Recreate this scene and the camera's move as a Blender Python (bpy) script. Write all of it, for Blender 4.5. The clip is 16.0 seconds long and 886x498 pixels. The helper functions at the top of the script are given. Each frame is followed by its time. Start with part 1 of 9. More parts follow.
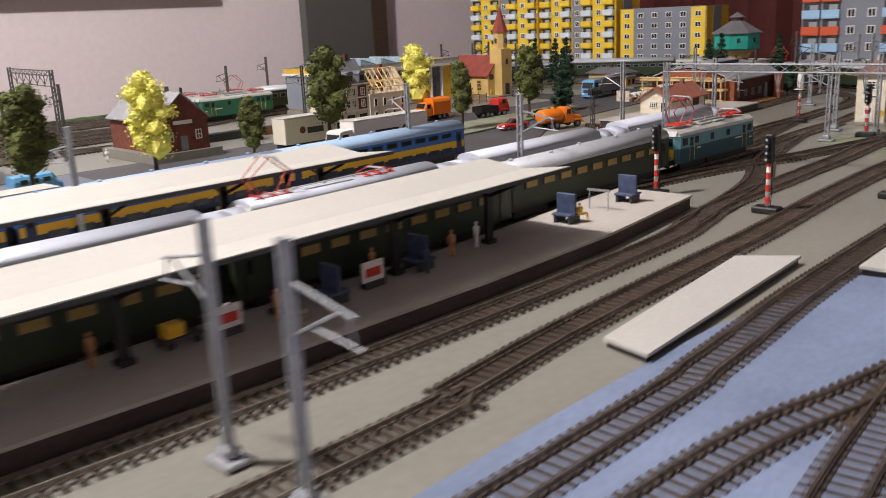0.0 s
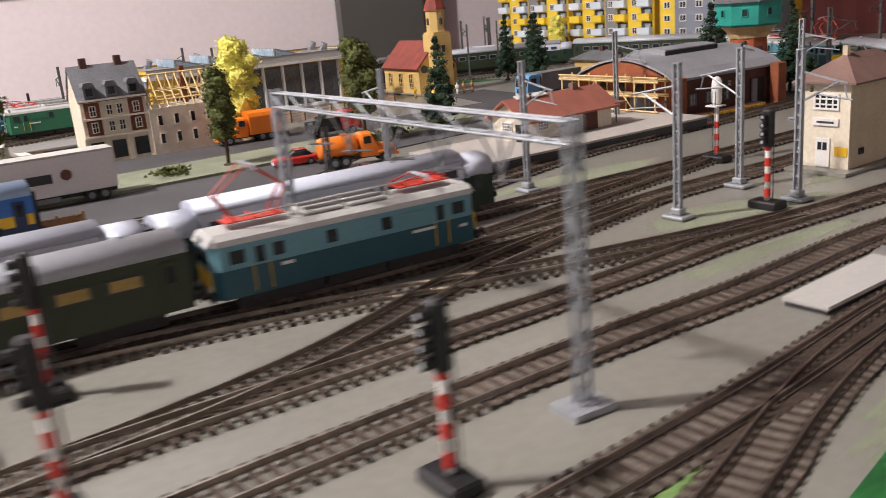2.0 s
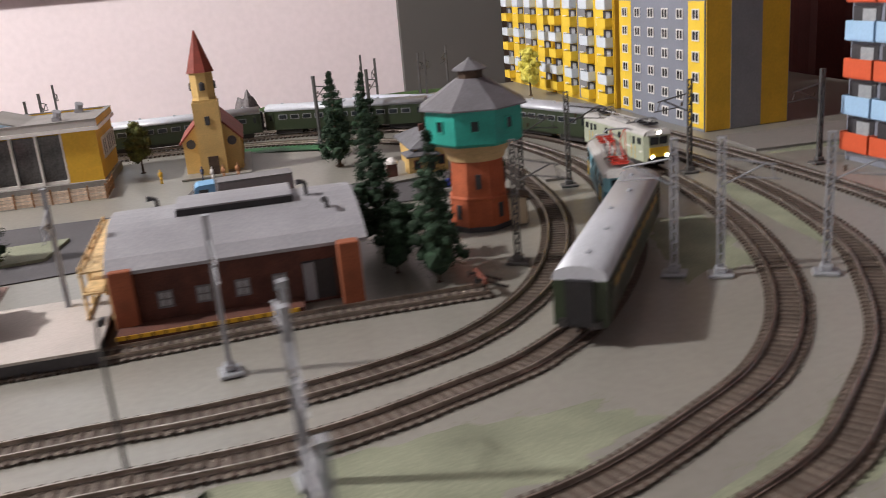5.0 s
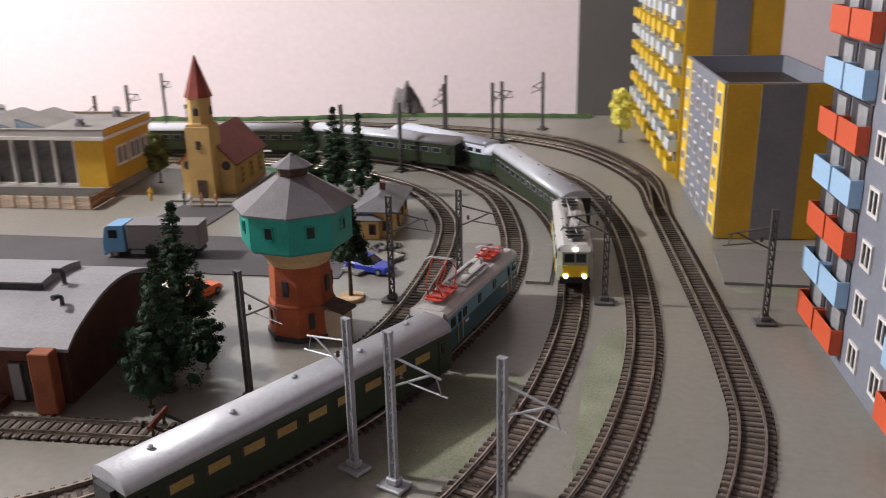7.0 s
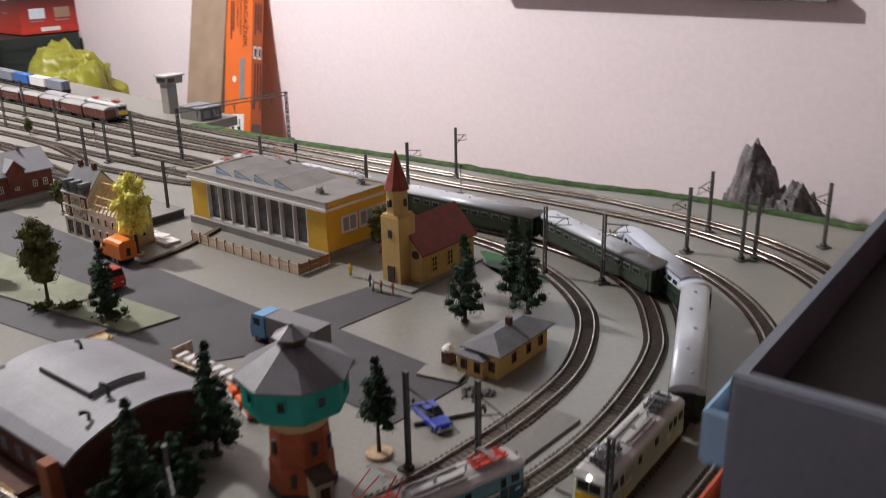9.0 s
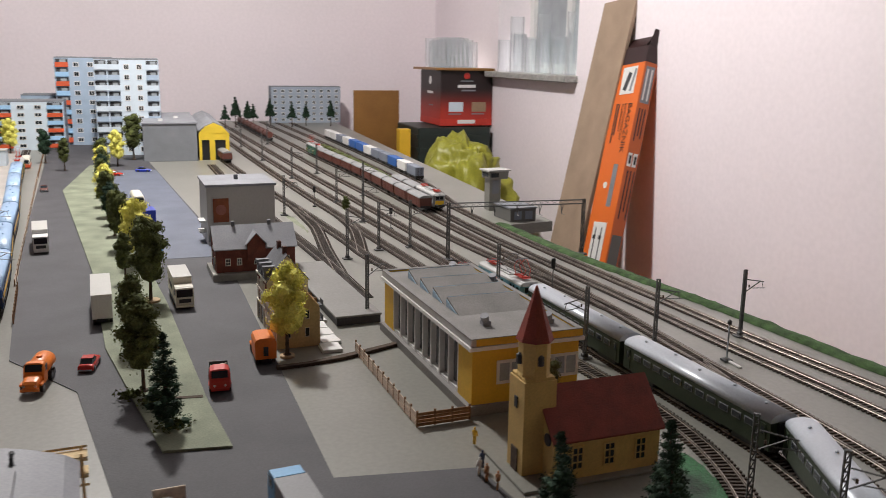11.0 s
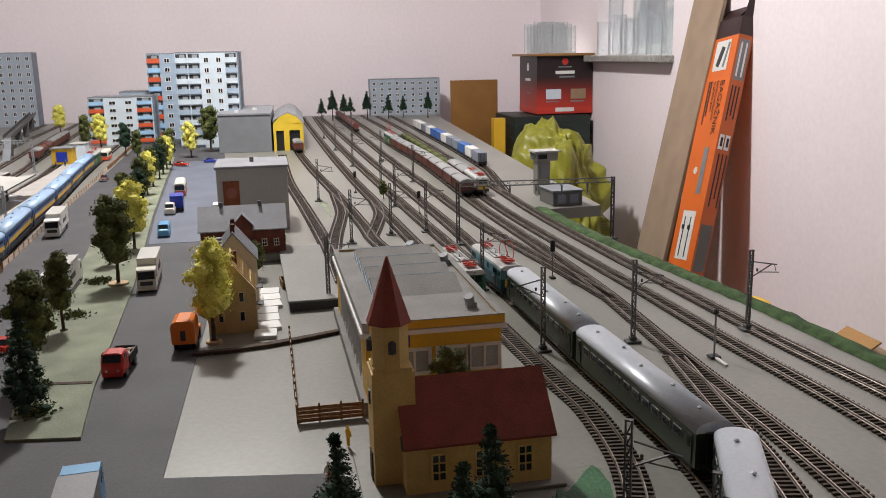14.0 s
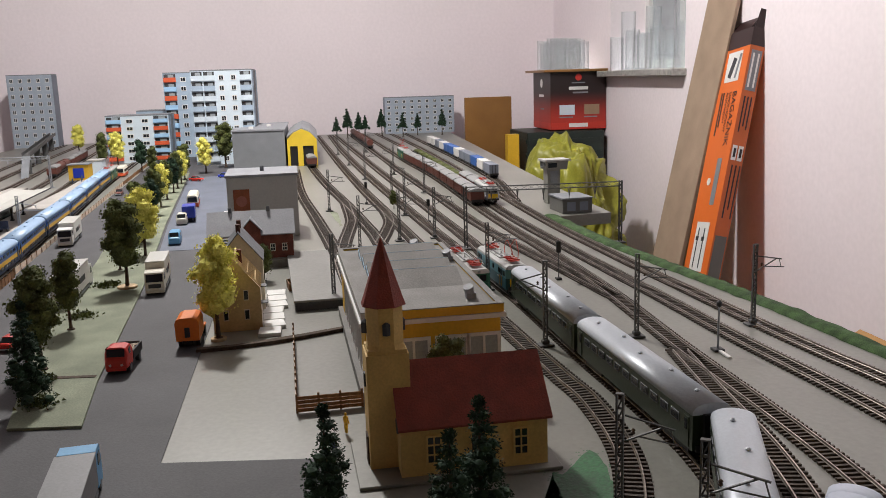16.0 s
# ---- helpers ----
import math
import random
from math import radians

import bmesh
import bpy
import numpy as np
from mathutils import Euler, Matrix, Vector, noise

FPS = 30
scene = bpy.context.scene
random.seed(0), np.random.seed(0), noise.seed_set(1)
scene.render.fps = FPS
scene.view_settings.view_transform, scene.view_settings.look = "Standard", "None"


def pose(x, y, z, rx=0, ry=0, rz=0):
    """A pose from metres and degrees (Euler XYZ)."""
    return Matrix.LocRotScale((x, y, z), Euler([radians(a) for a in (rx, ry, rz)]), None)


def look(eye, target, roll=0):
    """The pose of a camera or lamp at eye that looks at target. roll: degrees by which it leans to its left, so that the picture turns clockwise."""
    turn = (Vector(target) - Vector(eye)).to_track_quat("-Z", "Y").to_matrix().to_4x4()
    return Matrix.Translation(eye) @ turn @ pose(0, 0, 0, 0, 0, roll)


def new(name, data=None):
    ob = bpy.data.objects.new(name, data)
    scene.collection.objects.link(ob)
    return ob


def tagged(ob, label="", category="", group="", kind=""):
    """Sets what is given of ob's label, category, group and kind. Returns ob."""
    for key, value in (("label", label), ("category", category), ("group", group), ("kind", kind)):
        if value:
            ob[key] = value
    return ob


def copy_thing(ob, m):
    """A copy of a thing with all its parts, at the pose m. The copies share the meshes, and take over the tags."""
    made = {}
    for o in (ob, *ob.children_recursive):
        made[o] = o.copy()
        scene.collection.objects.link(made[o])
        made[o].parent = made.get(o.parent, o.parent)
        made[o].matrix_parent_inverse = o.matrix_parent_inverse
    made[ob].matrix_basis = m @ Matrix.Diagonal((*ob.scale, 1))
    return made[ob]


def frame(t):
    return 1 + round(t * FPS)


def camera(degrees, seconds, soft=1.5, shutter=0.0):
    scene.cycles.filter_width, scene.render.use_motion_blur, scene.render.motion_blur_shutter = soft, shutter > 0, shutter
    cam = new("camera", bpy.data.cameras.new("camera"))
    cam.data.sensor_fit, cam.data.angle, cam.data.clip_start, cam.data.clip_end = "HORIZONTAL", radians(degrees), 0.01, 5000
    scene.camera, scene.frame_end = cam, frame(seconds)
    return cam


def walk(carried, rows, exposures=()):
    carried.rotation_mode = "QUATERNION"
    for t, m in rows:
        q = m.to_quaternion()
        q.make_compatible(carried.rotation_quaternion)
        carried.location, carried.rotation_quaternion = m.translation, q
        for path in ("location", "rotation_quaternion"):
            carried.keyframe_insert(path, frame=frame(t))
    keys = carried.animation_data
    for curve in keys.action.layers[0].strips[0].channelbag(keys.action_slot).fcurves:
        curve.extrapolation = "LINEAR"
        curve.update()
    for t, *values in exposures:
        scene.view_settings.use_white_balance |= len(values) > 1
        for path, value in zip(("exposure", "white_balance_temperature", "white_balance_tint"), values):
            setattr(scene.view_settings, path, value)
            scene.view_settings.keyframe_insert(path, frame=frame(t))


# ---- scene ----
cam = camera(53.7, 16.0, 0.75, 0.5)
PATH = [
    (0, (1.188, 0.88, 0.173), (2.484, 2.314, -0.34), -2.7),
    (0.5, (1.353, 0.887, 0.17), (2.534, 2.416, -0.347), -3.7),
    (1, (1.524, 0.902, 0.164), (2.636, 2.478, -0.362), -4.4),
    (1.5, (1.707, 0.934, 0.169), (2.798, 2.519, -0.377), -4.6),
    (2, (1.866, 0.944, 0.157), (2.796, 2.625, -0.399), -5.0),
    (2.5, (2.02, 0.961, 0.151), (2.844, 2.7, -0.394), -5.0),
    (3, (2.128, 0.967, 0.168), (2.917, 2.719, -0.386), -4.3),
    (3.5, (2.253, 0.993, 0.17), (2.969, 2.769, -0.406), -5.1),
    (4, (2.391, 1.023, 0.192), (3.074, 2.804, -0.41), -5.2),
    (4.5, (2.555, 1.037, 0.206), (3.04, 2.884, -0.389), -6.0),
    (5, (2.704, 1.039, 0.225), (3.004, 2.926, -0.367), -5.0),
    (5.2, (2.76, 1.048, 0.234), (3.018, 2.94, -0.362), -4.6),
    (7.3, (3.163, 1.164, 0.316), (2.627, 2.977, -0.337), -1.2),
    (7.5, (3.197, 1.165, 0.326), (2.53, 2.936, -0.322), -1.2),
    (8, (3.249, 1.205, 0.401), (2.454, 2.912, -0.273), -0.7),
    (8.5, (3.369, 1.291, 0.442), (2.26, 2.815, -0.227), -0.6),
    (9, (3.404, 1.405, 0.456), (2.155, 2.813, -0.217), -1.2),
    (9.5, (3.376, 1.577, 0.433), (1.964, 2.854, -0.179), -1.1),
    (10, (3.344, 1.701, 0.442), (1.782, 2.791, -0.17), -0.1),
    (10.2, (3.34, 1.725, 0.398), (1.655, 2.684, -0.094), -0.0),
    (12.3, (3.278, 2.119, 0.395), (1.39, 2.556, -0.098), -0.0),
    (12.5, (3.275, 2.126, 0.389), (1.381, 2.546, -0.099), -0.1),
    (13, (3.278, 2.147, 0.372), (1.372, 2.508, -0.113), -0.2),
    (13.5, (3.261, 2.152, 0.354), (1.347, 2.483, -0.122), -0.6),
    (14, (3.256, 2.159, 0.339), (1.33, 2.476, -0.095), -1.1),
    (14.5, (3.261, 2.164, 0.328), (1.327, 2.479, -0.076), -1.3),
    (15, (3.265, 2.164, 0.323), (1.326, 2.464, -0.062), -1.4),
    (15.5, (3.266, 2.17, 0.314), (1.325, 2.46, -0.069), -1.6),
    (16, (3.268, 2.176, 0.308), (1.325, 2.454, -0.075), -1.7),
]
walk(cam, [(t, look(e, a, r)) for t, e, a, r in PATH], [(0, 0.05, 6650, 10), (1, 0.1, 6650, 10), (2, 0.4, 6650, 12), (3.5, 0.4, 6600, 11), (5, 0.57, 6550, 11), (7.5, 0.65, 6450, 11), (8.5, 0.4, 6400, 11), (9.5, 0.05, 6400, 9), (12.5, -0.16, 6400, 6), (16, -0.15, 6400, 6)])

# ---- light ----
world = bpy.data.worlds.new("room_world")
scene.world = world
world.use_nodes = True
world.node_tree.nodes["Background"].inputs[0].default_value = (0.9, 0.93, 1.0, 1)
world.node_tree.nodes["Background"].inputs[1].default_value = 0.12


def area(name, at, target, size, watts, colour):
    lamp = bpy.data.lights.new(name, "AREA")
    lamp.shape, lamp.size, lamp.energy, lamp.color = "DISK", size, watts, colour
    ob = new(name, lamp)
    ob.matrix_world = look(at, target)
    return ob


# Added weak cool fill before the right-hand window; its panes give no light.
area("window_daylight", (2.1, 3.6, 1.0), (2.1, 1.0, 0.0), 0.9, 2, (0.85, 0.92, 1.0))
bulb = bpy.data.lights.new("pendant_lamp", "POINT")
bulb.energy, bulb.color, bulb.shadow_soft_size = 205, (1.0, 0.945, 0.92), 0.07
new("pendant_lamp", bulb).matrix_world = pose(0.74, 1.88, 1.74)

# ---- materials ----
def mat(name, col, rough=0.6, metal=0.0, var=0.16, big=9.0, fine=350.0, bump=0.15, alpha=1.0, trans=0.0, emit=0.0, piece=0.0, spec=0.5):
    """A painted or plain surface: colour with broad stains and fine grain, and a little relief."""
    m = bpy.data.materials.new(name)
    m.use_nodes = True
    nt = m.node_tree
    p = nt.nodes["Principled BSDF"]
    p.inputs["Roughness"].default_value, p.inputs["Metallic"].default_value = rough, metal
    p.inputs["Specular IOR Level"].default_value = spec
    co = nt.nodes.new("ShaderNodeTexCoord")
    base = nt.nodes.new("ShaderNodeRGB")
    base.outputs[0].default_value = (*col, 1)
    last = base.outputs[0]
    fine_fac = None
    for size, amount, detail in ((big, var, 4), (fine, var * 0.7, 2)):
        n = nt.nodes.new("ShaderNodeTexNoise")
        n.inputs["Scale"].default_value, n.inputs["Detail"].default_value = size, detail
        nt.links.new(co.outputs["Object"], n.inputs["Vector"])
        r = nt.nodes.new("ShaderNodeMapRange")
        r.inputs["From Min"].default_value, r.inputs["From Max"].default_value = 0.3, 0.7
        r.inputs["To Min"].default_value, r.inputs["To Max"].default_value = 1 - amount, 1 + amount
        nt.links.new(n.outputs["Fac"], r.inputs["Value"])
        x = nt.nodes.new("ShaderNodeMix")
        x.data_type, x.blend_type = "RGBA", "MULTIPLY"
        x.inputs["Factor"].default_value = 1
        nt.links.new(last, x.inputs["A"])
        nt.links.new(r.outputs["Result"], x.inputs["B"])
        last, fine_fac = x.outputs["Result"], n.outputs["Fac"]
    if piece:
        info = nt.nodes.new("ShaderNodeObjectInfo")
        r = nt.nodes.new("ShaderNodeMapRange")
        r.inputs["To Min"].default_value, r.inputs["To Max"].default_value = 1 - piece, 1 + piece
        nt.links.new(info.outputs["Random"], r.inputs["Value"])
        x = nt.nodes.new("ShaderNodeMix")
        x.data_type, x.blend_type = "RGBA", "MULTIPLY"
        x.inputs["Factor"].default_value = 1
        nt.links.new(last, x.inputs["A"])
        nt.links.new(r.outputs["Result"], x.inputs["B"])
        last = x.outputs["Result"]
    nt.links.new(last, p.inputs["Base Color"])
    if bump:
        b = nt.nodes.new("ShaderNodeBump")
        b.inputs["Strength"].default_value, b.inputs["Distance"].default_value = bump, 0.001
        nt.links.new(fine_fac, b.inputs["Height"])
        nt.links.new(b.outputs["Normal"], p.inputs["Normal"])
    if trans:
        p.inputs["Transmission Weight"].default_value, p.inputs["IOR"].default_value = trans, 1.45
    if emit:
        p.inputs["Emission Color"].default_value, p.inputs["Emission Strength"].default_value = (*col, 1), emit
    return m


M = {
    "wall": mat("pink_white_wall_paint", (0.88, 0.80, 0.83), 0.85, var=0.035, big=1.2, fine=60, bump=0.1),
    # Unseen ceiling: its dark grey only cuts the light bounced into shadows.
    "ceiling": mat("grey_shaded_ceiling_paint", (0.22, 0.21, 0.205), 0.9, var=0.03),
    "floor": mat("brown_floor_boards", (0.16, 0.10, 0.07), 0.6),
    "board": mat("light_grey_painted_board", (0.225, 0.221, 0.196), 0.36, var=0.10, big=5, fine=160, bump=0.10),
    "board_dark": mat("darker_grey_painted_board", (0.20, 0.192, 0.18), 0.6, var=0.1, big=6, fine=220, bump=0.2),
    "asphalt": mat("grey_road_paint", (0.07, 0.068, 0.074), 0.75, var=0.16, big=12, fine=500, bump=0.3),
    "asphalt_blue": mat("bluish_grey_road_paint", (0.13, 0.145, 0.19), 0.6, var=0.14, big=12, fine=500, bump=0.2),
    "blue_board": mat("blue_painted_board", (0.17, 0.215, 0.33), 0.55, var=0.14, big=14, fine=300, bump=0.3),
    "grass": mat("pale_green_flock", (0.215, 0.235, 0.165), 0.85, var=0.26, big=17, fine=500, bump=0.1),
    "grass_mid": mat("fresh_green_flock", (0.13, 0.22, 0.07), 0.9, var=0.4, big=35, fine=600, bump=0.7),
    "grass_strip": mat("green_flock_strip", (0.05, 0.095, 0.03), 0.95, var=0.5, big=60, fine=900, bump=1.0),
    "green_paint": mat("bright_green_paint", (0.014, 0.105, 0.028), 0.5, var=0.5, big=18, fine=300, bump=0.6),
    "white_card": mat("white_card", (0.43, 0.42, 0.405), 0.7, var=0.06, fine=300),
    "plat_top": mat("pale_platform_paving", (0.42, 0.39, 0.365), 0.7, var=0.1, big=14, fine=420),
    "plat_brown": mat("brown_platform_side", (0.055, 0.04, 0.035), 0.75, var=0.3, big=20, fine=400, bump=0.4),
    "roof_white": mat("off_white_plastic_roof", (0.50, 0.49, 0.46), 0.5, var=0.05),
    "black": mat("black_plastic", (0.012, 0.012, 0.014), 0.5, var=0.3),
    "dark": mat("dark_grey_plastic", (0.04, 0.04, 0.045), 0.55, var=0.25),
    "undergear": mat("dark_underframe", (0.022, 0.02, 0.02), 0.6, var=0.4),
    "sleeper": mat("brown_plastic_sleeper", (0.055, 0.038, 0.028), 0.7, var=0.35, big=120, fine=900, bump=0.4, piece=0.22),
    "track_bed": mat("brown_grimed_track_bed", (0.155, 0.13, 0.11), 0.85, var=0.35, big=40, fine=500, bump=0.6),
    "rail": mat("worn_nickel_rail", (0.34, 0.30, 0.26), 0.33, 0.9, var=0.3, big=60),
    "steel": mat("galvanised_mast_grey", (0.33, 0.35, 0.38), 0.5, 0.35, var=0.15, big=60, piece=0.08),
    "mast_dark": mat("dark_weathered_mast", (0.10, 0.10, 0.10), 0.55, 0.3, var=0.2, big=60),
    "white": mat("white_plastic", (0.72, 0.71, 0.69), 0.5, var=0.06),
    "red": mat("red_plastic", (0.55, 0.035, 0.025), 0.45, var=0.12),
    "redcar": mat("glossy_red_car_paint", (0.50, 0.03, 0.02), 0.25, var=0.05),
    "orange": mat("orange_truck_paint", (0.80, 0.20, 0.015), 0.4, var=0.07),
    "orange_red": mat("orange_red_car_paint", (0.80, 0.14, 0.02), 0.3, var=0.06),
    "bluecar": mat("blue_car_paint", (0.02, 0.045, 0.42), 0.3, var=0.08),
    "lightblue": mat("light_blue_plastic", (0.13, 0.36, 0.62), 0.4, var=0.08),
    "cream": mat("cream_white_lorry", (0.72, 0.68, 0.58), 0.45, var=0.07),
    "greybox": mat("grey_lorry_box", (0.19, 0.19, 0.20), 0.55, var=0.1),
    "glass": mat("dark_window_glass", (0.02, 0.025, 0.03), 0.12, var=0.1, bump=0.0),
    "glass_hall": mat("grey_hall_glass", (0.12, 0.125, 0.13), 0.1, var=0.35, big=40, bump=0.0),
    "glass_blue": mat("pale_blue_skylight_glass", (0.30, 0.42, 0.52), 0.2, var=0.25, big=60, bump=0.0),
    "glass_pale": mat("pale_window_glass", (0.35, 0.38, 0.40), 0.15, var=0.15, bump=0.0),
    "clear": mat("clear_plastic", (0.92, 0.94, 0.95), 0.08, var=0.02, bump=0.0, trans=0.96),
    "curtain": mat("yellow_lit_curtain", (0.36, 0.25, 0.075), 0.7, var=0.2),
    "loco_pale": mat("pale_grey_green_loco_paint", (0.36, 0.40, 0.30), 0.4, var=0.12, big=30),
    "teal_dark": mat("dark_teal_loco_paint", (0.012, 0.075, 0.105), 0.35, var=0.08),
    "teal_light": mat("light_teal_loco_paint", (0.13, 0.30, 0.36), 0.4, var=0.08),
    "yellow_front": mat("yellow_loco_front", (0.82, 0.52, 0.02), 0.4, var=0.08),
    "loco_roof": mat("light_grey_loco_roof", (0.46, 0.46, 0.45), 0.5, var=0.1),
    "panto": mat("red_pantograph", (0.52, 0.05, 0.03), 0.45, var=0.12),
    "coach_green": mat("dark_olive_coach_paint", (0.022, 0.035, 0.016), 0.4, var=0.12),
    "deck_green": mat("dark_green_coach_paint", (0.012, 0.032, 0.016), 0.4, var=0.12),
    "loco_green": mat("green_loco_paint", (0.022, 0.14, 0.075), 0.4, var=0.1),
    "coach_roof": mat("silver_grey_coach_roof", (0.47, 0.50, 0.55), 0.38, 0.15, var=0.08),
    "deck_roof": mat("pale_blue_white_coach_roof", (0.52, 0.56, 0.66), 0.4, var=0.06),
    "emu_blue": mat("blue_train_paint", (0.03, 0.13, 0.42), 0.35, var=0.06),
    "emu_navy": mat("navy_train_paint", (0.012, 0.03, 0.09), 0.4, var=0.08),
    "emu_roof": mat("pale_blue_train_roof", (0.32, 0.46, 0.66), 0.4, var=0.06),
    "emu_yellow": mat("yellow_train_band", (0.72, 0.42, 0.02), 0.4, var=0.06),
    "wagon_brown": mat("red_brown_wagon", (0.13, 0.04, 0.028), 0.55, var=0.2),
    "wagon_roof": mat("grey_wagon_roof", (0.27, 0.27, 0.27), 0.6, var=0.15),
    "cont_blue": mat("blue_container", (0.03, 0.12, 0.40), 0.5, var=0.1),
    "brick": mat("red_brown_brick", (0.16, 0.045, 0.028), 0.8, var=0.3, big=80, fine=800, bump=0.5),
    "brick_tower": mat("orange_red_tower_brick", (0.36, 0.085, 0.03), 0.75, var=0.2, big=60, fine=800, bump=0.5),
    "brick_dark": mat("dark_brown_shed_brick", (0.085, 0.03, 0.02), 0.8, var=0.3, big=60, fine=800, bump=0.5),
    "brick_door": mat("orange_brown_shed_front", (0.26, 0.075, 0.03), 0.75, var=0.2, big=60, fine=800),
    "teal": mat("turquoise_tower_cladding", (0.012, 0.30, 0.24), 0.5, var=0.12, big=50, fine=500, bump=0.3),
    "stone_cream": mat("cream_stone", (0.55, 0.40, 0.20), 0.7, var=0.14, big=40),
    "slate": mat("grey_slate_roof", (0.14, 0.145, 0.16), 0.65, var=0.22, big=40, fine=500, bump=0.5),
    "slate_light": mat("light_grey_shed_roof", (0.27, 0.275, 0.30), 0.6, var=0.12, big=20, fine=400),
    "roof_sheet": mat("dark_grey_sheet_roof", (0.14, 0.14, 0.155), 0.5, var=0.15, big=40, fine=400),
    "felt": mat("grey_roof_felt", (0.22, 0.21, 0.20), 0.85, var=0.14, big=22, fine=500, bump=0.4),
    "church_wall": mat("yellow_church_plaster", (0.58, 0.40, 0.145), 0.75, var=0.12, big=40, fine=500),
    "tile_red": mat("red_tile_roof", (0.23, 0.04, 0.025), 0.65, var=0.2, big=60, fine=700, bump=0.5),
    "tile_pink": mat("pinkish_red_tile_roof", (0.34, 0.12, 0.085), 0.7, var=0.14, big=50, fine=700, bump=0.4),
    "tile_brown": mat("brown_tile_roof", (0.20, 0.12, 0.10), 0.7, var=0.14, big=50, fine=700, bump=0.4),
    "yellow_wall": mat("ochre_yellow_wall", (0.66, 0.40, 0.03), 0.6, var=0.08, big=30),
    "yellow_wall2": mat("bright_yellow_facade", (0.78, 0.55, 0.04), 0.6, var=0.07, big=30),
    "cream_wall": mat("cream_plaster", (0.66, 0.60, 0.48), 0.75, var=0.1, big=40),
    "beige_wall": mat("beige_plaster", (0.52, 0.44, 0.31), 0.75, var=0.1, big=40),
    "rose_wall": mat("pale_rose_plaster", (0.62, 0.55, 0.46), 0.75, var=0.1, big=40),
    "timber": mat("raw_yellow_timber", (0.62, 0.45, 0.22), 0.7, var=0.2, big=90),
    "fence_wood": mat("pale_board_fence", (0.66, 0.53, 0.42), 0.75, var=0.2, big=90, piece=0.15),
    "fence_dark": mat("brown_board_fence", (0.26, 0.13, 0.055), 0.75, var=0.25, big=90, piece=0.2),
    "panel_blue": mat("pale_blue_panel", (0.36, 0.45, 0.56), 0.6, var=0.08, big=20),
    "panel_grey": mat("blue_grey_panel", (0.20, 0.222, 0.27), 0.6, var=0.08, big=20),
    "panel_mid": mat("mid_grey_panel", (0.21, 0.22, 0.24), 0.65, var=0.1, big=20),
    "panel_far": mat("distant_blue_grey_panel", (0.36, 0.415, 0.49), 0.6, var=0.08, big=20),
    "panel_white": mat("pale_panel", (0.60, 0.68, 0.75), 0.6, var=0.06, big=20),
    "balc_red": mat("orange_red_balcony", (0.62, 0.10, 0.035), 0.55, var=0.06),
    "balc_blue": mat("sky_blue_balcony", (0.34, 0.55, 0.78), 0.55, var=0.06),
    "roof_dark": mat("dark_brown_flat_roof", (0.034, 0.026, 0.023), 0.6, var=0.25, big=20, fine=300),
    "sand": mat("sand_coloured_base", (0.50, 0.36, 0.22), 0.85, var=0.25, big=50),
    "bark": mat("dark_bark", (0.07, 0.045, 0.03), 0.9, var=0.3, big=120),
    "leaf": mat("olive_green_foliage", (0.085, 0.10, 0.026), 0.9, var=0.55, big=70, fine=600, bump=0.3),
    "leaf_dark": mat("dark_spruce_green", (0.016, 0.042, 0.02), 0.9, var=0.5, big=70, fine=600, bump=0.3),
    "leaf_yellow": mat("yellow_green_foliage", (0.76, 0.72, 0.17), 0.9, var=0.2, big=70, fine=600, bump=0.3),
    "bag": mat("olive_yellow_plastic_film", (0.27, 0.265, 0.03), 0.42, var=0.14, big=10, fine=120, bump=0.15),
    "box_orange": mat("orange_printed_carton", (0.72, 0.15, 0.02), 0.5, var=0.05, big=8),
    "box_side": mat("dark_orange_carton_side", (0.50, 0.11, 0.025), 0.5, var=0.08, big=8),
    "box_red": mat("red_printed_carton", (0.50, 0.035, 0.02), 0.45, var=0.08, big=8),
    "box_black": mat("black_printed_carton", (0.03, 0.012, 0.012), 0.45, var=0.2, big=8),
    "carton": mat("brown_cardboard", (0.30, 0.205, 0.13), 0.8, var=0.1, big=10),
    "carton_tan": mat("tan_cardboard", (0.42, 0.22, 0.07), 0.75, var=0.1, big=10),
    "plank": mat("grey_brown_chipboard", (0.33, 0.24, 0.17), 0.8, var=0.14, big=10, fine=250),
    "wood_board": mat("varnished_brown_board", (0.27, 0.13, 0.035), 0.4, var=0.12, big=7),
    "granite": mat("speckled_granite", (0.34, 0.33, 0.31), 0.35, var=0.5, big=120, fine=420, bump=0.05),
    "rock": mat("grey_paper_rock", (0.16, 0.15, 0.155), 0.85, var=0.45, big=24, fine=160, bump=0.8),
    "panel_dark": mat("dark_grey_wall_panel", (0.12, 0.118, 0.11), 0.7, var=0.06, big=3),
    "maroon": mat("dark_maroon_cloth", (0.075, 0.012, 0.01), 0.85, var=0.2, big=5),
    "lamp_white": mat("lit_headlamp", (1.0, 0.95, 0.8), 0.4, emit=6.0),
    "skin": mat("painted_figure", (0.45, 0.22, 0.10), 0.6, var=0.3, big=200),
    "figure_blue": mat("dark_blue_painted_figure", (0.05, 0.07, 0.14), 0.6, var=0.3, big=200),
    "gold": mat("yellow_painted_metal", (0.75, 0.45, 0.03), 0.4, var=0.1),
    "pipe_dark": mat("dark_green_black_plastic", (0.016, 0.026, 0.022), 0.5, var=0.25),
}

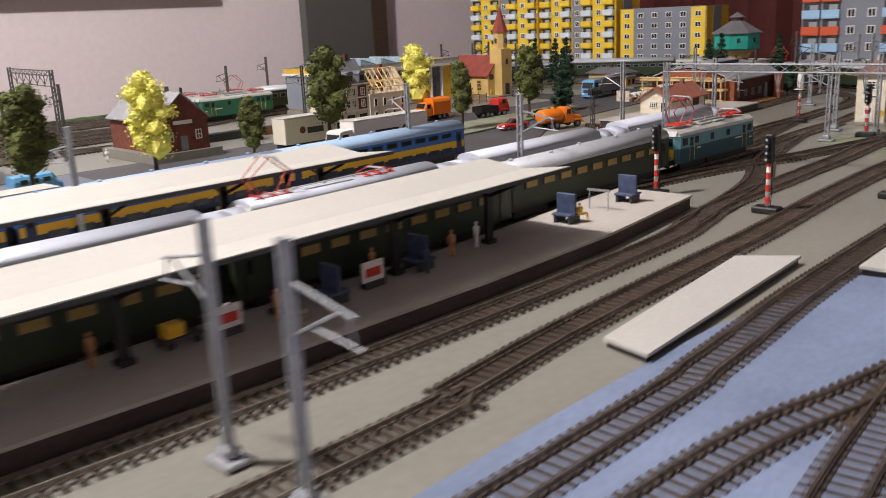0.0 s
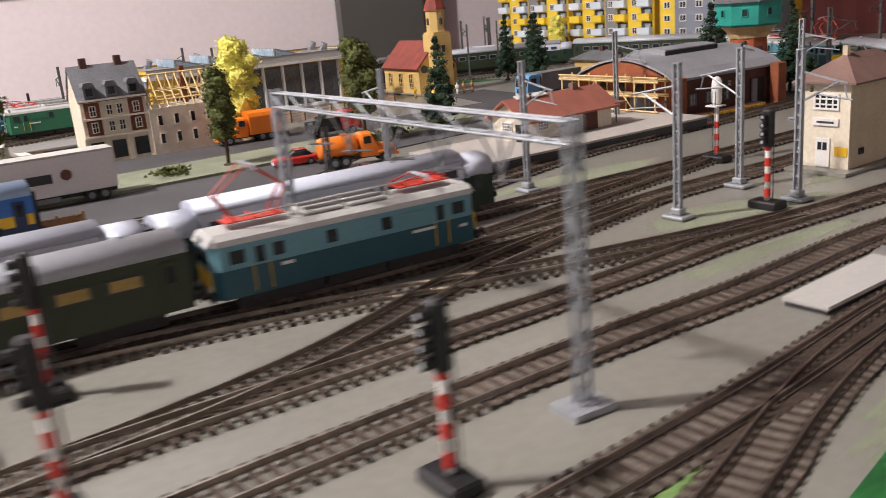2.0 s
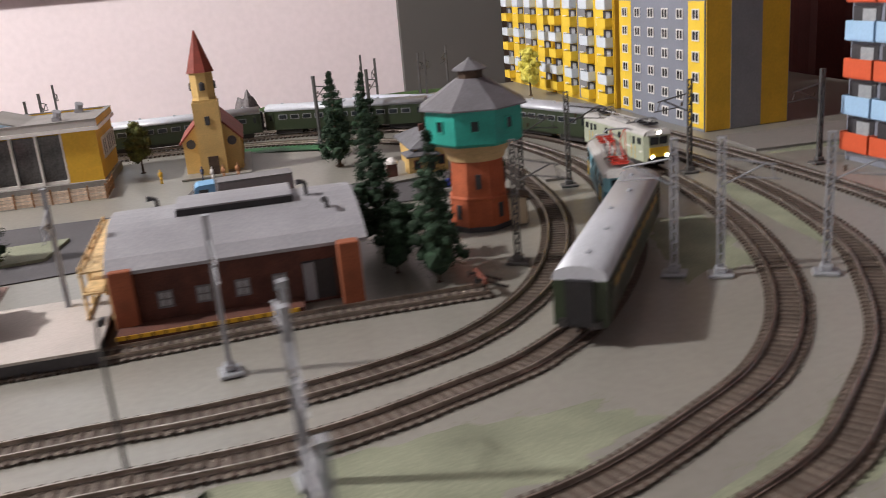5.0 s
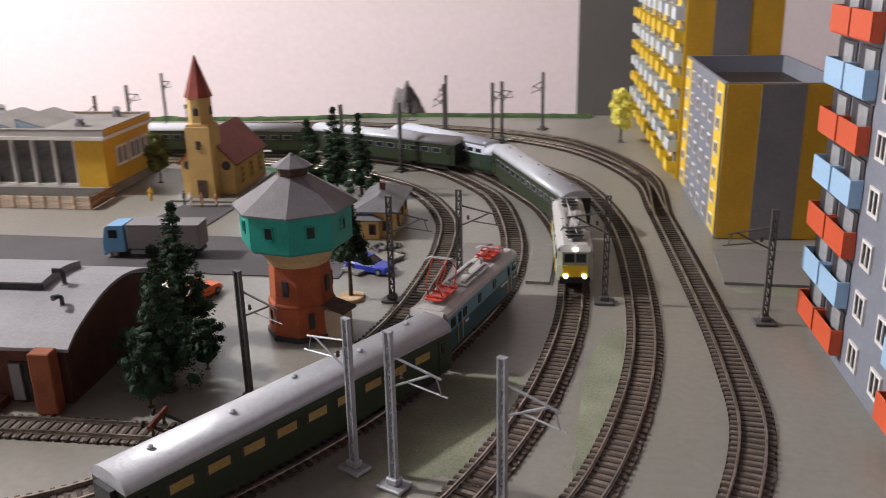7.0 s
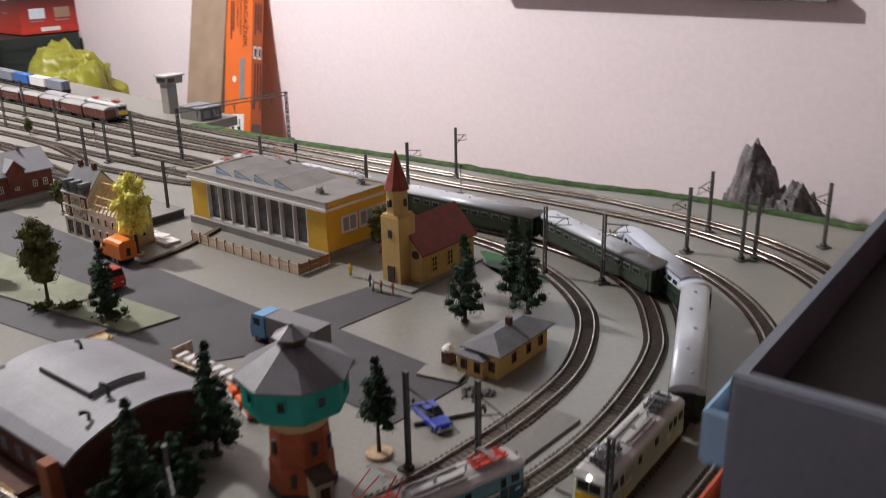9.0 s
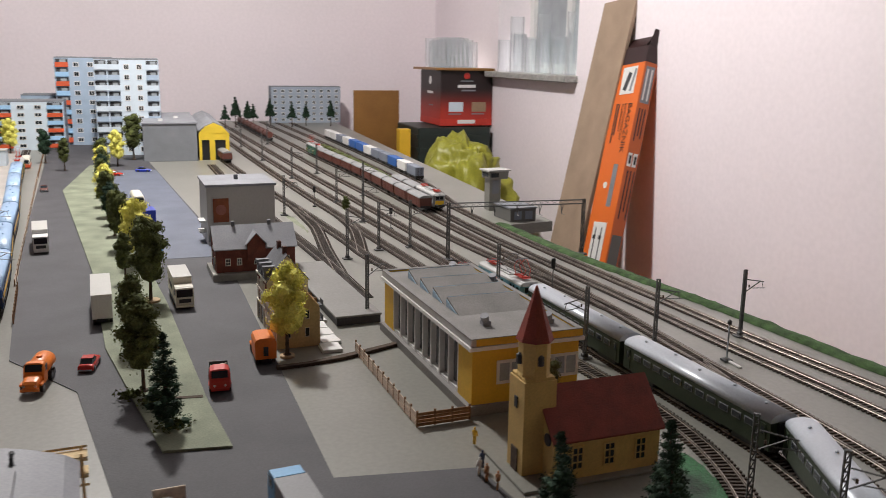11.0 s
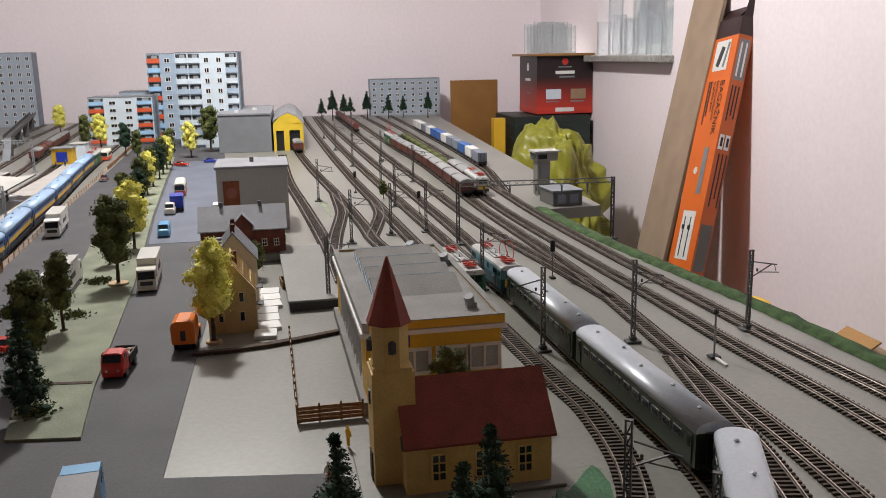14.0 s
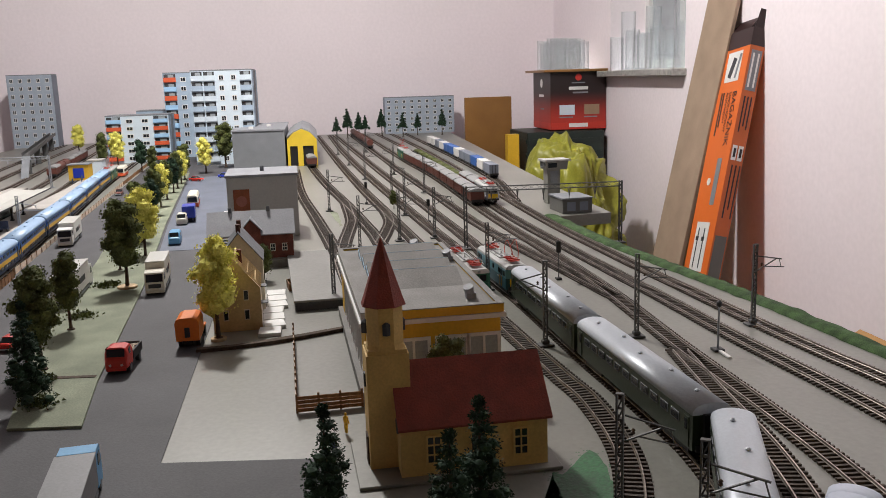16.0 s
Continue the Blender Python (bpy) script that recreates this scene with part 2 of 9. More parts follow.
def fade_print(name, low, high, z0, z1, rough):
    """Printed card whose ink fades upwards from one colour to another."""
    m = mat(name, low, rough, var=0.06, big=8)
    nt = m.node_tree
    p = nt.nodes["Principled BSDF"]
    old = p.inputs["Base Color"].links[0].from_socket
    co, sep = nt.nodes.new("ShaderNodeTexCoord"), nt.nodes.new("ShaderNodeSeparateXYZ")
    rg, mx = nt.nodes.new("ShaderNodeMapRange"), nt.nodes.new("ShaderNodeMix")
    rg.interpolation_type = "SMOOTHSTEP"
    rg.inputs["From Min"].default_value, rg.inputs["From Max"].default_value = z0, z1
    mx.data_type = "RGBA"
    nt.links.new(co.outputs["Object"], sep.inputs[0])
    nt.links.new(sep.outputs["Z"], rg.inputs["Value"])
    nt.links.new(rg.outputs["Result"], mx.inputs["Factor"])
    nt.links.new(old, mx.inputs["A"])
    mx.inputs["B"].default_value = (*high, 1)
    nt.links.new(mx.outputs["Result"], p.inputs["Base Color"])
    return m


M["box_fade"] = fade_print("red_to_black_printed_carton", (0.42, 0.03, 0.018), (0.018, 0.010, 0.010), 0.03, 0.2, 0.45)

# ---- shaping tools ----
def box(bm, x0, x1, y0, y1, z0, z1, bevel=0.0):
    vs = [bm.verts.new(p) for p in ((x0, y0, z0), (x1, y0, z0), (x1, y1, z0), (x0, y1, z0), (x0, y0, z1), (x1, y0, z1), (x1, y1, z1), (x0, y1, z1))]
    fs = [bm.faces.new([vs[i] for i in f]) for f in ((3, 2, 1, 0), (4, 5, 6, 7), (0, 1, 5, 4), (1, 2, 6, 5), (2, 3, 7, 6), (3, 0, 4, 7))]
    if bevel:
        es = list({e for f in fs for e in f.edges})
        bmesh.ops.bevel(bm, geom=es, offset=bevel, segments=1, affect="EDGES", clamp_overlap=True)
    return bm


def tube(bm, p, q, r0, r1=None, n=8, caps=True):
    """A round bar from p to q, tapering from r0 to r1."""
    r1 = r0 if r1 is None else r1
    p, q = Vector(p), Vector(q)
    turn = (q - p).to_track_quat("Z", "Y").to_matrix()
    rings = []
    for at, r in ((p, r0), (q, r1)):
        rings.append([bm.verts.new(at + turn @ Vector((r * math.cos(2 * math.pi * k / n), r * math.sin(2 * math.pi * k / n), 0))) for k in range(n)])
    for k in range(n):
        bm.faces.new((rings[0][k], rings[0][(k + 1) % n], rings[1][(k + 1) % n], rings[1][k]))
    if caps:
        bm.faces.new(rings[0][::-1])
        bm.faces.new(rings[1])
    return bm


def lathe(bm, profile, n=8, turn=0.0, centre=(0, 0)):
    """A turned body: profile of (radius, height) from the bottom up."""
    rings = []
    for r, z in profile:
        rings.append([bm.verts.new((centre[0] + r * math.cos(turn + 2 * math.pi * k / n), centre[1] + r * math.sin(turn + 2 * math.pi * k / n), z)) for k in range(n)])
    for a, b in zip(rings, rings[1:]):
        for k in range(n):
            bm.faces.new((a[k], a[(k + 1) % n], b[(k + 1) % n], b[k]))
    bm.faces.new(rings[0][::-1])
    bm.faces.new(rings[-1])
    return bm


def extrude(bm, outline, axis, a, b):
    """A bar with the closed outline: axis 'x' takes (y, z) pairs, 'y' takes (x, z), 'z' takes (x, y)."""
    def at(u, v, w):
        return {"x": (w, u, v), "y": (u, w, v), "z": (u, v, w)}[axis]
    lo, hi = [bm.verts.new(at(u, v, a)) for u, v in outline], [bm.verts.new(at(u, v, b)) for u, v in outline]
    n = len(outline)
    for k in range(n):
        bm.faces.new((lo[k], lo[(k + 1) % n], hi[(k + 1) % n], hi[k]))
    bm.faces.new(lo[::-1])
    bm.faces.new(hi)
    bmesh.ops.recalc_face_normals(bm, faces=bm.faces)
    return bm


def thing(name, x, y, z=0.0, rz=0.0, label="", category="", group="", kind=""):
    ob = new(name)
    ob.empty_display_size = 0.02
    ob.matrix_world = pose(x, y, z, 0, 0, rz)
    return tagged(ob, label, category, group, kind)


def part(name, bm, material, parent=None, label="", smooth=False, at=None):
    me = bpy.data.meshes.new(name)
    bm.to_mesh(me)
    bm.free()
    me.materials.append(M[material])
    if smooth == "sides":
        for p in me.polygons:
            p.use_smooth = abs(p.normal.x) < 0.5 and p.normal.z > -0.5
    elif smooth:
        me.polygons.foreach_set("use_smooth", [True] * len(me.polygons))
    ob = new(name, me)
    ob.parent = parent
    if at is not None:
        ob.matrix_basis = at if isinstance(at, Matrix) else Matrix.Translation(at)
    return tagged(ob, label)


def again(ob, at, parent=None):
    """Another piece on the same mesh."""
    o = new(ob.name.split(".")[0], ob.data)
    o.parent = ob.parent if parent is None else parent
    o.matrix_basis = at if isinstance(at, Matrix) else Matrix.Translation(at)
    if "label" in ob:
        o["label"] = ob["label"]
    return o


def B():
    return bmesh.new()


def structure(name, bm, material, label, category):
    return tagged(part(name, bm, material, label=label), "", category, "", "structure")


def curve_through(points, step):
    """Even points along a smooth line through the given ones."""
    p = np.array(points, float)
    p = np.vstack([2 * p[0] - p[1], p, 2 * p[-1] - p[-2]])
    out = []
    for a, b, c, d in zip(p, p[1:], p[2:], p[3:]):
        for s in np.linspace(0, 1, 24, endpoint=False):
            out.append(0.5 * (2 * b + (c - a) * s + (2 * a - 5 * b + 4 * c - d) * s * s + (3 * b - a - 3 * c + d) * s ** 3))
    out = np.array(out + [p[-2]])
    run = np.r_[0, np.cumsum(np.hypot(*np.diff(out, axis=0).T))]
    at = np.arange(0, run[-1], step)
    return np.c_[np.interp(at, run, out[:, 0]), np.interp(at, run, out[:, 1])]


def heading(points, k):
    a, b = points[max(0, k - 1)], points[min(len(points) - 1, k + 1)]
    return math.atan2(b[1] - a[1], b[0] - a[0])

# ---- room ----
FLOOR, CEIL = -0.85, 1.95
structure("floor", box(B(), -2.3, 6.4, -1.8, 3.95, FLOOR - 0.1, FLOOR), "floor", "dark brown boarded room floor", "floor")
structure("ceiling", box(B(), -2.3, 6.4, -1.8, 3.95, CEIL, CEIL + 0.1), "ceiling", "unseen ceiling, darkened to cut bounced light", "ceiling")
structure("wall_west", box(B(), -2.3, -2.1, -1.8, 3.95, FLOOR, CEIL), "wall", "pinkish white painted end wall", "wall")
structure("wall_east", box(B(), 6.2, 6.4, -1.8, 3.95, FLOOR, CEIL), "wall", "pinkish white painted end wall", "wall")
structure("wall_south", box(B(), -2.1, 6.2, -1.8, -1.6, FLOOR, CEIL), "wall", "pinkish white painted long wall", "wall")
WIN = ((-1.05, -0.15), (1.70, 2.66))
bm = B()
edge = -2.1
for a, b in WIN:
    box(bm, edge, a, 3.67, 3.95, FLOOR, CEIL)
    box(bm, a, b, 3.67, 3.95, FLOOR, 0.29)
    box(bm, a, b, 3.67, 3.95, 1.5, CEIL)
    edge = b
box(bm, edge, 6.2, 3.67, 3.95, FLOOR, CEIL)
structure("wall_north", bm, "wall", "pinkish white painted wall with two windows", "wall")
for n, (a, b) in enumerate(WIN):
    w = thing("window_%d" % (n + 1), (a + b) / 2, 3.85, 0.32, 0, "white-framed window with pale blind", "window", "", "structure")
    h = (b - a) / 2
    part("window_sill", box(B(), -h - 0.02, h + 0.02, -0.245, 0.02, -0.03, 0.0, 0.004), "granite", w, "speckled grey granite sill")
    bm = B()
    for x0, x1, z0, z1 in ((-h, -h + 0.05, 0, 1.2), (h - 0.05, h, 0, 1.2), (-h + 0.05, h - 0.05, 0, 0.05), (-h + 0.05, h - 0.05, 1.15, 1.2), (-0.025, 0.025, 0.05, 1.15)):
        box(bm, x0, x1, 0.0, 0.05, z0, z1)
    part("window_frame", bm, "white", w)
    for x0, x1 in ((-h + 0.05, -0.025), (0.025, h - 0.05)):
        part("pane", box(B(), x0, x1, 0.02, 0.03, 0.05, 1.15), "glass_pale", w)

# dark panel that leans on the wall, and the maroon cloth behind the town
p = thing("wall_panel", 3.195, 3.63, 0, 0, "tall dark grey board leaning on the wall", "board")
part("panel", box(B(), -0.15, 0.15, -0.02, 0.02, FLOOR, 1.35), "panel_dark", p)
part("edge_strip", box(B(), 0.152, 0.22, -0.025, 0.02, FLOOR, 1.35), "bark", p, "dark brown edge strip")
bm = B()
fold = [(3.72 + 0.03 * math.sin(k * 0.9) + 0.01 * math.sin(k * 2.3), 1.2 + k * 0.03) for k in range(72)]
extrude(bm, fold + [(x + 0.012, y) for x, y in fold[::-1]], "z", FLOOR, 1.5)
tagged(part("curtain", bm, "maroon"), "dark maroon cloth hanging in folds", "curtain")

# ---- table ----
TOP = [(-2.0, 0.58), (-0.2, 0.6), (0.1, 0.72), (3.64, 0.72), (3.64, 2.88), (2.75, 2.855), (2.49, 2.80), (2.2, 2.775), (1.77, 2.722), (1.41, 2.70), (1.39, 2.83), (0.9, 2.84), (-2.0, 2.97)]


def slab(points, z0, z1):
    return extrude(B(), points, "z", z0, z1)


table = thing("layout_table", 0, 0, 0, 0, "large grey painted baseboard table of the railway layout", "table", "", "structure")
part("baseboard", slab(TOP, -0.025, 0.0), "board", table)
bm = B()
for y in (0.8, 2.6):
    box(bm, -1.95, 3.6, y, y + 0.04, -0.1, -0.026)
part("beam", bm, "plank", table)
leg = part("leg", box(B(), -0.03, 0.03, -0.03, 0.03, FLOOR, -0.1), "plank", table, at=(-1.8, 0.86, 0))
for x in (-1.8, 0.0, 1.8, 3.5):
    for y in (0.86, 2.55):
        if (x, y) != (-1.8, 0.86):
            again(leg, (x, y, 0))


def patch(name, points, height, material, label, category):
    return structure(name, slab(points, 0.0002, height), material, label, category)


ROAD = [(-1.9, 1.43), (0.33, 1.57), (1.2, 1.622), (1.72, 1.662), (2.12, 1.70), (2.26, 1.79), (2.57, 1.842), (2.62, 1.935), (2.86, 1.94), (2.86, 2.055), (2.65, 2.057), (2.655, 2.185), (2.58, 2.175), (2.56, 2.035), (1.77, 2.025), (1.2, 2.005), (0.0, 1.9), (-1.9, 1.75)]
patch("road", ROAD, 0.0012, "asphalt", "dark grey painted road through the model town", "road")
patch("forecourt", [(0.2, 1.752), (1.264, 1.842), (1.58, 1.875), (1.58, 2.01), (1.2, 2.0), (0.2, 1.915)], 0.0018, "asphalt_blue", "bluish grey painted forecourt beside the road", "pavement")
patch("median", [(2.459, 1.882), (2.28, 1.848), (2.111, 1.817), (1.66, 1.78), (0.635, 1.656), (0.058, 1.70), (0.058, 1.733), (1.264, 1.837), (1.896, 1.902), (2.341, 1.935), (2.467, 1.95)], 0.004, "grass", "pale green grassed strip between the lanes", "verge")
patch("track_crossing", [(2.97, 1.95), (3.0, 1.95), (3.0, 2.06), (2.97, 2.06)], 0.003, "board_dark", "grey road panel between two tracks", "road")
patch("track_crossing", [(3.045, 1.95), (3.068, 1.95), (3.068, 2.06), (3.045, 2.06)], 0.003, "board_dark", "grey road panel between two tracks", "road")
patch("track_crossing", [(3.232, 1.97), (3.5, 1.97), (3.5, 2.07), (3.232, 2.07)], 0.003, "board_dark", "grey road beyond the outer track", "road")
patch("blue_ground", [(0.5, 0.78), (1.75, 0.78), (1.752, 1.062), (1.742, 1.098), (1.60, 1.118), (1.46, 1.112), (1.2, 1.095), (0.5, 1.07)], 0.0012, "blue_board", "blue painted part of the baseboard", "ground")
patch("front_green", [(1.756, 0.78), (1.762, 1.06), (1.90, 1.04), (1.98, 1.052), (2.072, 1.085), (2.149, 1.108), (2.25, 1.122), (2.46, 1.148), (2.6, 1.15), (2.75, 1.14), (2.9, 1.06), (3.3, 0.9), (3.3, 0.78)], 0.006, "green_paint", "bright green painted ground at the front", "ground")
for pts in ([(2.1, 1.102), (2.16, 1.128), (2.25, 1.148), (2.46, 1.174), (2.62, 1.18), (2.62, 1.14), (2.46, 1.14), (2.25, 1.115), (2.149, 1.1)], [(2.24, 1.345), (2.30, 1.335), (2.36, 1.328), (2.40, 1.336), (2.36, 1.36), (2.28, 1.372)], [(2.58, 1.38), (2.68, 1.368), (2.8, 1.38), (2.87, 1.43), (2.8, 1.445), (2.7, 1.43), (2.62, 1.41)],
            [(2.84, 1.30), (2.93, 1.335), (3.0, 1.40), (3.05, 1.46), (3.0, 1.44), (2.93, 1.385), (2.86, 1.345)], [(2.2, 1.263), (2.3, 1.272), (2.36, 1.28), (2.3, 1.286), (2.2, 1.276)],
            [(2.4, 1.36), (2.44, 1.355), (2.47, 1.36), (2.44, 1.375)], [(2.97, 1.60), (3.03, 1.62), (3.05, 1.75), (3.0, 1.74)], [(3.1, 1.62), (3.13, 1.7), (3.135, 1.85), (3.11, 1.8)], [(2.2, 1.518), (2.3, 1.508), (2.36, 1.50), (2.4, 1.53), (2.3, 1.54)],
            [(3.245, 1.95), (3.3, 1.95), (3.4, 1.98), (3.25, 1.965)], [(1.1, 2.20), (1.3, 2.215), (1.38, 2.225), (1.2, 2.222)], [(2.64, 2.35), (2.72, 2.33), (2.76, 2.30), (2.75, 2.36), (2.68, 2.39), (2.62, 2.385)]):
    ring = curve_through(pts + pts[:1], 0.006)
    cx, cy = ring.mean(axis=0)
    pts2 = [(x + (x - cx) * 0.3 * noise.noise((x * 45, y * 45, 2)) + 0.002 * noise.noise((x * 110, y * 110, 5)), y + (y - cy) * 0.3 * noise.noise((x * 45, y * 45, 2)) + 0.002 * noise.noise((x * 110, y * 110, 9))) for x, y in ring]
    z = 0.00005 + 0.000002 * len(pts)
    bm = B()
    bm.faces.new([bm.verts.new((x, y, z)) for x, y in pts2])
    bmesh.ops.triangulate(bm, faces=bm.faces[:])
    for x, y in pts2:
        for k in range(5):
            px, py = x + random.gauss(0, 0.004), y + random.gauss(0, 0.004)
            r, a = random.uniform(0.0004, 0.0012), random.uniform(0, 6.28)
            bm.faces.new([bm.verts.new((px + r * math.cos(a + q), py + r * math.sin(a + q), z + 0.00001 * (k + 1))) for q in (0, 1.9, 4.1)])
    bmesh.ops.recalc_face_normals(bm, faces=bm.faces[:])
    for face_ in bm.faces:
        if face_.normal.z < 0:
            face_.normal_flip()
    tagged(part("grass_patch", bm, "grass" if pts[0][0] != 2.64 else "green_paint"), "pale green scattered grass on the board", "grass", "", "stuff")
patch("green_patch", [(1.938, 1.108), (1.992, 1.118), (2.06, 1.13), (2.045, 1.121), (1.994, 1.094), (1.955, 1.084)], 0.0011, "grass_mid", "fresh green flocked ground between two tracks", "grass")
for pts, h, name, label in (([(1.539, 1.146), (1.534, 1.115), (1.748, 1.139), (1.722, 1.173)], 0.006, "white_slab", "plain white card slab beside the track"),
                            ([(1.744, 1.099), (1.746, 1.066), (1.84, 1.076), (1.89, 1.08), (1.94, 1.10), (1.90, 1.112), (1.835, 1.107)], 0.007, "white_slab", "plain pale card slab at the blue ground's edge"),
                            ([(2.196, 1.21), (2.282, 1.222), (2.284, 1.197), (2.199, 1.187)], 0.005, "white_slab", "plain white card slab between two tracks")):
    th = thing(name, 0, 0, 0, 0, label, "slab", "card slabs")
    cx, cy = sum(p[0] for p in pts) / len(pts), sum(p[1] for p in pts) / len(pts)
    # Dark inset edge puts the shade of the slab's sides into colour.
    part("core", slab([(x + (cx - x) * 0.03, y + (cy - y) * 0.1) for x, y in pts], 0.0003, h - 0.0021), "dark", th, "dark edge painted for the side's shade")
    part("top", slab(pts, h - 0.002, h), "white_card", th)
for pts in ([(2.26, 1.185), (2.30, 1.195), (2.36, 1.215), (2.31, 1.236), (2.285, 1.228), (2.285, 1.196)], [(2.41, 1.215), (2.5, 1.218), (2.5, 1.24), (2.42, 1.243)]):
    patch("path", pts, 0.0011, "board_dark", "darker grey painted path beside the track", "path")

# green flock strip along the wall side of the board
bm = B()
back = curve_through([(1.40, 2.693), (1.77, 2.715), (2.2, 2.768), (2.49, 2.793), (2.75, 2.846), (3.1, 2.855)], 0.012)
rows = []
for k, (x, y) in enumerate(back):
    h = 0.004 + 0.005 * noise.noise((x * 60, y * 60, 1)) ** 2 + 0.003 * noise.noise((x * 25, 3, 2))
    rows.append([bm.verts.new(v) for v in ((x, y - 0.022 - 0.004 * noise.noise((x * 40, 7, 3)), 0.0003), (x, y - 0.018, 0.002 + h * 0.6), (x, y - 0.01, 0.002 + h), (x, y + 0.004, 0.001 + h * 0.7), (x, y + 0.007, -0.012))])
for a, b in zip(rows, rows[1:]):
    for i in range(4):
        bm.faces.new((a[i], a[i + 1], b[i + 1], b[i]))
tagged(part("flock_strip", bm, "grass_strip", smooth=True), "strip of green flock along the board's edge", "grass", "", "stuff")

